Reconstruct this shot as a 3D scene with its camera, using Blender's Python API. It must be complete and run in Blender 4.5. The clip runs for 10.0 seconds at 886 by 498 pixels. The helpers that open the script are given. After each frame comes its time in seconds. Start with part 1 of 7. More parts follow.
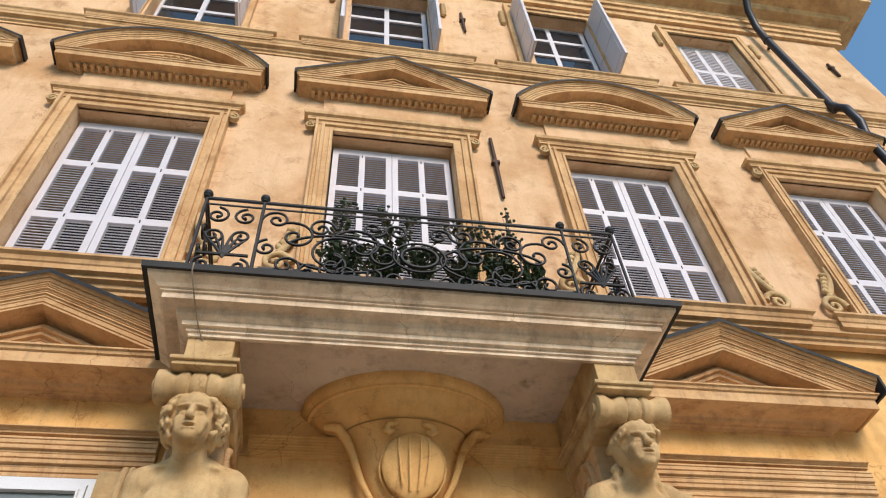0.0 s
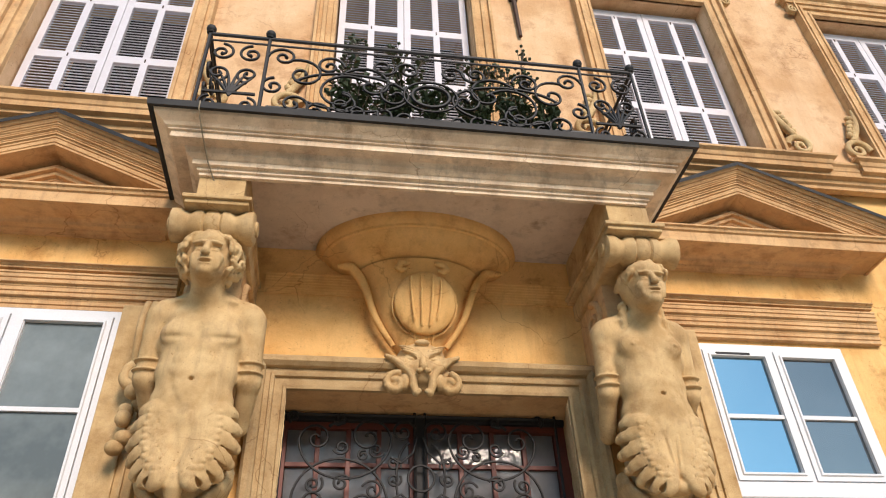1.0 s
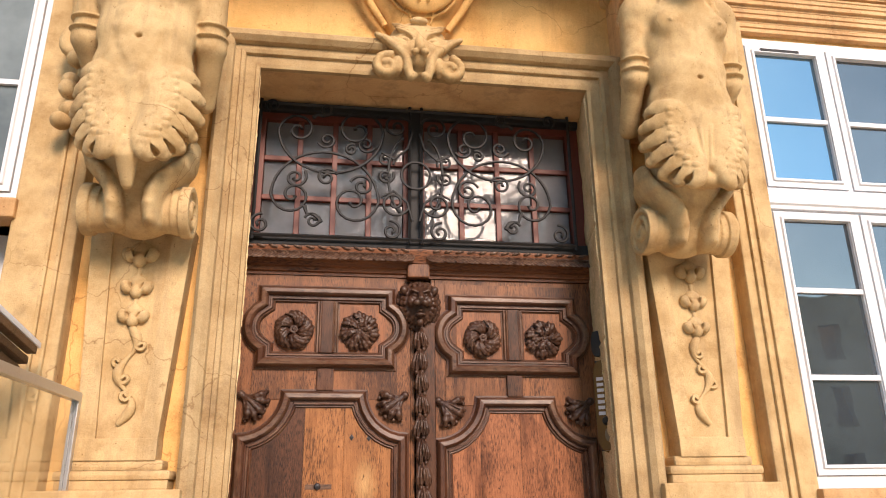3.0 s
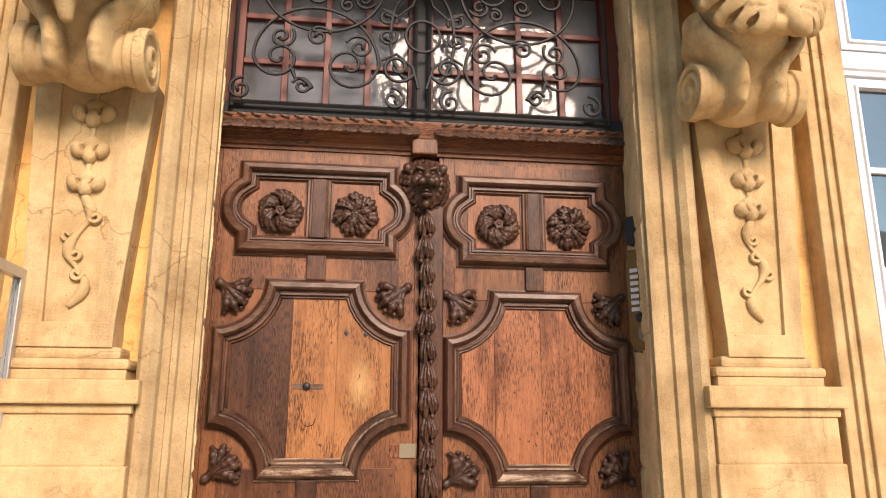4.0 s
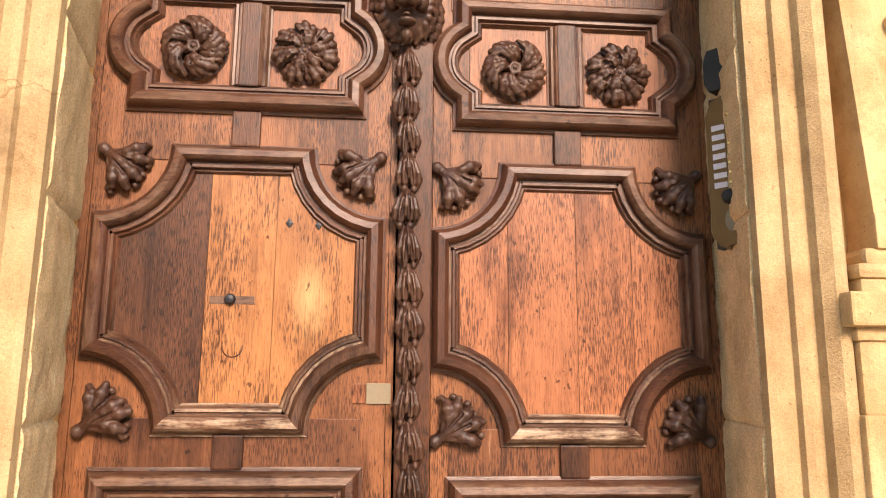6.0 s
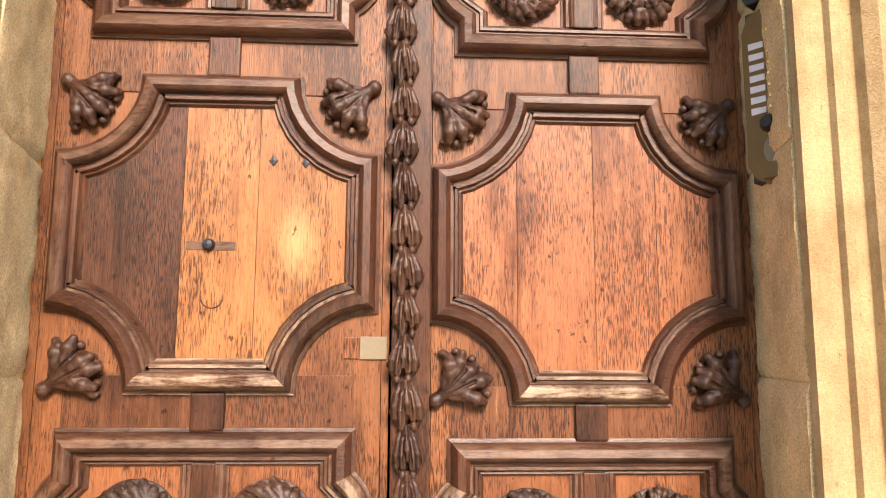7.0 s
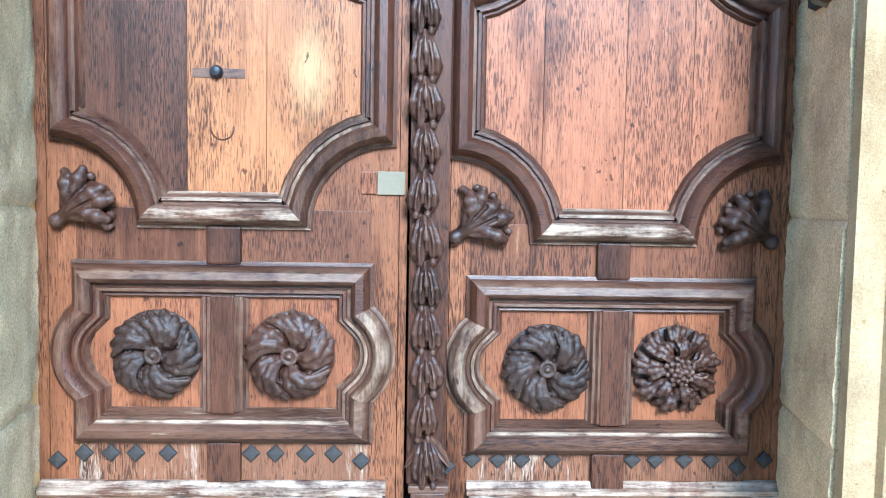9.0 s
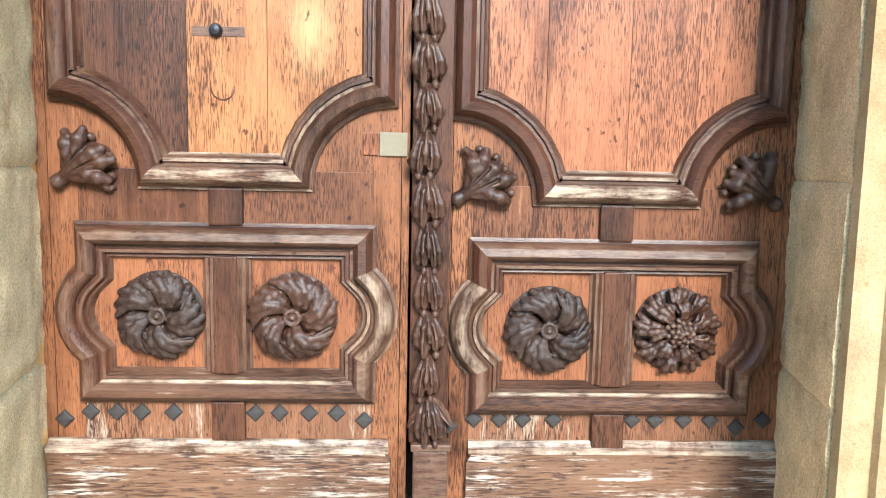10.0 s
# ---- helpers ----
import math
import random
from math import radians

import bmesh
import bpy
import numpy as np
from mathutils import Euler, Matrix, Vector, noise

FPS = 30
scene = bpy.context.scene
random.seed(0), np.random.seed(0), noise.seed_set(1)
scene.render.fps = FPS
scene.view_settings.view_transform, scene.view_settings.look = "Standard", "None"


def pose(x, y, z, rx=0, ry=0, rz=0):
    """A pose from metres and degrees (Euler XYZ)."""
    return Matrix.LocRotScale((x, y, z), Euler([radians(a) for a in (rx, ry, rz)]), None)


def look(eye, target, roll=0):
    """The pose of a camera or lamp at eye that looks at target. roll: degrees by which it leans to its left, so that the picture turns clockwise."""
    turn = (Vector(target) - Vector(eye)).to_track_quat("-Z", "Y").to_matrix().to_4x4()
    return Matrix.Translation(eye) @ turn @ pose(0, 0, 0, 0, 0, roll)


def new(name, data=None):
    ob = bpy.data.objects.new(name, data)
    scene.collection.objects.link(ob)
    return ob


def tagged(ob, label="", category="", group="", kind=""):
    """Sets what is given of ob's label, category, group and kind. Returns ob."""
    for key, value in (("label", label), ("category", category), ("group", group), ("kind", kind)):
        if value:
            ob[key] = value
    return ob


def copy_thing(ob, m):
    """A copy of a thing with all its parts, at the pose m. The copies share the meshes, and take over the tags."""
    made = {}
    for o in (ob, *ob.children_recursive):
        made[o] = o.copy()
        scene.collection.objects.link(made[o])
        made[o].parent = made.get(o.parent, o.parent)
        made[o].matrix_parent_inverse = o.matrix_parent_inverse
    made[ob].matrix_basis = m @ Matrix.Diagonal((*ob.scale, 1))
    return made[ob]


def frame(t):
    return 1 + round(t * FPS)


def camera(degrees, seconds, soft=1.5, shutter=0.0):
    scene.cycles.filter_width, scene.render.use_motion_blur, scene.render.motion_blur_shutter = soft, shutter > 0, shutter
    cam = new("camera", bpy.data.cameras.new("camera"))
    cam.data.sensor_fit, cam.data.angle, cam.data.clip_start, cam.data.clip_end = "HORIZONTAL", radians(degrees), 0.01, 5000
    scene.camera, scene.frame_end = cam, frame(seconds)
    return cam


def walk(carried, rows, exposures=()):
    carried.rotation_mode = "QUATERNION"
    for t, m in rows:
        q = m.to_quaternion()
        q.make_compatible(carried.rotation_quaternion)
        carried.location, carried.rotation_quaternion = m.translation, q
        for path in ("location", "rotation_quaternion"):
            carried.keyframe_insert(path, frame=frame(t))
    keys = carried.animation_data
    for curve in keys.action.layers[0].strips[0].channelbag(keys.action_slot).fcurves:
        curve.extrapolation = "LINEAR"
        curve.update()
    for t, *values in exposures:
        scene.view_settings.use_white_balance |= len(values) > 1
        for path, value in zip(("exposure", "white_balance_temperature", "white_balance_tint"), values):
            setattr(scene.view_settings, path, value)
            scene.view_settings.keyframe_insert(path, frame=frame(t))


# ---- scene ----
cam = camera(63.3, 10.0, soft=1.1)
PATH = [
    (0, (-0.677, -4.715, 1.601), (-0.385, -3.431, 3.106), -4.9),
    (0.5, (-0.659, -4.687, 1.596), (-0.378, -3.255, 2.964), -3.7),
    (1, (-0.627, -4.65, 1.576), (-0.354, -3.078, 2.782), -2.7),
    (1.4, (-0.61, -4.559, 1.536), (-0.337, -2.902, 2.622), -2.1),
    (1.5, (-0.607, -4.546, 1.534), (-0.332, -2.865, 2.583), -2.1),
    (2, (-0.611, -4.349, 1.522), (-0.327, -2.586, 2.422), -1.5),
    (2.5, (-0.587, -4.153, 1.477), (-0.297, -2.329, 2.244), -1.1),
    (3, (-0.483, -3.909, 1.446), (-0.195, -2.037, 2.088), -0.8),
    (3.2, (-0.458, -3.802, 1.426), (-0.169, -1.915, 2.02), -0.6),
    (4.3, (-0.271, -3.14, 1.282), (-0.057, -1.203, 1.73), 0.3),
    (4.5, (-0.225, -3.024, 1.262), (-0.015, -1.082, 1.694), 0.3),
    (5, (-0.158, -2.738, 1.23), (0.043, -0.79, 1.633), 0.3),
    (5.5, (-0.135, -2.444, 1.249), (0.043, -0.489, 1.628), 0.3),
    (5.7, (-0.117, -2.35, 1.25), (0.054, -0.393, 1.624), 0.4),
    (6.8, (-0.005, -2.032, 1.227), (0.11, -0.057, 1.518), 0.3),
    (7, (-0.008, -2.0, 1.202), (0.097, -0.022, 1.479), 0.3),
    (7.5, (-0.023, -1.96, 1.199), (0.065, 0.031, 1.37), 0.5),
    (8, (-0.032, -1.943, 1.157), (0.049, 0.053, 1.255), 0.7),
    (8.5, (-0.029, -1.93, 1.157), (0.05, 0.068, 1.133), 0.9),
    (9, (-0.028, -1.92, 1.148), (0.051, 0.075, 1.028), 1.0),
    (9.5, (-0.033, -1.913, 1.151), (0.048, 0.076, 0.957), 1.1),
    (10, (-0.029, -1.917, 1.145), (0.046, 0.069, 0.922), 1.1),
]
walk(cam, [(t, look(eye, target, roll)) for t, eye, target, roll in PATH], exposures=[(0, 0.67, 6000, 19), (1.5, 0.96, 6450, 23), (2.5, 1.14, 6600, 25), (3.2, 1.2, 6600, 26), (4.5, 1.42, 6750, 25), (5.5, 1.68, 6950, 29), (7.5, 2.1, 6200, 19), (8.2, 2.2, 4700, 9), (9.0, 2.2, 4150, 3), (9.6, 2.2, 4700, 3), (10, 2.2, 5000, 6)])

# ---- world, sun and exposure ----
world = bpy.data.worlds.new("sky")
scene.world = world
world.use_nodes = True
wn = world.node_tree.nodes
sky = wn.new("ShaderNodeTexSky")
sky.sky_type, sky.sun_disc = "NISHITA", False
sky.sun_elevation, sky.sun_rotation = radians(32), radians(167)
sky.dust_density, sky.ozone_density = 0.5, 0.6
haze = wn.new("ShaderNodeMix")
haze.data_type, haze.blend_type = "RGBA", "MULTIPLY"
haze.inputs[0].default_value, haze.inputs[7].default_value = 1.0, (0.88, 1.14, 1.02, 1)
world.node_tree.links.new(sky.outputs[0], haze.inputs[6])
world.node_tree.links.new(haze.outputs[2], wn["Background"].inputs[0])
wn["Background"].inputs[1].default_value = 0.13
sun = new("sun", bpy.data.lights.new("sun", "SUN"))
sun.data.energy, sun.data.angle, sun.data.color = 2.3, radians(20), (1.0, 0.84, 0.63)
sun.matrix_world = look((4.6, -20.0, 12.2), (0, 0, 0))


# ---- helpers ----
PLACE = [Matrix()]               # where the pieces that are being built stand


def part(name, bm, material, parent=None, label=""):
    """One mesh object from a bmesh, under a thing or a part."""
    bmesh.ops.transform(bm, matrix=PLACE[0], verts=bm.verts)
    me = bpy.data.meshes.new(name)
    bmesh.ops.recalc_face_normals(bm, faces=bm.faces)
    bm.to_mesh(me)
    bm.free()
    me.materials.append(material)
    ob = new(name, me)
    if parent:
        ob.parent = parent
        ob.matrix_parent_inverse = parent.matrix_world.inverted()
    if label:
        ob["label"] = label
    return ob


def piece(name, me, parent, m):
    """One more object on a shared mesh."""
    ob = new(name, me)
    ob.parent = parent
    ob.matrix_basis = m
    return ob


def thing(name, label, category, at=(0, 0, 0), group="", kind=""):
    ob = new(name)
    ob.empty_display_size = 0.1
    ob.location = at
    bpy.context.view_layer.update()
    return tagged(ob, label, category, group, kind)


def smooth(ob, angle=40):
    me = ob.data
    me.polygons.foreach_set("use_smooth", [True] * len(me.polygons))
    if angle < 180:
        me.set_sharp_from_angle(angle=radians(angle))
    return ob


def box(bm, x0, x1, y0, y1, z0, z1, bev=0.0):
    r = bmesh.ops.create_cube(bm, size=1, matrix=Matrix.LocRotScale(((x0 + x1) / 2, (y0 + y1) / 2, (z0 + z1) / 2), None, (abs(x1 - x0), abs(y1 - y0), abs(z1 - z0))))
    if bev:
        es = list({e for v in r["verts"] for e in v.link_edges})
        bmesh.ops.bevel(bm, geom=es, offset=bev, segments=2, profile=0.6, affect="EDGES")
    return bm


def blob(bm, c, r, rot=(0, 0, 0), sub=2):
    r = (r, r, r) if isinstance(r, (int, float)) else r
    bmesh.ops.create_icosphere(bm, subdivisions=sub, radius=1, matrix=Matrix.LocRotScale(c, Euler([radians(a) for a in rot]), r))


def tube(bm, pts, rad, n=6, flat=1.0):
    """A round bar along pts; rad is a number or one for each point."""
    pts = [Vector(p) for p in pts]
    rads = [rad] * len(pts) if isinstance(rad, (int, float)) else rad
    rings = []
    up = None
    for i, p in enumerate(pts):
        d = (pts[min(i + 1, len(pts) - 1)] - pts[max(i - 1, 0)]).normalized()
        if up is None:
            up = Vector((0, 1, 0)) if abs(d.y) < 0.9 else Vector((1, 0, 0))
        s = d.cross(up).normalized()
        up = s.cross(d).normalized()
        rings.append([bm.verts.new(p + (s * math.cos(a) + up * math.sin(a) * flat) * rads[i]) for a in [2 * math.pi * k / n for k in range(n)]])
    for a, b in zip(rings, rings[1:]):
        for k in range(n):
            bm.faces.new((a[k], a[(k + 1) % n], b[(k + 1) % n], b[k]))
    bm.faces.new(rings[0][::-1])
    bm.faces.new(rings[-1])


def sweep(bm, path, prof, closed=False, plane="xz", y=0.0, seg=None):
    """A solid moulding: the closed profile prof of (n, w) goes along the path with mitred corners. n is to the left of the path;
    w is towards the street for plane xz (at y) and upwards for plane xy."""
    P = [Vector(p) for p in path]
    N = len(P)
    rings = []
    for i in range(N):
        a = P[i] - P[i - 1] if (i > 0 or closed) else P[1] - P[0]
        b = P[(i + 1) % N] - P[i] if (i < N - 1 or closed) else P[-1] - P[-2]
        a, b = a.normalized(), b.normalized()
        na, nb = Vector((-a.y, a.x)), Vector((-b.y, b.x))
        m = (na + nb) / max(0.25, 1 + na.dot(nb))
        ring = []
        for n, w in prof:
            q = P[i] + m * n
            ring.append(bm.verts.new((q.x, y - w, q.y) if plane == "xz" else (q.x, q.y, w)))
        rings.append(ring)
    K = len(prof)
    pairs = list(zip(rings, rings[1:])) + ([(rings[-1], rings[0])] if closed else [])
    for i, (a, b) in enumerate(pairs):
        for k in range(K if seg is None or i in seg else 0):
            bm.faces.new((a[k], a[(k + 1) % K], b[(k + 1) % K], b[k]))
    if seg is not None:
        bmesh.ops.delete(bm, geom=[v for v in bm.verts if not v.link_faces], context="VERTS")
    if not closed:
        bm.faces.new(rings[0])
        bm.faces.new(rings[-1][::-1])


def arc(cx, cz, r, a0, a1, n=8):
    return [(cx + r * math.cos(radians(a0 + (a1 - a0) * i / n)), cz + r * math.sin(radians(a0 + (a1 - a0) * i / n))) for i in range(n + 1)]


def spiral(cx, cz, r0, r1, a0, turn, n=22):
    """Points of a spiral from radius r0 to r1, beginning at the angle a0 and turning by turn degrees."""
    return [(cx + (r0 + (r1 - r0) * (i / n) ** 0.8) * math.cos(radians(a0 + turn * i / n)), cz + (r0 + (r1 - r0) * (i / n) ** 0.8) * math.sin(radians(a0 + turn * i / n))) for i in range(n + 1)]


def leaf(bm, m, length, width, height, lobes=3, skew=0.0, nu=9, nv=6, curl=0.0, back=True, veins=True):
    """A carved leaf along +x of m, rising along +z, with a lobed edge and a middle vein."""
    def sheet(sign):
        g = []
        for i in range(nu + 1):
            u = i / nu
            half = width * 0.5 * (math.sin(math.pi * min(1, 0.12 + u * 0.9)) ** 0.7) * (1 - 0.28 * abs(math.sin(math.pi * lobes * u)) ** 3)
            row = []
            for j in range(nv + 1):
                v = 2 * j / nv - 1
                h = height * (1 - v * v) ** 0.5 * (0.35 + 0.65 * math.sin(math.pi * min(1, 0.1 + 0.8 * u)))
                if veins:
                    h *= 1 - 0.35 * math.exp(-(v * 5) ** 2)
                h += curl * u * u
                p = Vector((u * length, v * half + skew * u * u, h if sign > 0 else min(h, curl * u * u) - height * 0.25))
                row.append(bm.verts.new(m @ p))
            g.append(row)
        for i in range(nu):
            for j in range(nv):
                q = (g[i][j], g[i + 1][j], g[i + 1][j + 1], g[i][j + 1])
                bm.faces.new(q if sign > 0 else q[::-1])
        return g
    a = sheet(1)
    if back:
        b = sheet(-1)
        ring = lambda g: [g[i][0] for i in range(nu)] + [g[nu][j] for j in range(nv)] + [g[i][nv] for i in range(nu, 0, -1)] + [g[0][j] for j in range(nv, 0, -1)]
        ra, rb = ring(a), ring(b)
        for k in range(len(ra)):
            bm.faces.new((ra[k], rb[k], rb[(k + 1) % len(ra)], ra[(k + 1) % len(ra)]))


def finger(bm, m, ln, wd, h, skew=0.0):
    """One rounded lobe of a leaf along +x of m, closed underneath."""
    rows = []
    us = (0.0, 0.25, 0.5, 0.72, 0.88, 0.97)
    for u in us:
        half = 0.5 * wd * (0.55 + 0.45 * math.sin(math.pi * min(1.0, u * 1.1))) * math.sqrt(max(0.04, 1 - max(0.0, (u - 0.55) / 0.45) ** 2))
        hh = h * (0.5 + 0.7 * u) * math.sqrt(max(0.05, 1 - max(0.0, (u - 0.6) / 0.4) ** 2))
        rows.append([bm.verts.new(m @ Vector((u * ln, half * v + skew * u * u, hh * k))) for v, k in ((-1, -0.2), (-0.75, 0.6), (-0.3, 1.0), (0, 0.72), (0.3, 1.0), (0.75, 0.6), (1, -0.2), (0, -0.4))])
    for p, q in zip(rows, rows[1:]):
        for k in range(8):
            bm.faces.new((p[k], p[(k + 1) % 8], q[(k + 1) % 8], q[k]))
    bm.faces.new(rows[0][::-1])
    bm.faces.new(rows[-1])


def acanthus(bm, m, length, width, height, fingers=5, bend=0.0, droop=0.0, spread=44):
    """A lobed leaf along +x of m: overlapping pairs of rounded fingers on a rib."""
    for k in range(fingers):
        t = k / fingers
        p = Vector((length * t * 0.8, bend * t * t, height * (0.25 + 0.5 * math.sin(math.pi * (0.15 + 0.7 * t))) + droop * t * t))
        for side in (-1, 1):
            ln = width * (0.66 + 0.25 * math.sin(math.pi * t))
            q = m @ Matrix.Translation(p) @ Matrix.Rotation(side * radians(spread - spread * 0.45 * t), 4, "Z") @ Matrix.Rotation(radians(-5), 4, "Y")
            finger(bm, q, ln, width * 0.44, height * 0.75, side * -0.1 * ln)
    finger(bm, m @ Matrix.Translation((length * 0.62, bend * 0.5, height * 0.5 + droop * 0.4)), length * 0.4, width * 0.46, height * 0.9, bend * 0.3)
    finger(bm, m @ Matrix.Translation((0, 0, height * 0.4)), length * 0.85, width * 0.2, height * 0.8, bend * 0.7)


def lathe(bm, prof, m, n=12, a0=0, a1=360):
    """Turns a profile of (radius, height) about the z axis of m."""
    full = a1 - a0 >= 360
    cnt = n if full else n + 1
    rings = [[bm.verts.new(m @ Vector((r * math.cos(radians(a0 + (a1 - a0) * k / n)), r * math.sin(radians(a0 + (a1 - a0) * k / n)), z))) for k in range(cnt)] for r, z in prof]
    for a, b in zip(rings, rings[1:]):
        for k in range(n):
            bm.faces.new((a[k], a[(k + 1) % cnt], b[(k + 1) % cnt], b[k]))
    if full:
        bm.faces.new(rings[0][::-1])
        bm.faces.new(rings[-1])


def holed(bm, x0, x1, z0, z1, y0, y1, holes):
    """A wall slab with rectangular openings (x0, x1, z0, z1) right through it."""
    xs = sorted({x0, x1, *[min(max(v, x0), x1) for h in holes for v in h[:2]]})
    zs = sorted({z0, z1, *[min(max(v, z0), z1) for h in holes for v in h[2:]]})
    V = {}

    def vert(i, j, k):
        if (i, j, k) not in V:
            V[i, j, k] = bm.verts.new((xs[i], (y0, y1)[k], zs[j]))
        return V[i, j, k]

    def solid(i, j):
        if not (0 <= i < len(xs) - 1 and 0 <= j < len(zs) - 1):
            return False
        cx, cz = (xs[i] + xs[i + 1]) / 2, (zs[j] + zs[j + 1]) / 2
        return not any(a < cx < b and c < cz < d for a, b, c, d in holes)

    for i in range(len(xs) - 1):
        for j in range(len(zs) - 1):
            if not solid(i, j):
                continue
            for k in (0, 1):
                bm.faces.new([vert(a, b, k) for a, b in ((i, j), (i + 1, j), (i + 1, j + 1), (i, j + 1))])
            for di, dj, e in ((-1, 0, ((i, j), (i, j + 1))), (1, 0, ((i + 1, j), (i + 1, j + 1))), (0, -1, ((i, j), (i + 1, j))), (0, 1, ((i, j + 1), (i + 1, j + 1)))):
                if not solid(i + di, j + dj):
                    (a, b), (c, d) = e
                    bm.faces.new((vert(a, b, 0), vert(c, d, 0), vert(c, d, 1), vert(a, b, 1)))


# ---- materials ----
def nodes_of(name):
    m = bpy.data.materials.new(name)
    m.use_nodes = True
    return m, m.node_tree.nodes, m.node_tree.links, m.node_tree.nodes["Principled BSDF"]


def add_noise(n, l, coord, scale, detail=5, rough=0.6, stretch=(1, 1, 1)):
    mp = n.new("ShaderNodeMapping")
    mp.inputs["Scale"].default_value = stretch
    l.new(coord, mp.inputs[0])
    t = n.new("ShaderNodeTexNoise")
    t.inputs["Scale"].default_value, t.inputs["Detail"].default_value, t.inputs["Roughness"].default_value = scale, detail, rough
    l.new(mp.outputs[0], t.inputs["Vector"])
    return t.outputs["Fac"]


def ramp(n, l, fac, stops):
    r = n.new("ShaderNodeValToRGB")
    while len(r.color_ramp.elements) < len(stops):
        r.color_ramp.elements.new(0.5)
    for e, (p, c) in zip(r.color_ramp.elements, stops):
        e.position, e.color = p, (*c, 1) if len(c) == 3 else c
    l.new(fac, r.inputs[0])
    return r.outputs["Color"]


def mix(n, l, fac, a, b, mode="MIX"):
    x = n.new("ShaderNodeMix")
    x.data_type, x.blend_type = "RGBA", mode
    for i, v in ((0, fac), (6, a), (7, b)):
        if isinstance(v, (int, float)):
            x.inputs[i].default_value = v
        elif isinstance(v, tuple):
            x.inputs[i].default_value = (*v, 1)
        else:
            l.new(v, x.inputs[i])
    return x.outputs[2]


def bump(n, l, bsdf, height, strength, dist=0.01):
    b = n.new("ShaderNodeBump")
    b.inputs["Strength"].default_value, b.inputs["Distance"].default_value = strength, dist
    l.new(height, b.inputs["Height"])
    l.new(b.outputs[0], bsdf.inputs["Normal"])


def stone(name, light, mid, stain, rough=0.85, streak=0.35, grain=0.25, big=0.9, bands=0.0):
    """Lime plaster or limestone: blotches, rain streaks, fine grit."""
    m, n, l, b = nodes_of(name)
    co = n.new("ShaderNodeTexCoord").outputs["Object"]
    blot = ramp(n, l, add_noise(n, l, co, big, 6, 0.62), [(0.36, mid), (0.58, light)])
    st = ramp(n, l, add_noise(n, l, co, 2.2, 6, 0.7, (3.2, 3.2, 0.35)), [(0.5, (0, 0, 0)), (0.78, (1, 1, 1))])
    f = n.new("ShaderNodeMath")
    f.operation = "MULTIPLY"
    f.inputs[1].default_value = streak
    l.new(st, f.inputs[0])
    c = mix(n, l, f.outputs[0], blot, stain)
    pat = ramp(n, l, add_noise(n, l, co, 5.5, 7, 0.7), [(0.56, (0, 0, 0)), (0.72, (1, 1, 1))])
    f2 = n.new("ShaderNodeMath")
    f2.operation = "MULTIPLY"
    f2.inputs[1].default_value = 0.45
    l.new(pat, f2.inputs[0])
    c = mix(n, l, f2.outputs[0], c, stain)
    fine = add_noise(n, l, co, 170, 4, 0.7)
    c = mix(n, l, grain * 0.7, c, ramp(n, l, fine, [(0.34, (0.55, 0.53, 0.50)), (0.62, (1.12, 1.12, 1.12))]), "MULTIPLY")
    patch = ramp(n, l, add_noise(n, l, co, 3.1, 8, 0.72), [(0.30, (0.58, 0.48, 0.38)), (0.45, (1, 1, 1)), (0.60, (1, 1, 1)), (0.72, (1.2, 1.2, 1.18))])
    c = mix(n, l, 0.75, c, patch, "MULTIPLY")
    hole = ramp(n, l, add_noise(n, l, co, 85, 3, 0.55), [(0.66, (1, 1, 1)), (0.70, (0.45, 0.38, 0.30))])
    where = ramp(n, l, add_noise(n, l, co, 4.0, 5, 0.65), [(0.42, (0.1, 0.1, 0.1)), (0.60, (1, 1, 1))])
    c = mix(n, l, where, c, mix(n, l, 1.0, c, hole, "MULTIPLY"))
    vo = n.new("ShaderNodeTexVoronoi")
    vo.feature, vo.inputs["Scale"].default_value = "DISTANCE_TO_EDGE", 1.6
    wob = n.new("ShaderNodeVectorMath")
    wob.operation, wob.inputs[3].default_value = "SCALE", 0.55
    tn = n.new("ShaderNodeTexNoise")
    tn.inputs["Scale"].default_value, tn.inputs["Detail"].default_value = 2.2, 6
    l.new(co, tn.inputs["Vector"])
    l.new(tn.outputs["Color"], wob.inputs[0])
    shift = n.new("ShaderNodeVectorMath")
    l.new(co, shift.inputs[0])
    l.new(wob.outputs[0], shift.inputs[1])
    l.new(shift.outputs[0], vo.inputs["Vector"])
    hair = ramp(n, l, vo.outputs["Distance"], [(0.0, (0.5, 0.4, 0.32)), (0.006, (1, 1, 1))])
    some = ramp(n, l, add_noise(n, l, co, 1.3, 3, 0.5), [(0.5, (0, 0, 0)), (0.6, (0.8, 0.8, 0.8))])
    c = mix(n, l, some, c, mix(n, l, 1.0, c, hair, "MULTIPLY"))
    if bands:
        ln = ramp(n, l, mix(n, l, 0.35, add_noise(n, l, co, 9, 4, 0.6, (0.05, 0.05, 3.5)), add_noise(n, l, co, 3, 5, 0.7)), [(0.50, (1, 1, 1)), (0.60, (0.34, 0.24, 0.17))])
        c = mix(n, l, bands, c, ln, "MULTIPLY")
    l.new(c, b.inputs["Base Color"])
    b.inputs["Roughness"].default_value = rough
    b.inputs["Specular IOR Level"].default_value = 0.25
    rel = mix(n, l, 0.35, add_noise(n, l, co, 11, 8, 0.68), fine)
    bump(n, l, b, rel, 0.7, 0.014)
    return m


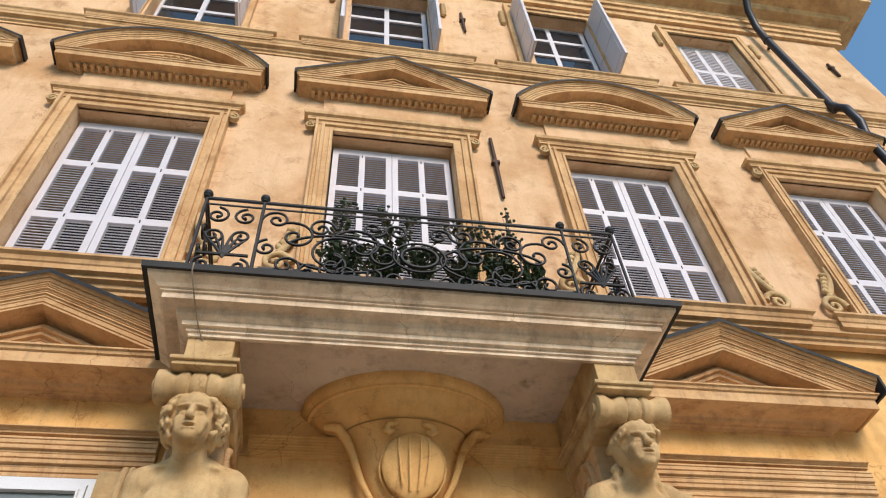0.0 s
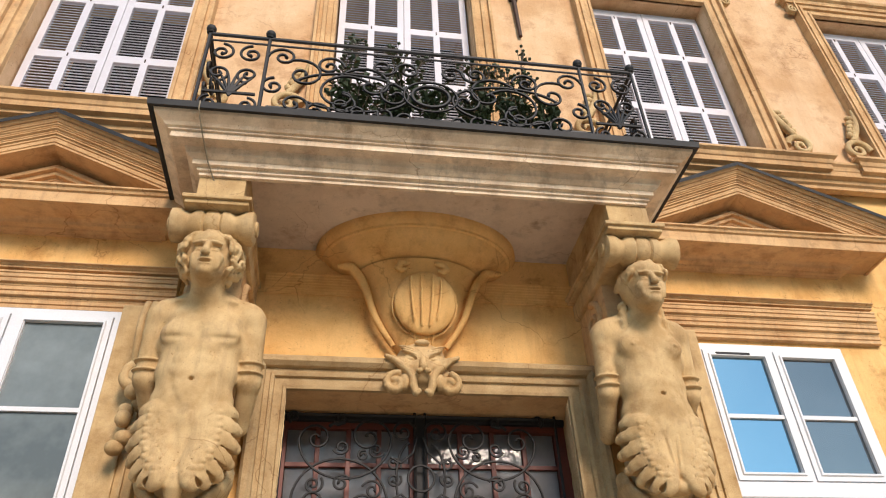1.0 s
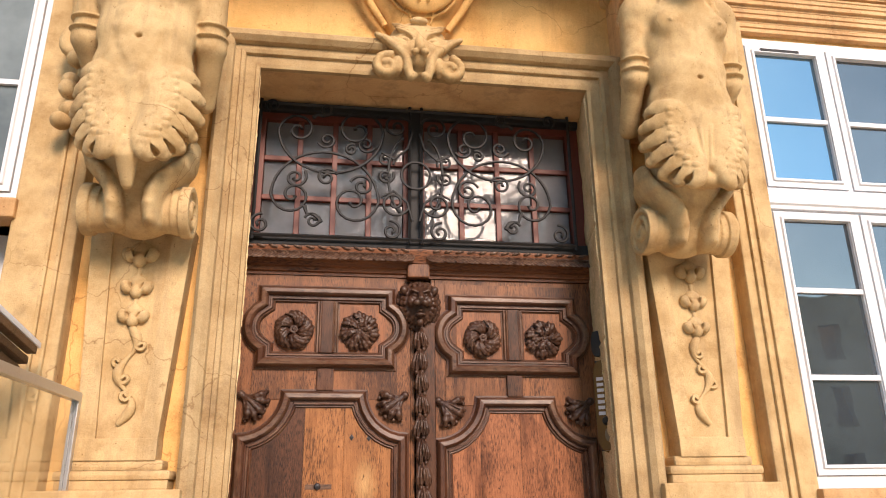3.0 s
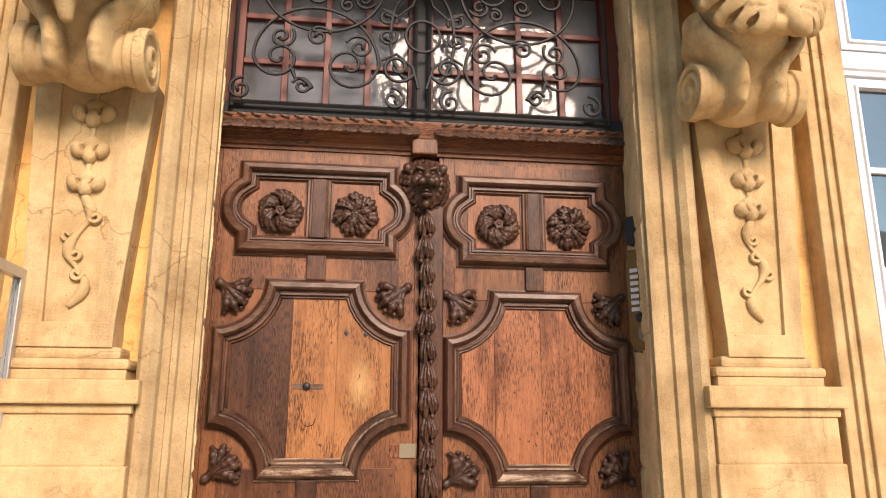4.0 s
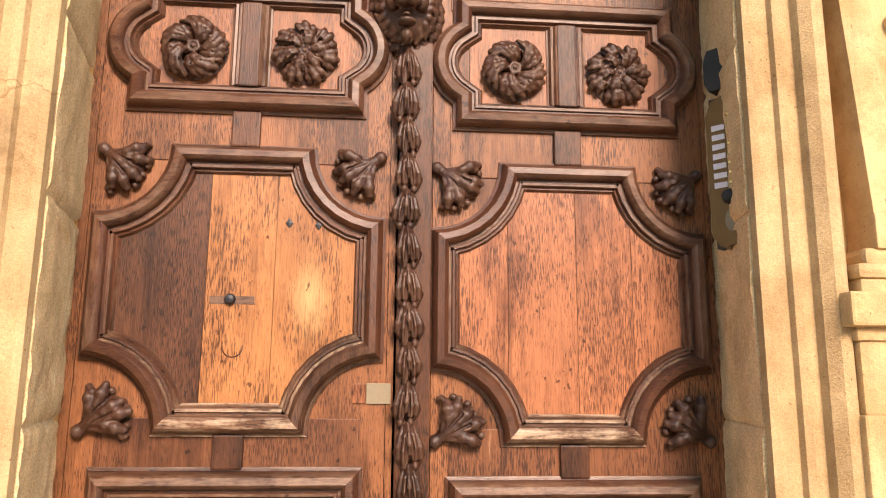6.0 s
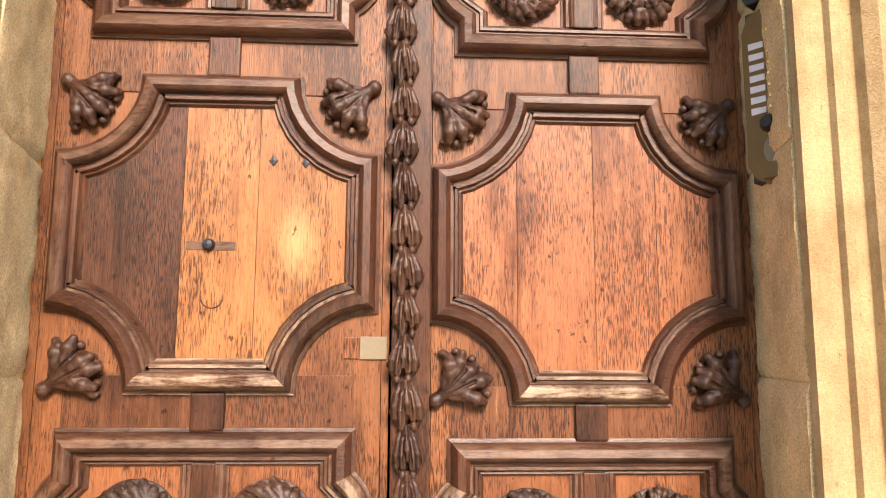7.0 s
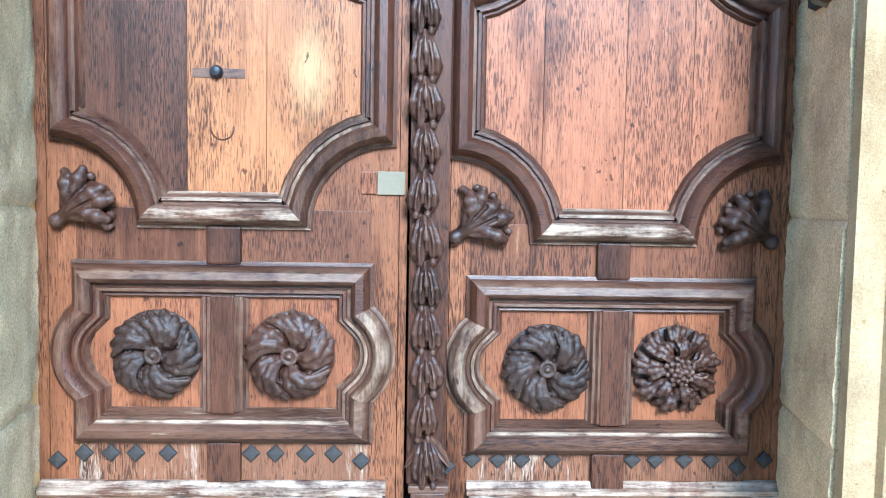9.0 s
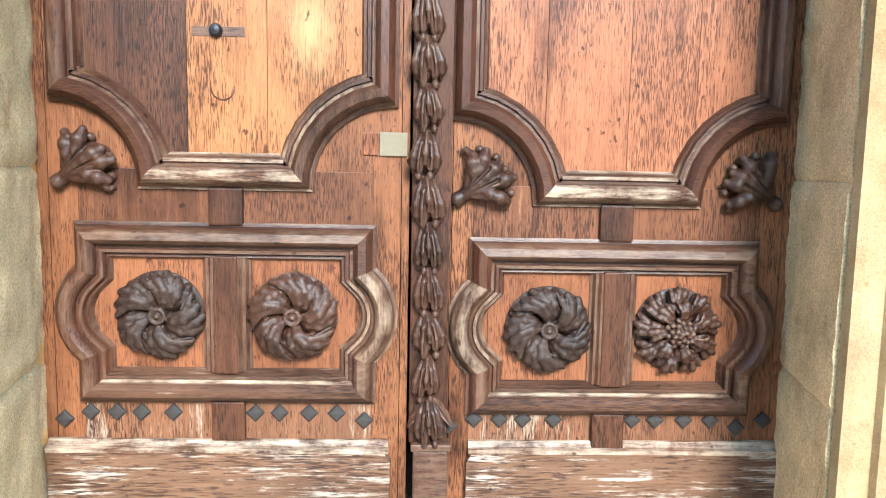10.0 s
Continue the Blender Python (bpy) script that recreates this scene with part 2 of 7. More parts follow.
def wood(name, dark, light, worn, wear=0.3, along="z", rough=0.42, scale=1.0, split=0.7, spot=None, bleach_gloss=(0.60, 0.37, 0.16), coat=0.0, ridge=0.0):
    """Old oiled oak: soft blotches, fine pores along the grain, scuffed patches and, on mouldings, rubbed ridges."""
    m, n, l, b = nodes_of(name)
    raw = n.new("ShaderNodeTexCoord").outputs["Object"]
    off = n.new("ShaderNodeVectorMath")
    oi = n.new("ShaderNodeObjectInfo")
    sc = n.new("ShaderNodeVectorMath")
    sc.operation, sc.inputs[3].default_value = "SCALE", 7.0
    cmb = n.new("ShaderNodeCombineXYZ")
    for k in range(3):
        l.new(oi.outputs["Random"], cmb.inputs[k])
    l.new(cmb.outputs[0], sc.inputs[0])
    l.new(raw, off.inputs[0])
    l.new(sc.outputs[0], off.inputs[1])
    co = off.outputs[0]
    st = lambda q: {"z": (1, 1, q), "x": (q, 1, 1)}[along]

    def times(a, v):
        f = n.new("ShaderNodeMath")
        f.operation = "MULTIPLY"
        l.new(a, f.inputs[0])
        if isinstance(v, (int, float)):
            f.inputs[1].default_value = v
        else:
            l.new(v, f.inputs[1])
        return f.outputs[0]
    mid = tuple(d + (c - d) * 0.55 for d, c in zip(dark, light))
    cloud = mix(n, l, 0.4, add_noise(n, l, co, 3.4, 5, 0.62, st(0.45)), add_noise(n, l, co, 26, 5, 0.65, st(0.12)))
    c = ramp(n, l, cloud, [(0.36, mid), (0.56, light)])
    # scuffed and faded skin
    scuff = mix(n, l, 0.55, add_noise(n, l, co, 5, 6, 0.7, st(0.5)), add_noise(n, l, co, 110 * scale, 5, 0.7, st(0.07)))
    w = ramp(n, l, scuff, [(0.65 - 0.25 * wear, (0, 0, 0)), (0.72 - 0.25 * wear, (1, 1, 1))])
    f = times(w, min(1.0, 0.25 + wear))
    c = mix(n, l, f, c, worn)
    # fine ribbon grain
    grain = add_noise(n, l, co, 320 * scale, 5, 0.7, st(0.03))
    c = mix(n, l, split, c, ramp(n, l, grain, [(0.36, (0.62, 0.54, 0.48)), (0.52, (1, 1, 1)), (0.68, (1.12, 1.1, 1.08))]), "MULTIPLY")
    # short dark pores, a few everywhere and many in some patches
    pore = add_noise(n, l, co, 330 * scale, 2, 0.5, st(0.10))
    gather = add_noise(n, l, co, 5.5, 6, 0.7, st(0.4))
    few = times(ramp(n, l, pore, [(0.58, (0, 0, 0)), (0.63, (0.85, 0.85, 0.85))]), ramp(n, l, gather, [(0.38, (0.25, 0.25, 0.25)), (0.52, (1, 1, 1))]))
    many = times(ramp(n, l, pore, [(0.47, (0, 0, 0)), (0.55, (0.8, 0.8, 0.8))]), ramp(n, l, gather, [(0.46, (0, 0, 0)), (0.57, (1, 1, 1))]))
    c = mix(n, l, few, c, tuple(0.8 * d for d in dark))
    c = mix(n, l, many, c, tuple(1.0 * d for d in dark))
    # darkened, unevenly oiled runs
    runs = ramp(n, l, mix(n, l, 0.25, add_noise(n, l, co, 2.7, 7, 0.7, st(0.35)), add_noise(n, l, co, 40, 4, 0.7, st(0.06))), [(0.38, (0.30, 0.24, 0.21)), (0.50, (1, 1, 1))])
    c = mix(n, l, 0.9, c, runs, "MULTIPLY")
    if ridge:
        geo = n.new("ShaderNodeNewGeometry")
        pt = ramp(n, l, geo.outputs["Pointiness"], [(0.505, (0, 0, 0)), (0.56, (1, 1, 1))])
        rub = ramp(n, l, mix(n, l, 0.5, add_noise(n, l, co, 9, 6, 0.7), add_noise(n, l, co, 70, 4, 0.7, st(0.15))), [(0.42, (0, 0, 0)), (0.60, (1, 1, 1))])
        c = mix(n, l, times(times(pt, rub), ridge), c, worn)
    # pale oval: bleached wood, with some of the board's gloss put into the colour
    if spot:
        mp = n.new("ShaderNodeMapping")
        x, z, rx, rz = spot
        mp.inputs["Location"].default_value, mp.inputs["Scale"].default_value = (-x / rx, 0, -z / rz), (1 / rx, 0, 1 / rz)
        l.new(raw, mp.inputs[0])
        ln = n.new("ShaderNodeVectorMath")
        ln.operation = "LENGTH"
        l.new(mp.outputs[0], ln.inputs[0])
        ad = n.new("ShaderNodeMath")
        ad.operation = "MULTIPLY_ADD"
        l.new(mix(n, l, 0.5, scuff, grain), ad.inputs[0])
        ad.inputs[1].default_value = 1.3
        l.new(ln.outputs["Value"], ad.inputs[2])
        c = mix(n, l, ramp(n, l, ad.outputs[0], [(0.62, (0.66, 0.66, 0.66)), (1.65, (0, 0, 0))]), c, bleach_gloss)
    pits = ramp(n, l, add_noise(n, l, co, 48, 3, 0.5, st(0.6)), [(0.69, (1, 1, 1)), (0.73, (0.12, 0.08, 0.06))])
    c = mix(n, l, 0.8, c, pits, "MULTIPLY")
    l.new(c, b.inputs["Base Color"])
    l.new(ramp(n, l, f, [(0.0, (rough,) * 3), (1.0, (min(0.9, rough + 0.25),) * 3)]), b.inputs["Roughness"])
    b.inputs["Specular IOR Level"].default_value = 0.3 + coat
    b.inputs["Coat Weight"].default_value, b.inputs["Coat Roughness"].default_value = coat, 0.22
    bump(n, l, b, mix(n, l, 0.5, grain, scuff), 0.6, 0.004)
    return m


def paint(name, col, dirt, rough=0.45, amount=0.35, metal=0.0, scale=6.0, bumpy=0.15):
    m, n, l, b = nodes_of(name)
    co = n.new("ShaderNodeTexCoord").outputs["Object"]
    c = ramp(n, l, add_noise(n, l, co, scale, 7, 0.7), [(0.45, col), (0.45 + 0.4, tuple(a + (d - a) * amount for a, d in zip(col, dirt)))])
    fine = add_noise(n, l, co, 90, 3, 0.6)
    c = mix(n, l, 0.15, c, ramp(n, l, fine, [(0.3, (0.6, 0.6, 0.6)), (0.7, (1.2, 1.2, 1.2))]), "MULTIPLY")
    l.new(c, b.inputs["Base Color"])
    b.inputs["Roughness"].default_value, b.inputs["Metallic"].default_value = rough, metal
    bump(n, l, b, fine, bumpy, 0.003)
    return m


def pane_glass(name, tint=(0.02, 0.025, 0.03), rough=0.02, ior=2.3, wave=0.06):
    """Glass in front of a dark room: it mirrors sky and street."""
    m, n, l, b = nodes_of(name)
    co = n.new("ShaderNodeTexCoord").outputs["Object"]
    l.new(ramp(n, l, add_noise(n, l, co, 1.7, 5, 0.6), [(0.35, tint), (0.7, tuple(2.2 * t for t in tint))]), b.inputs["Base Color"])
    b.inputs["Roughness"].default_value = rough
    b.inputs["IOR"].default_value = ior
    bump(n, l, b, add_noise(n, l, co, 2.5, 2, 0.5), wave, 0.02)
    return m


M_PLASTER = stone("ochre_plaster", (0.692, 0.455, 0.266), (0.545, 0.319, 0.154), (0.42, 0.24, 0.12), streak=0.45, grain=0.35, big=1.5)
M_WARM = stone("honey_plaster", (0.8, 0.494, 0.19), (0.66, 0.37, 0.12), (0.36, 0.19, 0.07), streak=0.45, grain=0.4, big=2.4)
M_STONE = stone("ochre_limestone", (0.651, 0.417, 0.21), (0.498, 0.289, 0.13), (0.20, 0.12, 0.065), streak=0.65, grain=0.4, big=1.4, bands=0.12)
M_PALE = stone("pale_limestone", (0.575, 0.405, 0.205), (0.43, 0.28, 0.125), (0.20, 0.125, 0.07), streak=0.6, grain=0.35, big=4.5)
M_ARCH = stone("yellow_architrave_limestone", (0.47, 0.335, 0.175), (0.36, 0.24, 0.115), (0.20, 0.125, 0.07), streak=0.5, grain=0.6, big=5)
M_GREY = stone("weathered_balcony_stone", (0.80, 0.65, 0.48), (0.56, 0.42, 0.29), (0.16, 0.12, 0.095), streak=0.7, grain=0.3, big=2.6, bands=0.12)
M_SOFFIT = stone("sooty_soffit_stone", (0.68, 0.56, 0.45), (0.58, 0.47, 0.37), (0.12, 0.09, 0.07), streak=0.3, big=2.2)
M_JAMB = stone("grey_jamb_stone", (0.80, 0.60, 0.34), (0.62, 0.46, 0.25), (0.34, 0.27, 0.18), streak=0.4, grain=1.3, big=7)
M_WOOD = wood("oiled_oak", (0.046, 0.016, 0.007), (0.244, 0.098, 0.040), (0.355, 0.189, 0.100), 0.16)
M_WOOD_X = wood("oiled_oak_rail", (0.042, 0.015, 0.007), (0.203, 0.075, 0.031), (0.308, 0.164, 0.090), 0.12, "x")
M_RED = wood("reddish_oak_panel", (0.081, 0.028, 0.013), (0.335, 0.131, 0.060), (0.372, 0.199, 0.114), 0.16, rough=0.36)
# The spot is bleached wood plus gloss painted into the base colour.
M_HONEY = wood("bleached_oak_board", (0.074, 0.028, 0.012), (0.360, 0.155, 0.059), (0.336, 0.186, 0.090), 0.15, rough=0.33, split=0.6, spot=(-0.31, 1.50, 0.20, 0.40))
M_BOARD = wood("dull_reddish_oak_board", (0.076, 0.026, 0.014), (0.271, 0.104, 0.042), (0.347, 0.200, 0.107), 0.18, rough=0.4)
M_STUD = paint("dull_black_iron", (0.026, 0.021, 0.019), (0.06, 0.045, 0.035), 0.75, 0.6)
M_DARK = wood("blackened_oak_board", (0.018, 0.007, 0.004), (0.098, 0.038, 0.018), (0.186, 0.088, 0.042), 0.16, rough=0.42)
M_MOULD = wood("dark_oak_moulding", (0.023, 0.009, 0.006), (0.098, 0.038, 0.019), (0.320, 0.205, 0.134), 0.12, "x", rough=0.38, split=0.45, coat=0.06, ridge=0.30)
M_MOULD_Z = wood("dark_oak_upright_moulding", (0.023, 0.009, 0.006), (0.098, 0.038, 0.019), (0.320, 0.205, 0.134), 0.12, "z", rough=0.38, split=0.45, coat=0.06, ridge=0.30)
M_MID = wood("rubbed_oak_moulding", (0.027, 0.011, 0.008), (0.086, 0.036, 0.019), (0.378, 0.246, 0.156), 0.12, "x", rough=0.34, split=0.45, coat=0.04, ridge=0.35)
M_WORN = wood("weathered_oak_moulding", (0.036, 0.017, 0.012), (0.126, 0.062, 0.035), (0.525, 0.394, 0.280), 0.36, "x", rough=0.5, ridge=0.9)
M_WORN_Z = wood("weathered_oak_upright_moulding", (0.036, 0.017, 0.012), (0.121, 0.058, 0.031), (0.507, 0.367, 0.245), 0.14, "z", rough=0.5, ridge=0.5)
M_KICK = wood("bleached_kick_board", (0.046, 0.021, 0.012), (0.172, 0.090, 0.048), (0.562, 0.481, 0.399), 0.52, "x", rough=0.65, scale=0.6)
M_FOOT = wood("sun_bleached_bottom_rail", (0.046, 0.019, 0.009), (0.204, 0.089, 0.041), (0.454, 0.354, 0.263), 0.44, "z", rough=0.6)
M_LOW = wood("darkened_oak_rail", (0.040, 0.014, 0.007), (0.165, 0.064, 0.027), (0.46, 0.29, 0.16), 0.24, "z", rough=0.45)
M_CARVE = wood("dark_carved_oak", (0.020, 0.008, 0.006), (0.062, 0.026, 0.014), (0.277, 0.176, 0.119), 0.10, "z", rough=0.44, scale=0.6, split=0.6, coat=0.04, ridge=0.5)
M_SWIRL = wood("blackened_carved_oak", (0.018, 0.009, 0.007), (0.047, 0.025, 0.016), (0.177, 0.115, 0.082), 0.10, "z", rough=0.5, scale=0.6, split=0.6, coat=0.02, ridge=0.45)
M_TRANSOM = paint("brick_red_paint", (0.13, 0.026, 0.014), (0.06, 0.02, 0.014), 0.5)
M_IRON = paint("black_wrought_iron", (0.007, 0.007, 0.008), (0.025, 0.019, 0.015), 0.65, 0.5)
M_LEAD = paint("black_lead_flashing", (0.009, 0.009, 0.010), (0.035, 0.032, 0.03), 0.7, 0.6)
M_WHITE = paint("white_window_paint", (0.656, 0.664, 0.689), (0.492, 0.492, 0.492), 0.35, 0.25)
M_SHUTTER = paint("lavender_white_shutter_paint", (0.56, 0.53, 0.57), (0.40, 0.365, 0.365), 0.5, 0.35)
M_PIPE = paint("dark_zinc_pipe", (0.022, 0.022, 0.026), (0.06, 0.055, 0.055), 0.45, 0.6, 0.4)
M_RUST = paint("rusted_iron", (0.05, 0.025, 0.015), (0.12, 0.05, 0.025), 0.7, 0.8, 0.3)
M_BRASS = paint("worn_brass", (0.15, 0.078, 0.024), (0.09, 0.05, 0.018), 0.4, 0.5, 0.6, 18)
M_POLISHED = paint("polished_brass", (0.72, 0.50, 0.17), (0.45, 0.30, 0.11), 0.25, 0.4, 0.9, 18)
M_VEIL = pane_glass("veiled_window_glass", (0.10, 0.115, 0.115), 0.1, 1.45)
M_GLASS = pane_glass("window_glass")
# Blue specular tint and IOR 4 put the sky's reflection into this glass.
M_SKYGLASS = pane_glass("sky_tinted_window_glass", (0.02, 0.025, 0.03), 0.01, 4.0)
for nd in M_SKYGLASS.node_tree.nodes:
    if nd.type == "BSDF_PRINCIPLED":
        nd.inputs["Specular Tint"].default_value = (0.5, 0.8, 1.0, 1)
M_TGLASS = pane_glass("old_transom_glass", (0.17, 0.17, 0.18), 0.05, 1.45, 0.015)
# Near-black base: the darkness of the unlit rooms is put into the colour.
M_ROOM = paint("unlit_room_black", (0.03, 0.027, 0.025), (0.02, 0.02, 0.02), 0.9)
# Weak mirror, near-black: the sky's reflection is left out of these panes.
M_DIM = pane_glass("dim_window_glass", (0.012, 0.014, 0.018), 0.02, 1.5)
M_LEAVES = paint("dark_green_leaf", (0.035, 0.060, 0.022), (0.07, 0.07, 0.03), 0.55, 0.9, 0, 14)
M_STEM = paint("dry_stem", (0.07, 0.05, 0.03), (0.03, 0.025, 0.02), 0.7)
M_POT = paint("anthracite_planter_plastic", (0.025, 0.025, 0.028), (0.06, 0.055, 0.05), 0.5, 0.5)
M_PAVE = stone("pale_paving", (0.64, 0.55, 0.41), (0.55, 0.47, 0.35), (0.3, 0.26, 0.2), streak=0)
M_FAR = stone("sunlit_far_plaster", (0.52, 0.43, 0.32), (0.44, 0.36, 0.26), (0.3, 0.23, 0.15), big=0.3)
M_ALU = paint("grey_aluminium", (0.52, 0.52, 0.53), (0.35, 0.35, 0.35), 0.3, 0.4, 0.8)
M_SLAT = wood("brown_awning_slat", (0.05, 0.025, 0.014), (0.13, 0.07, 0.036), (0.22, 0.14, 0.085), 0.2, "x", rough=0.5)
M_IVORY = paint("ivory_plate", (0.19, 0.15, 0.09), (0.11, 0.085, 0.055), 0.5)


# ---- the large structure ----
YG, YF = -0.36, -0.45            # faces of the ground-floor and upper walls
WINDOWS = [-5.38, -2.77, -0.16, 2.45, 5.06]
ZS, ZT = 5.98, 8.34              # first-floor shutters


def structure(name, label, category, bm, material):
    return tagged(part(name, bm, material), label, category, kind="structure")


bm = bmesh.new()
box(bm, -300, 300, -300, 60, -0.3, 0)
structure("ground", "grey stone paving of the street before the house", "paving", bm, M_PAVE)

bm = bmesh.new()
holed(bm, -9, 7.45, 0, 5.76, YG, 0.45, [(-1.02, 1.0, -1, 3.76), (-3.30, -2.02, 2.80, 4.16), (-3.30, -2.02, 0.05, 2.70), (1.92, 3.08, 0.9, 4.10), (4.4, 5.5, 0.9, 4.10)])
structure("wall_ground_floor", "warm ochre plaster wall of the ground floor", "wall", bm, M_WARM)

bm = bmesh.new()
holes = [(c - 0.66, c + 0.66, ZS - 0.02, ZT + 0.02) for c in WINDOWS]
holes += [(c - 0.60, c + 0.60, 10.45, 12.45) for c in WINDOWS[1:4]] + [(4.27, 5.42, 10.62, 12.42)]
holed(bm, -9, 7.45, 5.76, 13.2, YF, 0.45, holes)
structure("wall_upper_floors", "pale ochre plaster wall of the upper floors", "wall", bm, M_PLASTER)

# Unseen closing wall, and slabs below; room darkness is painted into both.
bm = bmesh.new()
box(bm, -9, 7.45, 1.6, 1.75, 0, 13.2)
structure("wall_inner", "near-black inner wall that stands for the unlit rooms behind the windows", "wall", bm, M_ROOM)
bm = bmesh.new()
box(bm, 7.25, 7.45, 0.46, 9, 0, 13.2)
structure("wall_side", "ochre plaster side wall of the house", "wall", bm, M_PLASTER)
bm = bmesh.new()
box(bm, -9, 7.9, -0.9, 9, 13.95, 14.1)
structure("roof", "dark eaves of the roof over the cornice", "roof", bm, M_LEAD)
bm = bmesh.new()
box(bm, -9.2, -9, -0.36, 9, 0, 13.2)
structure("wall_west", "plain party wall closing the house", "wall", bm, M_PLASTER)
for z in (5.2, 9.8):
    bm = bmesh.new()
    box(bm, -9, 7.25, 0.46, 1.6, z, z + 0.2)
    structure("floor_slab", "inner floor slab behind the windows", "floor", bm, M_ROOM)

# the far side of the street, which the panes mirror
for i, (a, b, h) in enumerate(((-60, -30, 12), (-30, -12, 14), (-12, 6, 11.5), (6, 22, 13.5), (22, 60, 12))):
    bm = bmesh.new()
    holed(bm, a, b, 0, h, -34, -33.4, [(x, x + 1.3, z, z + 2.1) for x in np.arange(a + 1.5, b - 2, 3.2) for z in (1.0, 4.6, 8.2)])
    box(bm, a, b, -42, -35, 0, h - 1.2)
    box(bm, a + 3, a + 4.2, -37, -36, h - 1.2, h + 1.6)
    structure("backdrop", "sunlit plaster house across the street", "house", bm, M_FAR)


def cornice_path(x0, x1, y):
    """A run along the facade with returns at both ends; n of the profile is outwards."""
    return [(x1, y + 0.3), (x1, y), (x0, y), (x0, y + 0.3)]


def quirked(prof, d=0.012, w=0.012, every=0.06):
    """The same profile with narrow V-shaped quirks cut into its longer faces."""
    area = sum(p[0] * q[1] - q[0] * p[1] for p, q in zip(prof, prof[1:] + prof[:1]))
    sg = 1 if area > 0 else -1
    out = [prof[0]]
    for k, (p, q) in enumerate(zip(prof, prof[1:])):
        ux, uz = q[0] - p[0], q[1] - p[1]
        ln = math.hypot(ux, uz)
        if 0 < k < len(prof) - 2 and ln > 2.2 * w:
            ux, uz = ux / ln, uz / ln
            n = max(1, round(ln / every))
            for i in range(n):
                t = ln * (i + 0.5) / n
                out += [(p[0] + ux * (t - w / 2), p[1] + uz * (t - w / 2)), (p[0] + ux * t - sg * uz * d, p[1] + uz * t + sg * ux * d), (p[0] + ux * (t + w / 2), p[1] + uz * (t + w / 2))]
        out.append(q)
    return out


def course(name, label, x0, x1, y, prof, material, returns=True, lined=False):
    bm = bmesh.new()
    sweep(bm, cornice_path(x0, x1, y) if returns else [(x1, y), (x0, y)], quirked(prof, 0.012, 0.012, 0.05) if lined else prof, plane="xy")
    return tagged(part(name, bm, material), label, "moulding", kind="structure")


def cyma(z0, z1, out, back=0.05):
    """A cornice profile from z0 up to z1 that comes forward by out."""
    h = z1 - z0
    return [(-back, z0), (out * 0.12, z0), (out * 0.14, z0 + h * 0.14), (out * 0.32, z0 + h * 0.2), (out * 0.38, z0 + h * 0.34), (out * 0.72, z0 + h * 0.40), (out * 0.72, z0 + h * 0.62),
            (out * 0.78, z0 + h * 0.66), (out * 0.84, z0 + h * 0.82), (out, z0 + h * 0.9), (out, z1), (-back, z1)]


def fasciae(z0, z1, out, steps=3, back=0.05):
    p = [(-back, z0)]
    for i in range(steps):
        a = out * (0.45 + 0.55 * i / max(1, steps - 1))
        za, zb = z0 + (z1 - z0) * i / steps, z0 + (z1 - z0) * (i + 1) / steps
        p += [(a * 0.93, za), (a * 0.93, zb - 0.022), (a, zb - 0.018), (a, zb - 0.004)]
    return p + [(-back, z1)]


course("trim_first_floor_sill", "weathered ochre stone course under the first floor windows", -9, 7.5, YF, cyma(5.70, 5.93, 0.13), M_STONE, False)
course("trim_second_floor_sill", "weathered ochre stone course under the second floor windows", -9, 7.5, YF, cyma(10.02, 10.26, 0.13), M_STONE, False)
course("trim_entablature", "three-banded stone course above the doorway", -1.16, 1.12, YG, fasciae(4.39, 4.56, 0.036, 4), M_WARM, False)
course("trim_roof_cornice_lower", "banded stone cornice below the eaves", -9, 7.52, YF, fasciae(12.78, 13.15, 0.14), M_STONE)
course("trim_roof_cornice", "projecting stone eaves cornice", -9, 7.6, YF, cyma(13.2, 13.95, 0.85), M_STONE)

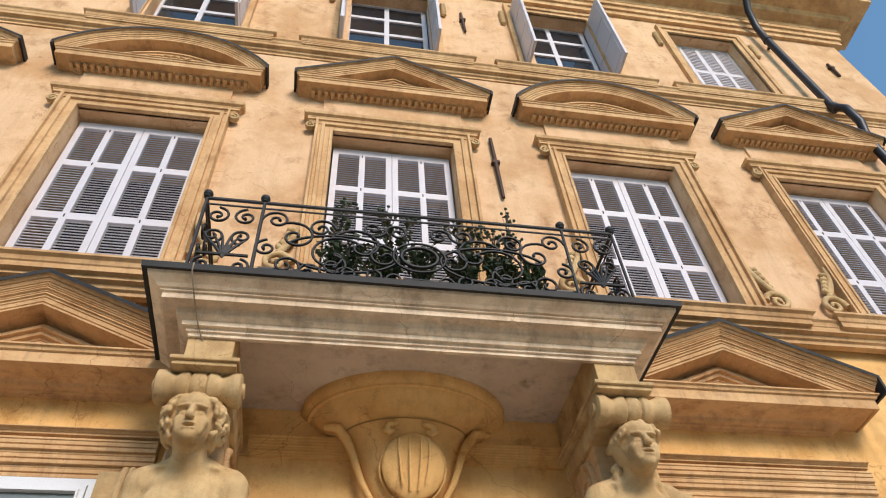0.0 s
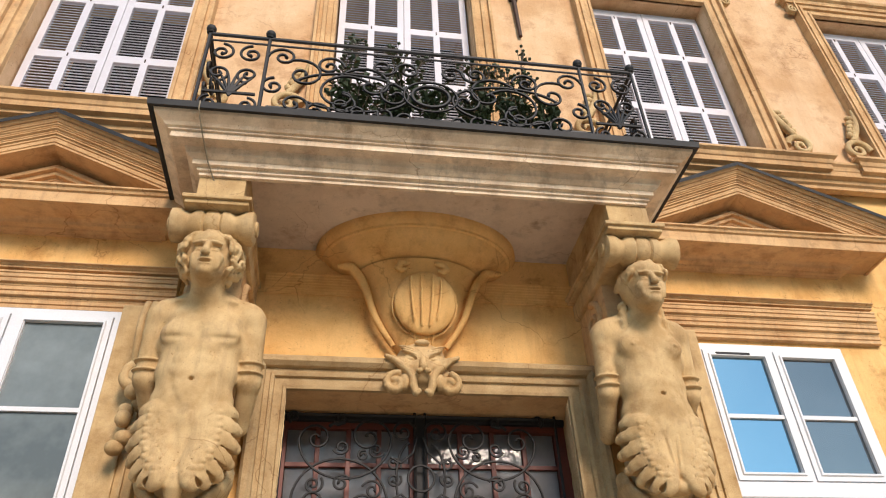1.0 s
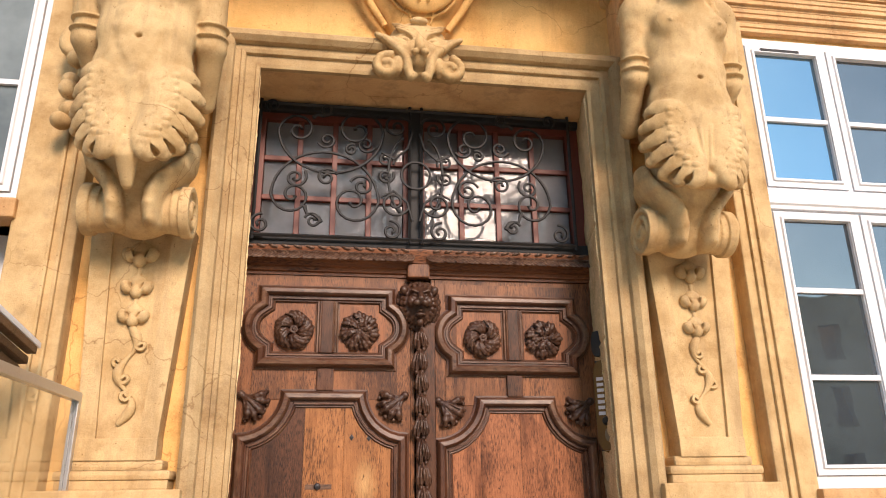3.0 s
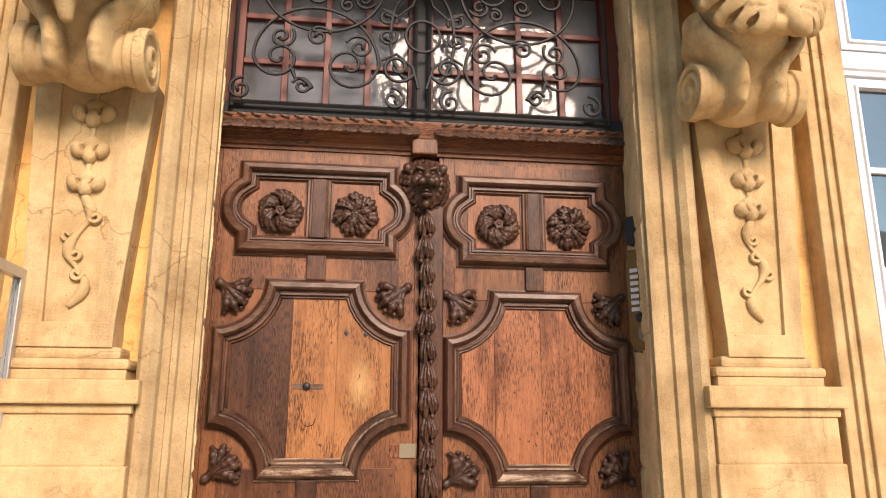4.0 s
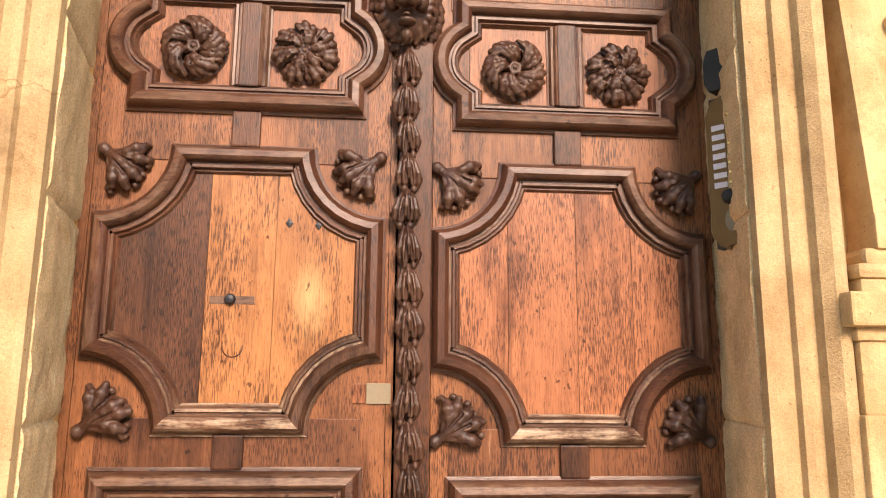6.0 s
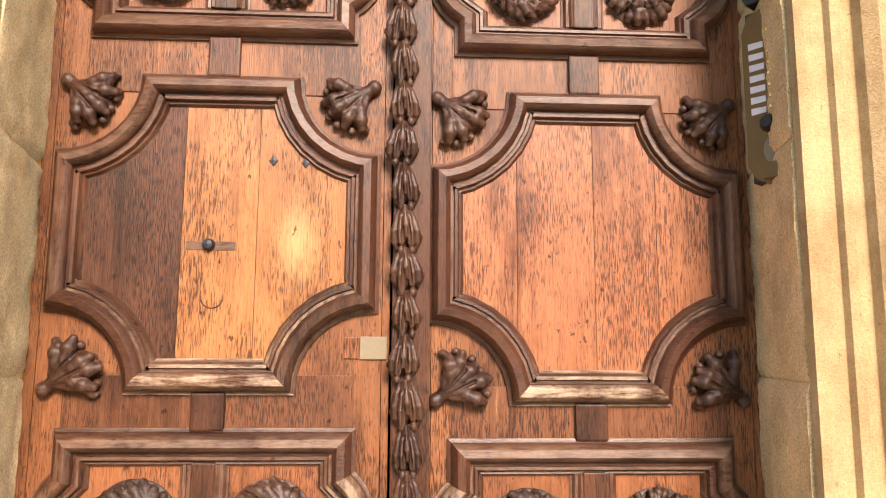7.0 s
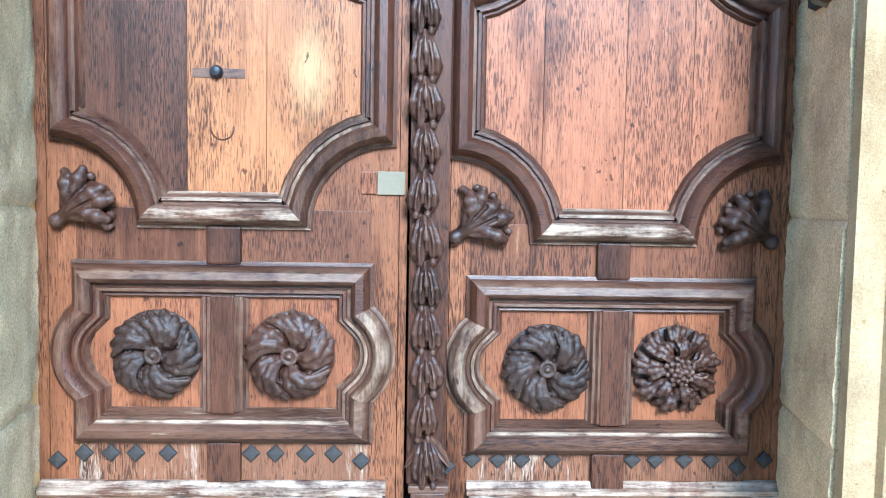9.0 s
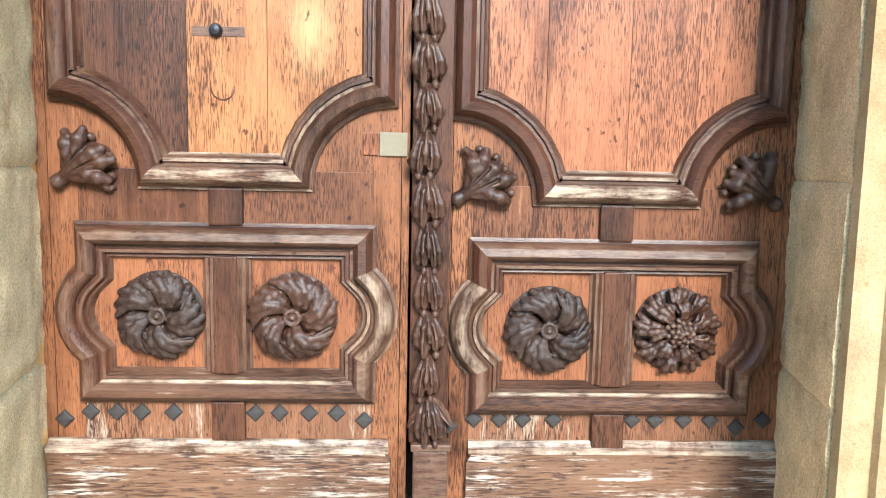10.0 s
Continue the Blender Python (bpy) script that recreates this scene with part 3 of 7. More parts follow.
# door surround: splayed reveals, architrave and lintel
def jamb(x0, x1, seed):
    """Splayed reveal of hewn blocks with worn faces and open joints."""
    rnd = random.Random(seed)
    inner, outer, s = (x1, x0, -1) if x0 < 0 else (x0, x1, 1)
    jb = tagged(new("trim_door_jamb"), "splayed rough grey limestone jamb of the doorway", "door jamb", kind="structure")
    cuts = [0.0, 0.62, 1.13, 1.71, 2.20, 2.83, 3.645]
    for z0, z1 in zip(cuts, cuts[1:]):
        bm = bmesh.new()
        nz, nu = max(6, int((z1 - z0) / 0.022)), 18
        tone = rnd.uniform(-0.002, 0.003)
        rows = []
        for j in range(nz + 1):
            z = z0 + (z1 - z0) * j / nz
            row = []
            for i in range(nu + 1):
                u = i / nu
                p = Vector((inner + s * 0.085 * u, -0.395 + 0.395 * u, z))
                rim = min(1.0, (z - z0) / 0.012, (z1 - z) / 0.012)
                d = 0.008 * noise.noise(p * 7 + Vector((seed, 0, 0))) + 0.005 * noise.noise(p * 31) + 0.003 * noise.noise(p * 90) + tone - 0.010 * (1 - rim)
                d -= 0.022 * max(0.0, noise.noise(Vector((seed * 3, z * 5, 1.5)))) * max(0.0, 1 - abs(u - 0.92) * 7)
                row.append(bm.verts.new(p - Vector((s * 0.97, 0.21, 0)) * d))
            row.append(bm.verts.new((outer, 0.02, z)))
            row.append(bm.verts.new((outer, -0.39, z)))
            rows.append(row)
        n = nu + 3
        for a, b in zip(rows, rows[1:]):
            for i in range(n):
                bm.faces.new((a[i], a[(i + 1) % n], b[(i + 1) % n], b[i]))
        bm.faces.new(rows[0][::-1])
        bm.faces.new(rows[-1])
        smooth(part("jamb_block", bm, M_JAMB, jb), 50)
    bm = bmesh.new()
    a, b = sorted((inner + s * 0.09, outer))
    box(bm, a, b, 0.02, 0.3, 0, 3.645)
    part("jamb_back", bm, M_JAMB, jb)


jamb(-1.10, -0.93, 3)
jamb(0.90, 1.08, 8)
bm = bmesh.new()
box(bm, -1.10, 1.08, -0.40, 0.0, 3.645, 3.80)
structure("trim_door_lintel", "stone lintel over the doorway", "lintel", bm, M_STONE)
ARCH = [(0, 0.005), (0, 0.035), (0.02, 0.04), (0.025, 0.03), (0.075, 0.03), (0.08, 0.05), (0.10, 0.055), (0.105, 0.045), (0.135, 0.045), (0.14, 0.075), (0.165, 0.10), (0.195, 0.10), (0.215, 0.075), (0.22, 0.0), (0.22, -0.03)]
bm = bmesh.new()
sweep(bm, [(-0.935, 0.0), (-0.935, 3.64), (0.905, 3.64), (0.905, 0.0)], ARCH, y=-0.398)
structure("trim_door_architrave", "moulded honey-coloured stone architrave round the doorway", "architrave", bm, M_ARCH)

# flat stone strips between the doorway's pilasters and the windows
for x0, x1 in ((-2.02, -1.72), (1.70, 1.92)):
    bm = bmesh.new()
    box(bm, x0, x1, -0.47, YG + 0.02, 0, 4.18, 0.012)
    s0 = x1 if x0 < 0 else x0
    d = -1 if x0 < 0 else 1
    for k, w in ((0.05, 0.018), (0.10, 0.018)):
        box(bm, s0 + d * (k + w), s0 + d * k, -0.49, -0.46, 0, 4.18, 0.006)
    structure("trim_window_pilaster", "flat moulded ochre stone strip beside the window", "pilaster", bm, M_PALE)


# ---- sculpture by smooth blending of round forms ----
class Clay:
    """A field of signed distances on a grid; forms are added or cut with soft joints, then skinned."""

    def __init__(self, lo, hi, step):
        self.lo, self.step = np.array(lo, float), step
        self.n = np.ceil((np.array(hi) - self.lo) / step).astype(int) + 1
        self.d = np.full(self.n, 1.0, np.float32)

    def _apply(self, c, reach, fn, k, cut):
        a = np.maximum(0, np.floor((c - reach - self.lo) / self.step).astype(int))
        b = np.minimum(self.n, np.ceil((c + reach - self.lo) / self.step).astype(int) + 1)
        if (b <= a).any():
            return
        sl = tuple(slice(i, j) for i, j in zip(a, b))
        g = [self.lo[q] + np.arange(a[q], b[q]) * self.step for q in range(3)]
        x, y, z = np.meshgrid(*g, indexing="ij", sparse=True)
        e = fn(x, y, z).astype(np.float32)
        d = self.d[sl]
        if cut:
            e = -e
            h = np.clip(0.5 - 0.5 * (e - d) / k, 0, 1) if k else None
            self.d[sl] = np.maximum(d, e) if not k else d * h + e * (1 - h) + k * h * (1 - h)
        else:
            h = np.clip(0.5 + 0.5 * (e - d) / k, 0, 1)
            self.d[sl] = e * (1 - h) + d * h - k * h * (1 - h)

    def ball(self, c, r, rot=(0, 0, 0), k=0.03, cut=False):
        c = np.array(c, float)
        r = np.array((r, r, r) if isinstance(r, (int, float)) else r, float)
        R = np.array(Euler([radians(a) for a in rot]).to_matrix().transposed())

        def fn(x, y, z):
            p = [x - c[0], y - c[1], z - c[2]]
            q = [sum(R[i, j] * p[j] for j in range(3)) for i in range(3)]
            k0 = np.sqrt(sum((q[i] / r[i]) ** 2 for i in range(3)))
            k1 = np.sqrt(sum((q[i] / r[i] ** 2) ** 2 for i in range(3))) + 1e-9
            return k0 * (k0 - 1) / k1
        self._apply(c, r.max() + 2.5 * k + 0.02, fn, k, cut)

    def rod(self, a, b, r0, r1, k=0.02, cut=False, deep=1.0):
        a, b = np.array(a, float), np.array(b, float)
        ab = (b - a) / np.array([1, deep, 1])

        def fn(x, y, z):
            p = [x - a[0], (y - a[1]) / deep, z - a[2]]
            t = np.clip(sum(p[i] * ab[i] for i in range(3)) / (ab @ ab + 1e-12), 0, 1)
            return np.sqrt(sum((p[i] - t * ab[i]) ** 2 for i in range(3))) - (r0 + (r1 - r0) * t)
        self._apply((a + b) / 2, np.abs(b - a) / 2 + max(r0, r1) * max(1, deep) + 2.5 * k + 0.02, fn, k, cut)

    def roll(self, c, r, half, k=0.004, cut=False):
        """A flat-ended cylinder along x."""
        c = np.array(c, float)
        fn = lambda x, y, z: np.maximum(np.sqrt((y - c[1]) ** 2 + (z - c[2]) ** 2) - r, np.abs(x - c[0]) + 0 * y + 0 * z - half)
        self._apply(c, np.array((half, r, r)) + 2.5 * k + 0.02, fn, k, cut)

    def chain(self, pts, rads, k=0.01, deep=1.0):
        for p, q, r, s in zip(pts, pts[1:], rads, rads[1:]):
            self.rod(p, q, r, s, k, False, deep)

    def skin(self, name, material, parent=None, label=""):
        """Surface nets over the field."""
        d = np.pad(self.d, 1, constant_values=1.0)
        s = d < 0
        n = d.shape
        cells = np.zeros((n[0] - 1, n[1] - 1, n[2] - 1), np.int8)
        offs = [(i, j, k) for i in (0, 1) for j in (0, 1) for k in (0, 1)]
        view = lambda arr, o: arr[o[0]:n[0] - 1 + o[0], o[1]:n[1] - 1 + o[1], o[2]:n[2] - 1 + o[2]]
        for o in offs:
            cells += view(s, o)
        act = (cells > 0) & (cells < 8)
        ids = np.full(act.shape, -1, np.int64)
        ids[act] = np.arange(act.sum())
        idx = np.argwhere(act)
        val = {o: d[idx[:, 0] + o[0], idx[:, 1] + o[1], idx[:, 2] + o[2]] for o in offs}
        tot, cnt = np.zeros((len(idx), 3)), np.zeros(len(idx))
        for o in offs:
            for ax in range(3):
                if o[ax]:
                    continue
                o2 = tuple(1 if q == ax else o[q] for q in range(3))
                a, b = val[o], val[o2]
                m = (a < 0) != (b < 0)
                t = np.where(m, a / np.where(m, a - b, 1), 0)
                p = np.tile(np.array(o, float), (len(idx), 1))
                p[:, ax] += t
                tot += p * m[:, None]
                cnt += m
        pts = self.lo + (idx + tot / cnt[:, None] - 1) * self.step
        quads = []
        for ax in range(3):
            u, v = [q for q in range(3) if q != ax]
            a = s[tuple(slice(0, -1) if q == ax else slice(1, -1) for q in range(3))]
            b = s[tuple(slice(1, None) if q == ax else slice(1, -1) for q in range(3))]
            e = np.argwhere(a != b)
            flip = a[a != b]
            base = e.copy()
            cor = []
            for du, dv in ((0, 0), (1, 0), (1, 1), (0, 1)):
                w = base.copy()
                w[:, u] += du
                w[:, v] += dv
                cor.append(ids[w[:, 0], w[:, 1], w[:, 2]])
            f = np.stack(cor, 1)
            if ax == 1:
                flip = ~flip
            f[~flip] = f[~flip][:, ::-1]
            quads.append(f)
        me = bpy.data.meshes.new(name)
        me.from_pydata(pts.tolist(), [], np.concatenate(quads).tolist())
        me.polygons.foreach_set("use_smooth", [True] * len(me.polygons))
        me.materials.append(material)
        ob = new(name, me)
        if parent:
            ob.parent = parent
            ob.matrix_parent_inverse = parent.matrix_world.inverted()
        if label:
            ob["label"] = label
        return ob


def atlas(xc, female):
    """A stone bearer: head, bare torso, arms drawn back, acanthus skirt and two scrolls; one plain carved mesh."""
    rnd = random.Random(11 if female else 5)
    c = Clay((xc - 0.40, -1.30, 2.52), (xc + 0.40, -0.36, 4.36), 0.0062)
    B = lambda x, y, z, r, rot=(0, 0, 0), k=0.03, cut=False: c.ball((xc + x, y, z), r, rot, k, cut)
    w = 0.94 if female else 1.0
    # torso
    B(0, -0.88, 3.67, (0.245 * w, 0.135, 0.175), k=0.05)
    B(0, -0.88, 3.49, (0.222 * w, 0.13, 0.18), k=0.05)
    B(0, -0.87, 3.32, (0.222, 0.13, 0.15), k=0.05)
    B(0, -0.86, 3.20, (0.245, 0.14, 0.12), k=0.06)
    B(0, -0.91, 3.34, (0.14, 0.095, 0.12), k=0.05)
    B(0, -0.72, 3.05, (0.19, 0.18, 0.32), k=0.05)
    B(0, -0.60, 2.80, (0.20, 0.16, 0.22), k=0.04)
    B(0, -0.62, 3.55, (0.15, 0.28, 0.5), k=0.03)
    for s in (-1, 1):
        if female:
            B(s * 0.125, -0.975, 3.715, (0.075, 0.058, 0.072), k=0.03)
            B(s * 0.135, -1.033, 3.71, 0.011, k=0.008)
        else:
            B(s * 0.105, -0.968, 3.70, (0.115, 0.058, 0.080), (0, s * 10, 0), k=0.03)
            B(s * 0.15, -1.014, 3.69, 0.010, k=0.008)
            c.rod((xc + s * 0.02, -1.04, 3.645), (xc + s * 0.2, -1.0, 3.655), 0.008, 0.006, 0.025, True)
            for q in range(3):
                B(s * 0.055, -0.99, 3.60 - 0.075 * q, (0.045, 0.02, 0.034), k=0.03)
            c.rod((xc + s * 0.13, -1.0, 3.42), (xc + s * 0.03, -1.02, 3.20), 0.008, 0.006, 0.03, True)
        # shoulder and arm
        B(s * 0.235 * w, -0.86, 3.865, (0.10, 0.10, 0.098), k=0.05)
        c.rod((xc + s * 0.266 * w, -0.86, 3.83), (xc + s * 0.282 * w, -0.82, 3.48), 0.077 * w, 0.064 * w, 0.03)
        c.rod((xc + s * 0.282 * w, -0.82, 3.48), (xc + s * 0.24, -0.64, 3.28), 0.064 * w, 0.05, 0.03)
        for zz in (3.575, 3.515):
            B(s * 0.279 * w, -0.835, zz, (0.083 * w, 0.083, 0.013), (8, 0, 0), k=0.006)
        B(s * 0.10, -0.87, 3.945, (0.15, 0.09, 0.066), (0, s * 18, 0), k=0.05)
        B(s * 0.09, -0.965, 3.925, (0.08, 0.018, 0.014), (0, s * 6, 0), k=0.03)
    B(0, -1.02, 3.40, (0.017, 0.04, 0.013), k=0.008, cut=True)
    c.rod((xc, -1.022, 3.78), (xc, -1.03, 3.45), 0.008, 0.008, 0.025, True)
    B(0, -0.91, 3.945, (0.13, 0.08, 0.075), k=0.05)
    B(0, -0.90, 3.80, (0.20, 0.12, 0.12), k=0.05)
    # neck and head
    c.rod((xc, -0.88, 3.82), (xc, -1.05, 4.01), 0.098 * w, 0.092 * w, 0.04)
    for s in (-1, 1):
        c.rod((xc + s * 0.015, -0.99, 3.88), (xc + s * 0.065, -1.03, 3.99), 0.014, 0.014, 0.025)
    hz, hy = (4.09, -1.10) if not female else (4.065, -1.08)
    S = 1.27
    F = lambda x, y, z, r, rot=(0, 0, 0), k=0.012, cut=False: B(x * S, hy + y * S, hz + z * S, tuple(q * S for q in r), rot, k, cut)
    F(0, 0.01, 0.02, (0.092, 0.11, 0.122), k=0.03)
    F(0, -0.035, -0.05, (0.070, 0.078, 0.075), k=0.03)
    F(0, -0.088, -0.098, (0.030, 0.026, 0.024), k=0.02)
    F(0, -0.075, 0.055, (0.070, 0.03, 0.05), k=0.03)
    for s in (-1, 1):
        F(s * 0.036, -0.108, 0.022, (0.024, 0.022, 0.015), (0, 0, 0), 0.005, True)
        F(s * 0.036, -0.082, 0.020, (0.019, 0.016, 0.011), k=0.002)
        F(s * 0.037, -0.104, 0.044, (0.032, 0.016, 0.009), (0, s * (14 if not female else 6), 0), 0.006)
        F(s * 0.036, -0.096, 0.008, (0.020, 0.008, 0.004), k=0.003)
        F(s * 0.048, -0.078, -0.022, (0.026, 0.026, 0.026), k=0.02)
        F(s * 0.013, -0.122, -0.022, (0.009, 0.011, 0.008), k=0.008)
        F(s * 0.045, -0.085, -0.058, (0.018, 0.014, 0.03), k=0.02)
    c.rod((xc, hy - 0.105 * S, hz + 0.04 * S), (xc, hy - 0.128 * S, hz - 0.016 * S), 0.015, 0.023, 0.008)
    F(0, -0.108, -0.050, (0.030, 0.014, 0.008), k=0.010)
    F(0, -0.106, -0.071, (0.025, 0.014, 0.009), k=0.010)
    F(0, -0.116, -0.060, (0.026, 0.024, 0.0055 if female else 0.010), k=0.003, cut=True)
    F(0, -0.03, 0.080, (0.100, 0.086, 0.062), k=0.008)
    # hair
    F(0, 0.025, 0.04, (0.112, 0.115, 0.118) if female else (0.132, 0.11, 0.126), k=0.012)
    if female:
        for q in range(70):
            a = rnd.uniform(-0.15, math.pi + 0.15)
            e = rnd.uniform(0, 1)
            F(0.092 * math.cos(a) * (1.0 + 0.22 * e), -0.068 + 0.13 * e, 0.035 + 0.092 * math.sin(a) + 0.03 * e, (0.026, 0.036, 0.011), (rnd.uniform(-15, 15), 90 - math.degrees(a) + rnd.uniform(-14, 14), 0), 0.008)
        for s in (-1, 1):
            for q in range(14):
                t = q / 13
                B(s * (0.125 - 0.02 * t + 0.05 * t * t) + rnd.uniform(-0.012, 0.012), -0.97 + 0.02 * t, 4.03 - 0.2 * t, (0.024, 0.03, 0.02), (0, s * 40, 0), 0.008)
    else:
        # a mop of curls: short hooked locks on a round shell
        for q in range(150):
            e = (q % 6) / 5
            low = 0.15 + 0.85 * min(1.0, 2.2 * e)
            a = -low + (math.pi + 2 * low) * ((q * 0.618) % 1.0)
            rr = 0.096 + 0.044 * math.sin(0.1 + 1.9 * e) + rnd.uniform(-0.006, 0.008)
            cx, cy, cz = rr * math.cos(a), -0.072 + 0.13 * e, 0.040 + (0.95 if math.sin(a) < 0 else 0.78 + 0.17 * e) * rr * math.sin(a)
            w0, h = rnd.uniform(0, 6.28), rnd.choice((-1, 1))
            pts = []
            for t in (0, 0.33, 0.67, 1.0):
                v = w0 + h * 3.6 * t
                g = 0.019 * (1 - 0.3 * t)
                pts.append((xc + S * (cx + g * math.cos(v) * math.sin(a)), hy + S * (cy + g * math.sin(v) - 0.006 * t), hz + S * (cz - g * math.cos(v) * math.cos(a))))
            c.chain(pts, [0.013, 0.017, 0.016, 0.009], 0.003)
    for s in (-1, 1):
        B(s * 0.135, -0.925, 3.08, (0.108, 0.050, 0.20), (8, 0, s * 16), 0.02)
        B(s * 0.12, -0.905, 2.95, (0.10, 0.050, 0.10), (12, 0, s * 10), 0.02)
    B(0, -0.88, 3.05, (0.10, 0.06, 0.2), k=0.03)
    # acanthus skirt: on either hip a leaf of curved ribs that end in drilled lobes
    tips = [(0.232, 3.25), (0.262, 3.165), (0.266, 3.07), (0.246, 2.98), (0.205, 2.905), (0.152, 2.855), (0.095, 2.835)]
    for s in (-1, 1):
        ribs = []
        for q, (tx, tz) in enumerate(tips):
            u0 = q / 6
            ox, oz = 0.075 - 0.035 * u0, 3.17 - 0.20 * u0
            side = 0.12 * max(0, tx - 0.10) / 0.16
            g = lambda t: np.array((xc + s * (ox + (tx - ox) * t), -0.945 - 0.035 * math.sin(math.pi * t * 0.8) + side * t * t, oz + (tz - oz) * t + 0.04 * math.sin(math.pi * t) * (0.6 - u0)))
            pts = [g(t) for t in np.linspace(0, 1, 8)]
            c.chain(pts, [0.026, 0.030, 0.033, 0.035, 0.036, 0.036, 0.034, 0.026], 0.030, 0.8)
            u = pts[-1] - pts[-3]
            u /= np.linalg.norm(u)
            v = np.array((-u[2], 0.0, u[0]))
            for along, across, r in ((0.002, 0.0, 0.027), (-0.026, 0.021, 0.021), (-0.026, -0.021, 0.021)):
                c.ball(pts[-1] + u * along + v * across + np.array((0, -0.016, 0)), (r, 0.017, r), k=0.008)
            ribs.append(pts)
        for p, q in zip(ribs, ribs[1:]):
            mid = [(a + b) / 2 + np.array((0, -0.024, 0)) for a, b in zip(p, q)]
            for a, b in zip(mid[1:6], mid[2:7]):
                c.rod(a, b, 0.004, 0.005, 0.005, True)
            c.rod(mid[5], mid[7], 0.008, 0.017, 0.003, True, 2.0)
        for p, q in zip(ribs[:-1], ribs[1:]):
            e = (p[4] + q[4]) / 2
            for du in (-0.016, 0.016):
                c.ball(e + np.array((0, -0.034, du)), (0.022, 0.016, 0.019), k=0.006)
            c.ball(e + np.array((s * 0.006, -0.056, 0)), (0.016, 0.016, 0.005), k=0.003, cut=True)
        for p in ribs:
            for across in (-0.012, 0.012):
                w0 = [a + np.array((0, -0.030, across * (0.3 + 0.1 * k))) for k, a in enumerate(p)]
                for a, b in zip(w0[1:5], w0[2:6]):
                    c.rod(a, b, 0.002, 0.003, 0.004, True)
    c.rod((xc, -0.95, 3.20), (xc, -0.93, 2.90), 0.045, 0.022, 0.02)
    if female:
        B(0, -0.93, 2.865, (0.085, 0.05, 0.038), k=0.015)
        c.rod((xc - 0.03, -0.98, 3.14), (xc - 0.012, -0.97, 2.93), 0.010, 0.006, 0.008)
        c.rod((xc + 0.03, -0.98, 3.14), (xc + 0.012, -0.97, 2.93), 0.010, 0.006, 0.008)
    else:
        for x, r in ((0, 0.040), (-0.05, 0.034), (0.05, 0.034)):
            B(x, -0.955, 2.885, (r, 0.04, r), k=0.01)
        c.rod((xc, -0.94, 2.84), (xc, -0.88, 2.735), 0.05, 0.026, 0.02)
    # broad straps that sweep in to the middle, over two rolled volutes
    for s in (-1, 1):
        path = [(0.228, 3.0), (0.222, 2.94), (0.195, 2.885), (0.15, 2.84), (0.108, 2.795), (0.085, 2.74), (0.078, 2.68), (0.082, 2.62)]
        pts = [(xc + s * x, -0.70 - 0.03 * math.sin(i * 0.45), z) for i, (x, z) in enumerate(path)]
        c.chain(pts, [0.028, 0.032, 0.036, 0.040, 0.043, 0.045, 0.045, 0.040], 0.004, 2.6)
        c.roll((xc + s * 0.135, -0.64, 2.695), 0.098, 0.075, 0.008)
        c.roll((xc + s * 0.175, -0.64, 2.70), 0.108, 0.02, 0.004)
        c.roll((xc + s * 0.215, -0.64, 2.70), 0.122, 0.024, 0.004)
        c.roll((xc + s * 0.242, -0.64, 2.70), 0.096, 0.016, 0.003, True)
        c.chain([(xc + s * 0.230, -0.64 + u, 2.70 + v) for u, v in spiral(0, 0, 0.085, 0.022, 200, s * 430, 22)], [0.014] * 23, 0.003)
        B(s * 0.13, -0.62, 2.93, (0.10, 0.12, 0.07), k=0.03)
    ob = c.skin("statue", M_PALE)
    return tagged(ob, "honey limestone bearer figure with an acanthus skirt under the balcony", "statue", "statues under the balcony")


atlas(-1.40, False)
atlas(1.28, True)


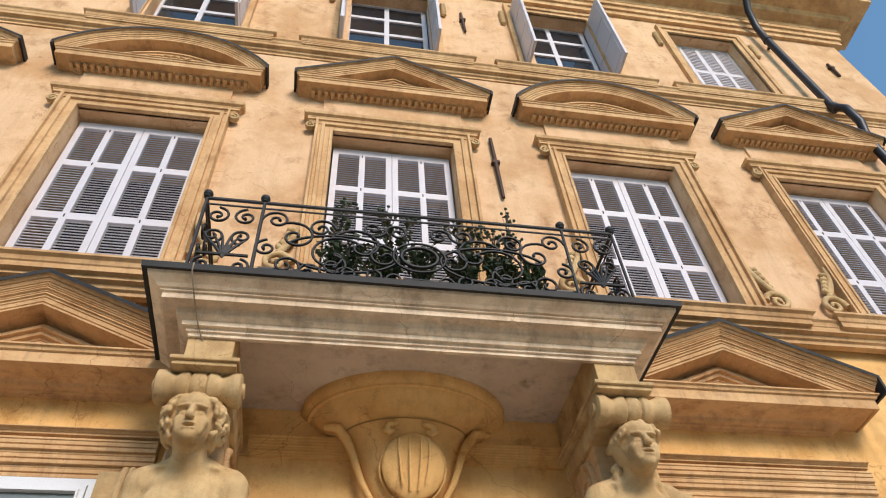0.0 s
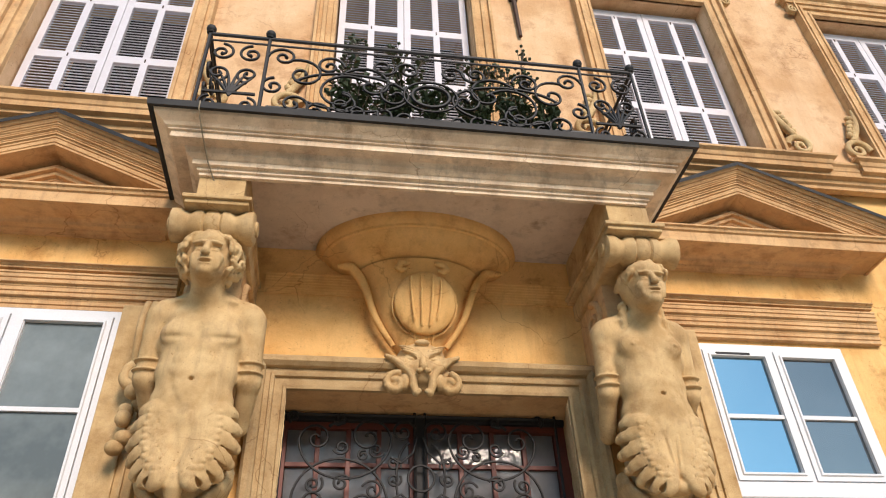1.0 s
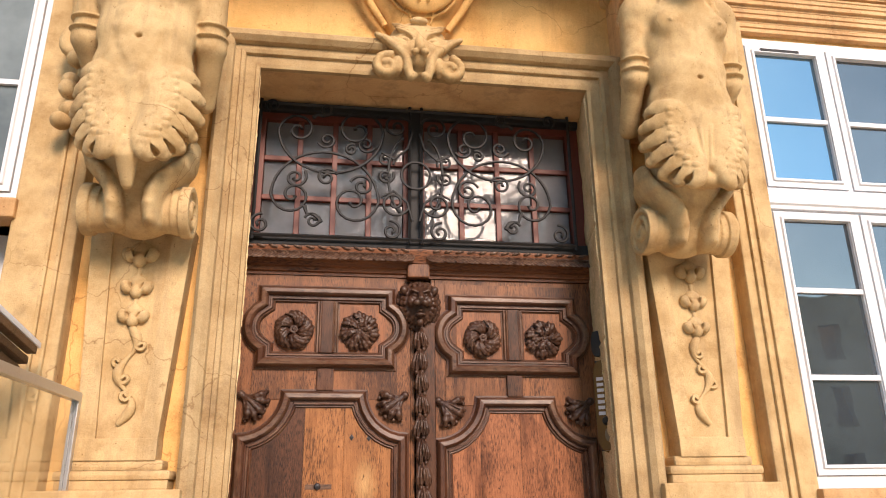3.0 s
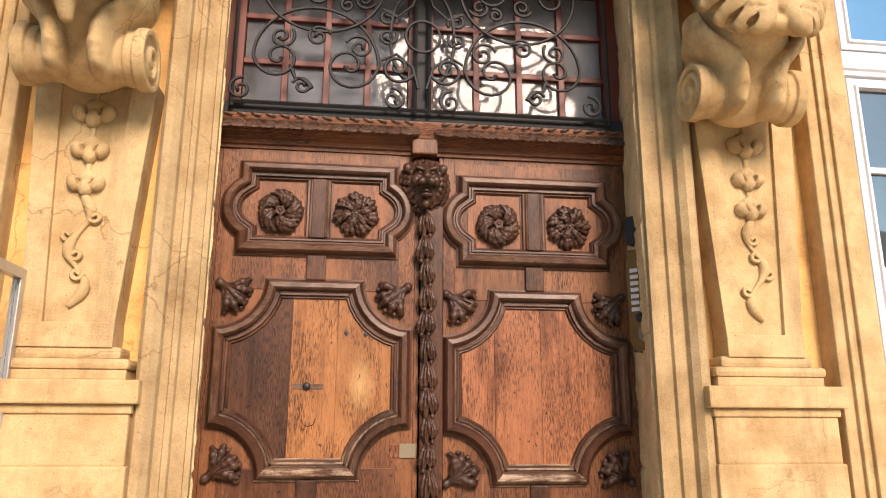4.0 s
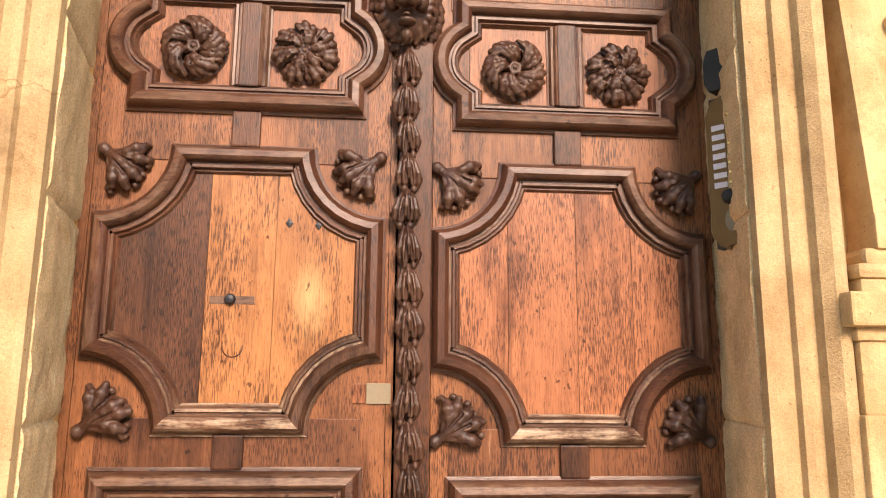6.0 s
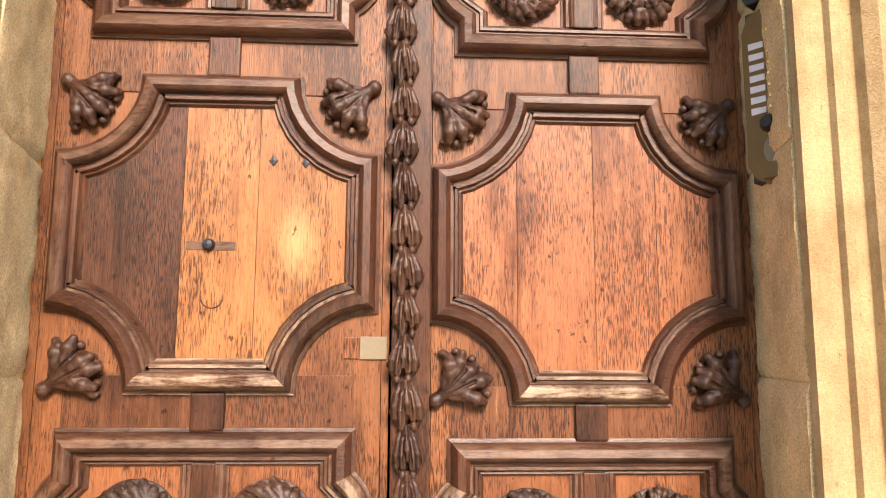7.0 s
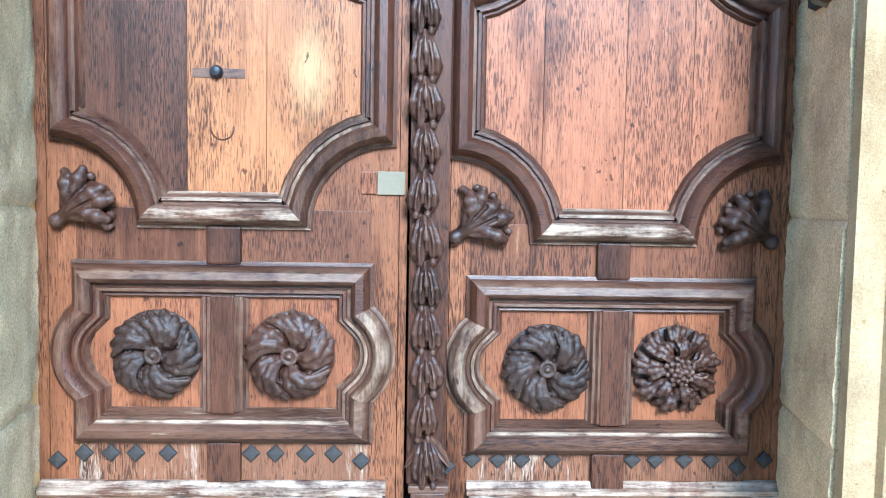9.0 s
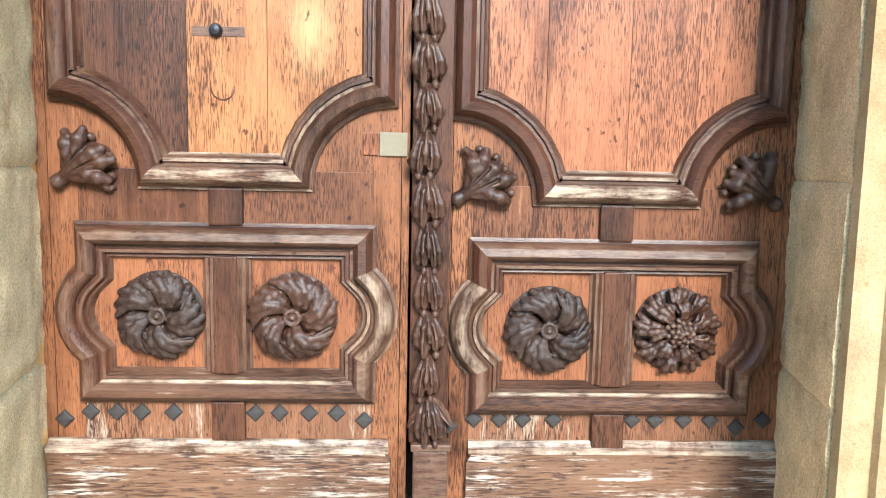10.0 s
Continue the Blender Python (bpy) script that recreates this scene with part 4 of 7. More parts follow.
def lion_head(parent):
    c = Clay((-0.17, -0.22, 2.26), (0.11, 0.0, 2.61), 0.0034)
    cx, cy, cz = -0.029, -0.06, 2.44
    B = lambda x, y, z, r, rot=(0, 0, 0), k=0.008, cut=False: c.ball((cx + x, cy + y, cz + z), r, rot, k, cut)
    rnd = random.Random(4)
    B(0, 0.02, 0, (0.085, 0.06, 0.11), k=0.02)
    B(0, -0.03, 0.045, (0.058, 0.045, 0.045), k=0.02)
    B(0, -0.075, -0.005, (0.032, 0.035, 0.022), k=0.012)
    for s in (-1, 1):
        B(s * 0.022, -0.085, -0.016, (0.024, 0.024, 0.019), k=0.006)
        B(s * 0.030, -0.068, 0.052, (0.028, 0.016, 0.010), (0, s * -22, 0))
        B(s * 0.030, -0.078, 0.036, (0.015, 0.012, 0.008), (0, s * -15, 0), 0.004, True)
        B(s * 0.030, -0.060, 0.035, (0.011, 0.010, 0.008), k=0.002)
        B(s * 0.046, -0.045, 0.0, (0.025, 0.025, 0.03), k=0.012)
        B(s * 0.085, -0.005, 0.075, (0.022, 0.02, 0.026), (0, s * 30, 0), 0.006)
        B(s * 0.022, -0.075, -0.045, (0.006, 0.008, 0.012), k=0.002)
    c.rod((cx, cy - 0.06, cz + 0.06), (cx, cy - 0.10, cz + 0.008), 0.012, 0.016, 0.01)
    B(0, -0.105, 0.004, (0.018, 0.012, 0.010), k=0.005)
    B(0, -0.085, -0.052, (0.030, 0.035, 0.018), k=0.005, cut=True)
    B(0, -0.062, -0.078, (0.030, 0.028, 0.014), k=0.006)
    B(0, -0.055, -0.055, (0.016, 0.025, 0.008), k=0.003)
    B(0, -0.045, -0.115, (0.018, 0.02, 0.02), k=0.006)
    for ring, (r0, r1, n, y) in enumerate(((0.065, 0.112, 19, -0.012), (0.075, 0.135, 23, 0.018))):
        for q in range(n):
            a = 2 * math.pi * (q + 0.5 * ring) / n + rnd.uniform(-0.06, 0.06)
            ca, sa = math.cos(a), math.sin(a)
            pts = [(cx + (r0 + (r1 - r0) * t) * (ca - 0.28 * math.sin(3.1 * t) * sa) * 0.92, cy + y + 0.03 * t, cz + 0.005 + (r0 + (r1 - r0) * t) * (sa + 0.28 * math.sin(3.1 * t) * ca) * 1.08) for t in (0, 0.35, 0.7, 1.0)]
            c.chain(pts, [0.009, 0.014, 0.013, 0.007], 0.003)
    return c.skin("lion_head", M_CARVE, parent, "dark carved oak beast head at the top of the strip")


def husk_clay(seed):
    """A carved bell of leaves opening along +x, about 0.16 across, its back at z = 0."""
    rnd = random.Random(seed)
    c = Clay((-0.105, -0.10, -0.012), (0.095, 0.10, 0.055), 0.0031)
    c.ball((-0.082, 0, 0.014), (0.021, 0.021, 0.020), k=0.002)
    c.rod((-0.064, 0, 0.012), (-0.01, 0, 0.016), 0.018, 0.034, 0.006)
    c.rod((-0.02, 0, 0.010), (0.03, 0, 0.006), 0.030, 0.036, 0.010)
    for a, reach in ((-58, 0.088), (-26, 0.095), (2, 0.088), (30, 0.096), (60, 0.086)):
        a = radians(a + rnd.uniform(-7, 7))
        reach *= rnd.uniform(0.92, 1.08)
        pts = [(-0.03 + reach * t * math.cos(a), reach * t * math.sin(a), 0.022 + 0.016 * math.sin(2.6 * t)) for t in (0.15, 0.5, 0.8, 1.05)]
        c.chain(pts, [0.012, 0.015, 0.018, 0.012], 0.007)
    for q in range(7):
        a = radians(-62 + 124 * q / 6 + rnd.uniform(-6, 6))
        d = 0.098 + rnd.uniform(-0.006, 0.006)
        c.ball((-0.03 + d * math.cos(a), d * math.sin(a), 0.012), (0.012, 0.012, 0.013), k=0.0015)
    for sg in (-1, 1):
        c.chain([(-0.045, sg * 0.018, 0.028), (-0.015, sg * 0.040, 0.036), (0.015, sg * 0.066, 0.030), (0.012, sg * 0.088, 0.020)], [0.006, 0.011, 0.014, 0.010], 0.002)
        c.rod((-0.035, sg * 0.008, 0.044), (0.03, sg * 0.020, 0.050), 0.0035, 0.006, 0.003, True)
    return c


def rosette_clay(r, style, seed):
    """A round carved rosette facing +z: overlapping acanthus petals round a turned boss."""
    rnd = random.Random(seed)
    c = Clay((-r - 0.012, -r - 0.012, -0.008), (r + 0.012, r + 0.012, 0.082), 0.0033)
    c.ball((0, 0, 0.0), (r * 0.97, r * 0.97, 0.015), k=0.004)
    sets = {"swirl": ((5, 0.20, 0.94, 0.62, 0.030, 0.0),), "worn": ((5, 0.20, 0.93, 0.5, 0.022, 0.0),),
            "daisy": ((7, 0.28, 0.95, 0.12, 0.016, 0.0), (6, 0.16, 0.62, 0.1, 0.014, 0.014)),
            "flower": ((9, 0.42, 0.97, -0.1, 0.016, 0.0), (7, 0.26, 0.70, 0.1, 0.014, 0.016))}[style]
    for n, r0, r1, sw, h, lift in sets:
        for k in range(n):
            t = 2 * math.pi * (k + rnd.uniform(-0.06, 0.06)) / n + lift * 30
            wd = 2 * math.pi / n
            ends = []
            for j, dl in enumerate((-0.42, -0.21, 0.0, 0.21, 0.42) if n < 6 else (-0.27, 0.0, 0.27)):
                reach = r1 - (0.05 * abs(j - 2) if n < 6 else 0.07 * abs(j - 1)) * rnd.uniform(0.6, 1.3)
                pts = []
                for u in (0, 0.3, 0.6, 0.85, 1.0):
                    rad, an = r * (r0 + (reach - r0) * u), t + dl * wd * (0.5 + 0.6 * u) + sw * u * u
                    pts.append((rad * math.cos(an), rad * math.sin(an), 0.010 + lift + h * math.sin(2.5 * u + 0.25) * (1 - 0.9 * dl * dl) + 0.022 * dl + (0.004 if j % 2 else 0.0)))
                wr = r * (r1 - r0) * wd * (0.115 if n < 6 else 0.19) + 0.002
                c.chain(pts, [wr * 0.6, wr * 0.85, wr, wr * 1.05, wr * 0.8], 0.0025)
                ends.append(pts)
            for p, q in zip(ends, ends[1:]):
                m = [tuple((np.array(a) + np.array(b)) / 2 + np.array((0, 0, 0.007))) for a, b in zip(p, q)]
                if n < 6:
                    c.rod(m[1], m[2], 0.0022, 0.003, 0.002, True)
                    c.rod(m[2], m[4], 0.003, 0.005, 0.002, True)
            p = ends[-1]
            m = [tuple(np.array(a) + np.array((0, 0, 0.004))) for a in p]
            v = [(x * math.cos(0.12) - y * math.sin(0.12), x * math.sin(0.12) + y * math.cos(0.12), z) for x, y, z in m]
            c.rod(v[0], v[2], 0.003, 0.005, 0.003, True)
            c.rod(v[2], v[4], 0.005, 0.008, 0.003, True)
    if style == "flower":
        c.ball((0, 0, 0.022), (0.33 * r, 0.33 * r, 0.038), k=0.003)
        for k in range(26):
            q, t = 0.33 * r * math.sqrt(k / 25), 2.4 * k
            c.ball((q * math.cos(t), q * math.sin(t), 0.062 - 9 * q * q), 0.0074, k=0.0015)
    else:
        c.ball((0, 0, 0.012), (0.2 * r, 0.2 * r, 0.026), k=0.003)
        ring = [(0.155 * r * math.cos(a), 0.155 * r * math.sin(a), 0.034) for a in np.linspace(0, 6.3, 14)]
        c.chain(ring, [0.0055] * 14, 0.002)
        c.ball((0, 0, 0.036), (0.07 * r, 0.07 * r, 0.009), k=0.002)
    return c


def bell_clay(seed):
    """One husk of the garland, hanging from the origin, towards -y."""
    rnd = random.Random(seed)
    c = Clay((-0.058, -0.062, -0.135), (0.058, 0.006, 0.012), 0.0030)
    c.ball((0, -0.002, -0.055), (0.024, 0.018, 0.058), k=0.006)
    tw = rnd.uniform(-0.010, 0.010)
    for x, ln, lift in ((-0.028, 0.105, 0.020), (0.028, 0.105, 0.020), (-0.012, 0.118, 0.031), (0.013, 0.114, 0.031), (0.0, 0.09, 0.038)):
        ln *= rnd.uniform(0.92, 1.06)
        pts = [(x * (0.35 + 0.95 * math.sin(2.2 * t)) + tw * t, -0.006 - lift * math.sin(0.5 + 2.3 * t), -ln * t) for t in (0.02, 0.3, 0.6, 0.85, 1.0)]
        c.chain(pts, [0.006, 0.009, 0.0115, 0.011, 0.006], 0.0015)
        for sd in (-1, 1):
            c.ball((pts[3][0] + sd * 0.010, pts[3][1] + 0.004, pts[3][2] + 0.012), (0.008, 0.008, 0.010), k=0.002)
    for s in (-1, 1):
        c.rod((s * 0.006 + tw * 0.4, -0.046, -0.02), (s * 0.014 + tw, -0.040, -0.11), 0.004, 0.0075, 0.002, True)
        c.ball((s * 0.017 + tw, -0.020, -0.116), (0.012, 0.013, 0.013), k=0.002)
    return c


# ---- the double door ----
def mid_top(u, half, r, edge, sign):
    """Height of the octagonal panel's edge, with concave corners, at u from its middle."""
    d = half - abs(u)
    return edge if d >= r else edge - sign * math.sqrt(max(0.0, r * r - d * d))


def eight_path(xc, half, z0, z1, r):
    """Closed path of a panel with four concave quarter-circle corners, anticlockwise."""
    p = []
    p += [(x, z) for x, z in arc(xc + half, z0, r, 180, 90, 8)]
    p += [(x, z) for x, z in arc(xc + half, z1, r, 270, 180, 8)]
    p += [(x, z) for x, z in arc(xc - half, z1, r, 360, 270, 8)]
    p += [(x, z) for x, z in arc(xc - half, z0, r, 90, 0, 8)]
    return p


def lobed_path(xc, half, z0, z1, out, tall):
    """Closed path of a rectangle with a rounded lobe on either side, anticlockwise."""
    zc, R = (z0 + z1) / 2, (tall * tall + out * out) / (2 * out)
    a = math.degrees(math.asin(min(1, tall / R)))
    right = arc(xc + half + out - R, zc, R, -a, a, 10)
    left = arc(xc - half - out + R, zc, R, 180 - a, 180 + a, 10)
    return [(xc - half, z0), (xc + half, z0), *right, (xc + half, z1), (xc - half, z1), *left]


BOLD = [(-0.012, -0.004), (-0.012, 0.012), (-0.002, 0.016), (0.0, 0.034), (0.014, 0.050), (0.034, 0.054), (0.046, 0.042), (0.049, 0.026), (0.057, 0.026), (0.060, 0.033), (0.068, 0.033), (0.072, 0.020), (0.079, 0.022), (0.085, 0.010), (0.088, -0.004)]
THIN = [(0, -0.004), (0, 0.030), (0.008, 0.034), (0.014, 0.024), (0.022, 0.026), (0.028, 0.012), (0.034, 0.010), (0.036, -0.004)]


FRONT = Matrix.Rotation(radians(90), 4, "X")      # a carving's z towards the street


def door_leaf(side, xc, dz, x0, x1, styles):
    lf = thing("door_leaf", "closed carved oak door leaf with one bleached panel and rosettes" if side < 0 else "closed carved oak door leaf with reddish panels and rosettes", "door", (xc, 0.03, 0.05), "leaves of the double door")
    bm = bmesh.new()
    edges = sorted({x0, xc - 0.46, xc + 0.46, x1})
    for a, b in zip(edges, edges[1:]):
        box(bm, a, b - 0.002, 0.0, 0.06, 0.05, 2.60)
    part("leaf_body", bm, M_WOOD, lf)
    for z0, z1 in ((0.40, 0.55), (0.93, 1.13), (1.92, 2.14), (2.50, 2.60)):
        bm = bmesh.new()
        box(bm, xc - 0.385, xc + 0.385, -0.004, 0.02, z0 + dz, min(z1 + dz, 2.6), 0.002)
        part("rail", bm, M_WOOD if z0 > 1 else M_LOW if z0 > 0.6 else M_FOOT, lf)
    # middle panel: boards, then its frame
    H, R, Z0, Z1 = 0.438, 0.222, 1.09 + dz, 1.96 + dz
    cuts = [-0.40, -0.095, 0.11, 0.40] if side < 0 else [-0.40, -0.2, 0.02, 0.2, 0.40]
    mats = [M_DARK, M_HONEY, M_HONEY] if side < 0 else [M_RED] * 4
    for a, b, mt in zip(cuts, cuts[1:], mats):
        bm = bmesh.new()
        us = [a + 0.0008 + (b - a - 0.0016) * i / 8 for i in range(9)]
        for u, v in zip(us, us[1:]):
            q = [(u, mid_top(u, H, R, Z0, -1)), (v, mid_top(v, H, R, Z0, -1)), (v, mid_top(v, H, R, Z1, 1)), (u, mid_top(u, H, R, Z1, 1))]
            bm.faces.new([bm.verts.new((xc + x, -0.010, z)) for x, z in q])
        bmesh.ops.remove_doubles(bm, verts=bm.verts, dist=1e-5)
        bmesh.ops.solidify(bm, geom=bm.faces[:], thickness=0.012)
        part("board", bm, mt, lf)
    frame_pieces = [(range(0, 8), M_WORN_Z if side < 0 else M_MID), ([8], M_MOULD_Z), (range(9, 17), M_MOULD), ([17], M_MOULD), (range(18, 26), M_MOULD), ([26], M_MOULD_Z), (range(27, 35), M_MID if side < 0 else M_MOULD), ([35], M_WORN)]
    for seg, mt in frame_pieces:
        bm = bmesh.new()
        sweep(bm, eight_path(xc, H, Z0, Z1, R), BOLD, True, seg=seg)
        smooth(part("panel_moulding", bm, mt, lf, "bleached and weathered moulding" if mt in (M_WORN, M_WORN_Z) else ""), 35)
    # lower and upper lobed panels
    for z0, z1, half, out, tall, top in ((0.515, 0.98, 0.383, 0.058, 0.125, False), (2.088, 2.527, 0.366, 0.078, 0.135, True)):
        z0, z1 = z0 + dz, z1 + dz
        low = [M_WORN, M_MID, M_WORN_Z if side < 0 else M_MOULD_Z, M_MID, M_MID, M_MOULD_Z, M_MOULD_Z if side < 0 else M_WORN_Z, M_MOULD_Z]
        for seg, mt in zip(([0], [1], range(2, 12), [12], [13], [14], range(15, 25), [25]), [M_MOULD] * 8 if top else low):
            bm = bmesh.new()
            sweep(bm, lobed_path(xc, half, z0, z1, out, tall), BOLD, True, seg=seg)
            smooth(part("panel_moulding", bm, mt, lf, "bleached and weathered moulding" if mt in (M_WORN, M_WORN_Z) else ""), 35)
        for s in (-1, 1):
            bm = bmesh.new()
            box(bm, xc + s * 0.03, xc + s * (half - 0.045), -0.006, 0.02, z0 + 0.05, z1 - 0.05)
            part("board", bm, M_BOARD, lf)
            bm = bmesh.new()
            xm = xc + s * 0.03
            sweep(bm, [(xm, z0 + 0.08), (xm, z1 - 0.08)], [(-s * n, w) for n, w in THIN])
            part("inner_bead", bm, M_MOULD_Z, lf)
        bm = bmesh.new()
        box(bm, xc - 0.031, xc + 0.031, -0.034, 0.0, z0 + 0.075, z1 - 0.075, 0.004)
        part("muntin", bm, M_DARK, lf)
        for s in (-1, 1):
            ob = rosette_clay(0.108 if top else 0.121, styles[(2 if top else 0) + (0 if s < 0 else 1)], 5 + int(top) * 3 + s + side).skin("rosette", M_CARVE if top or s > 0 else M_SWIRL, lf, "dark carved oak rosette")
            ob.matrix_basis = Matrix.Translation((xc + s * 0.176, -0.006, (z0 + z1) / 2 - (0.02 if top else 0.002))) @ FRONT @ Matrix.Rotation(0.7 * s + side, 4, "Z")
    # husks in the corners of the middle panel
    for s, t in ((-1, 1), (1, 1), (-1, -1), (1, -1)):
        if side < 0 and (s, t) == (1, -1):
            continue
        cx, cz = xc + s * 0.362, (1.895 if t > 0 else 1.142) + dz
        ang = math.atan2(-t * 0.75, -s)
        ob = husk_clay(31 + s + 3 * t + 7 * side).skin("corner_carving", M_CARVE, lf, "dark carved leaf husk")
        ob.matrix_basis = Matrix.Translation((cx, -0.002, cz)) @ FRONT @ Matrix.Rotation(ang, 4, "Z")
    # bridging blocks between the panels
    for z0, z1 in ((0.40, 0.51), (0.985, 1.085), (1.965, 2.085)):
        bm = bmesh.new()
        box(bm, xc - 0.045, xc + 0.045, -0.022, 0.01, z0 + dz, z1 + dz, 0.006)
        part("bridge_block", bm, M_DARK, lf)
    # kick board
    bm = bmesh.new()
    prof = [(x0 + 0.01, 0.05), (x1 - 0.045, 0.05), (x1 - 0.045, 0.345), (x1 - 0.06, 0.37), (x0 + 0.01, 0.37)] if side < 0 else [(x0 + 0.05, 0.05), (x1 - 0.01, 0.05), (x1 - 0.01, 0.37), (x0 + 0.065, 0.37), (x0 + 0.05, 0.345)]
    r0, r1 = [[bm.verts.new((x, y, z)) for x, z in prof] for y in (-0.03, 0.0)]
    bm.faces.new(r0)
    bm.faces.new(r1[::-1])
    for k in range(5):
        bm.faces.new((r0[k], r1[k], r1[(k + 1) % 5], r0[(k + 1) % 5]))
    part("kick_board", bm, M_KICK, lf, "bleached flaking kick board")
    bm = bmesh.new()
    sweep(bm, [(x0 + 0.008, 0.37), (x1 - 0.05, 0.37)] if side < 0 else [(x0 + 0.055, 0.37), (x1 - 0.008, 0.37)], [(0, -0.005), (0, 0.034), (0.012, 0.034), (0.016, 0.02), (0.03, 0.012), (0.032, -0.005)])
    part("kick_moulding", bm, M_WORN, lf)
    # diamond studs
    st = bmesh.new()
    lathe(st, [(0.025, -0.002), (0.025, 0.003), (0.019, 0.007), (0.001, 0.009)], FRONT, 4)
    me = None
    us = [-0.44, -0.37, -0.30, -0.235, -0.15, 0.0, 0.07, 0.135, 0.215, 0.29, 0.365, 0.44]
    for i, u in enumerate(us):
        if abs(u) < 0.05 or (side < 0 and u > 0.4):
            continue
        m = Matrix.Translation((xc + u, -0.006, 0.475 + dz * 0.5 - (0.02 if i in (0, 10) else 0)))
        if me is None:
            ob = part("stud", st, M_STUD, lf, "black iron diamond stud")
            ob.matrix_basis = m
            me = ob.data
        else:
            piece("stud", me, lf, m).matrix_parent_inverse = lf.matrix_world.inverted()
    return lf


left_leaf = door_leaf(-1, -0.529, 0.0, -1.02, -0.047, ("worn", "swirl", "swirl", "daisy"))
right_leaf = door_leaf(1, 0.507, -0.028, 0.067, 1.0, ("worn", "flower", "swirl", "daisy"))

# the leaf's lock pieces
bm = bmesh.new()
lathe(bm, [(0.017, 0), (0.017, 0.01), (0.012, 0.02), (0.001, 0.022)], Matrix.Translation((-0.547, -0.010, 1.484)) @ FRONT, 14)
part("knob", bm, M_PIPE, left_leaf, "small iron knob")
bm = bmesh.new()
box(bm, -0.61, -0.475, -0.0115, -0.008, 1.469, 1.494, 0.001)
part("knob_scar", bm, M_MOULD, left_leaf, "dark scar left by an old lock plate")
bm = bmesh.new()
tube(bm, [(-0.533 + 0.03 * math.cos(radians(a)), -0.0105, 1.34 + 0.03 * math.sin(radians(a))) for a in range(175, 375, 15)], 0.0022, 5)
part("ring_mark", bm, M_MOULD, left_leaf, "crescent scratch of an old ring")
bm = bmesh.new()
box(bm, -0.129, -0.055, -0.007, 0.0, 1.174, 1.236, 0.002)
part("lock_plate", bm, M_IVORY, left_leaf, "small pale square plate")
bm = bmesh.new()
box(bm, -0.171, -0.131, -0.006, 0.0, 1.176, 1.234, 0.002)
part("wood_patch", bm, M_RED, left_leaf, "let-in reddish wood patch")
for x, z, mt in ((-0.38, 1.725, M_PIPE), (-0.29, 1.72, M_PIPE)):
    bm = bmesh.new()
    lathe(bm, [(0.017, -0.001), (0.015, 0.004), (0.001, 0.005)], Matrix.Translation((x, -0.010, z)) @ FRONT @ Matrix.Diagonal((0.75, 1, 1, 1)), 4)
    part("keyhole_cover", bm, mt, left_leaf, "grey diamond-shaped plug")

# strip down the middle with its garland
ast = bmesh.new()
box(ast, -0.042, 0.062, -0.030, 0.0, 0.40, 2.34, 0.006)
astragal = part("astragal", ast, M_DARK, left_leaf, "narrow oak strip covering the joint")
bm = bmesh.new()
box(bm, -0.030, 0.066, -0.05, 0.0, 0.05, 0.385, 0.006)
box(bm, -0.036, 0.072, -0.056, 0.0, 0.385, 0.405, 0.004)
part("astragal_foot", bm, M_MOULD, left_leaf)
bells = []
for i in range(16):
    z = 2.305 - 0.1185 * i
    m = Matrix.Translation((0.008 - 0.0022 * (15 - i), -0.028, z)) @ Matrix.Diagonal((0.86 + 0.08 * math.sin(i * 2.1), 1.1, 1.02 + 0.05 * math.sin(i * 1.3), 1))
    if i < 4:
        ob = bell_clay(20 + i).skin("garland_leaf", M_CARVE, astragal, "carved oak husk of the garland")
        ob.matrix_basis = m
        bells.append(ob)
    else:
        piece("garland_leaf", bells[(i * 3 + i // 4) % 4].data, astragal, m).matrix_parent_inverse = bells[0].matrix_parent_inverse
bm = bmesh.new()
for a in (-36, -18, 0, 18, 36):
    leaf(bm, Matrix.Translation((0.015, -0.03, 0.535)) @ Matrix.Rotation(radians(a), 4, "Y") @ Matrix(((0, 1, 0, 0), (0, 0, -1, 0), (-1, 0, 0, 0), (0, 0, 0, 1))), 0.105, 0.03, 0.02, 3, 0, 8, 4, 0.012)
smooth(part("garland_end", bm, M_CARVE, astragal, "fanned acanthus leaf ending the garland"), 50)

# beast head under the middle of the cornice
lion_head(left_leaf)
rnd = random.Random(4)

# transom bar: bands with a carved leaf row on top
tb = thing("transom_bar", "dark oak transom bar with a carved leaf row above the door", "door transom", (-0.02, 0.0, 2.59))
bm = bmesh.new()
sweep(bm, [(0.985, 0.0), (-1.02, 0.0)], [(-0.10, 2.602), (0.012, 2.602), (0.012, 2.618), (0.026, 2.622), (0.03, 2.642), (0.045, 2.648), (0.048, 2.668), (0.060, 2.675), (0.062, 2.69), (0.085, 2.735), (0.085, 2.75), (-0.10, 2.75)], plane="xy")
smooth(part("moulding", bm, M_WOOD_X, tb), 30)
bm = bmesh.new()
for i in range(30):
    x = -0.02 + (1 if i % 2 else -1) * (0.04 + 0.066 * (i // 2))
    sg = 1 if i % 2 else -1
    acanthus(bm, Matrix(((sg, 0, 0, x), (0, 0.55 * -sg, -0.84, -0.066), (0, 0.84 * -sg, -0.55, 2.716), (0, 0, 0, 1))), 0.092, 0.072, 0.024, 4, 0.0, 0.004, 58)
    blob(bm, (x + sg * 0.05, -0.084, 2.742), (0.030, 0.014, 0.010), (0, -14 * sg, 0), 1)
carv = part("carved_band", bm, M_CARVE, tb, "carved row of overlapping leaves")
smooth(carv, 60)
carv["kind"] = "stuff"
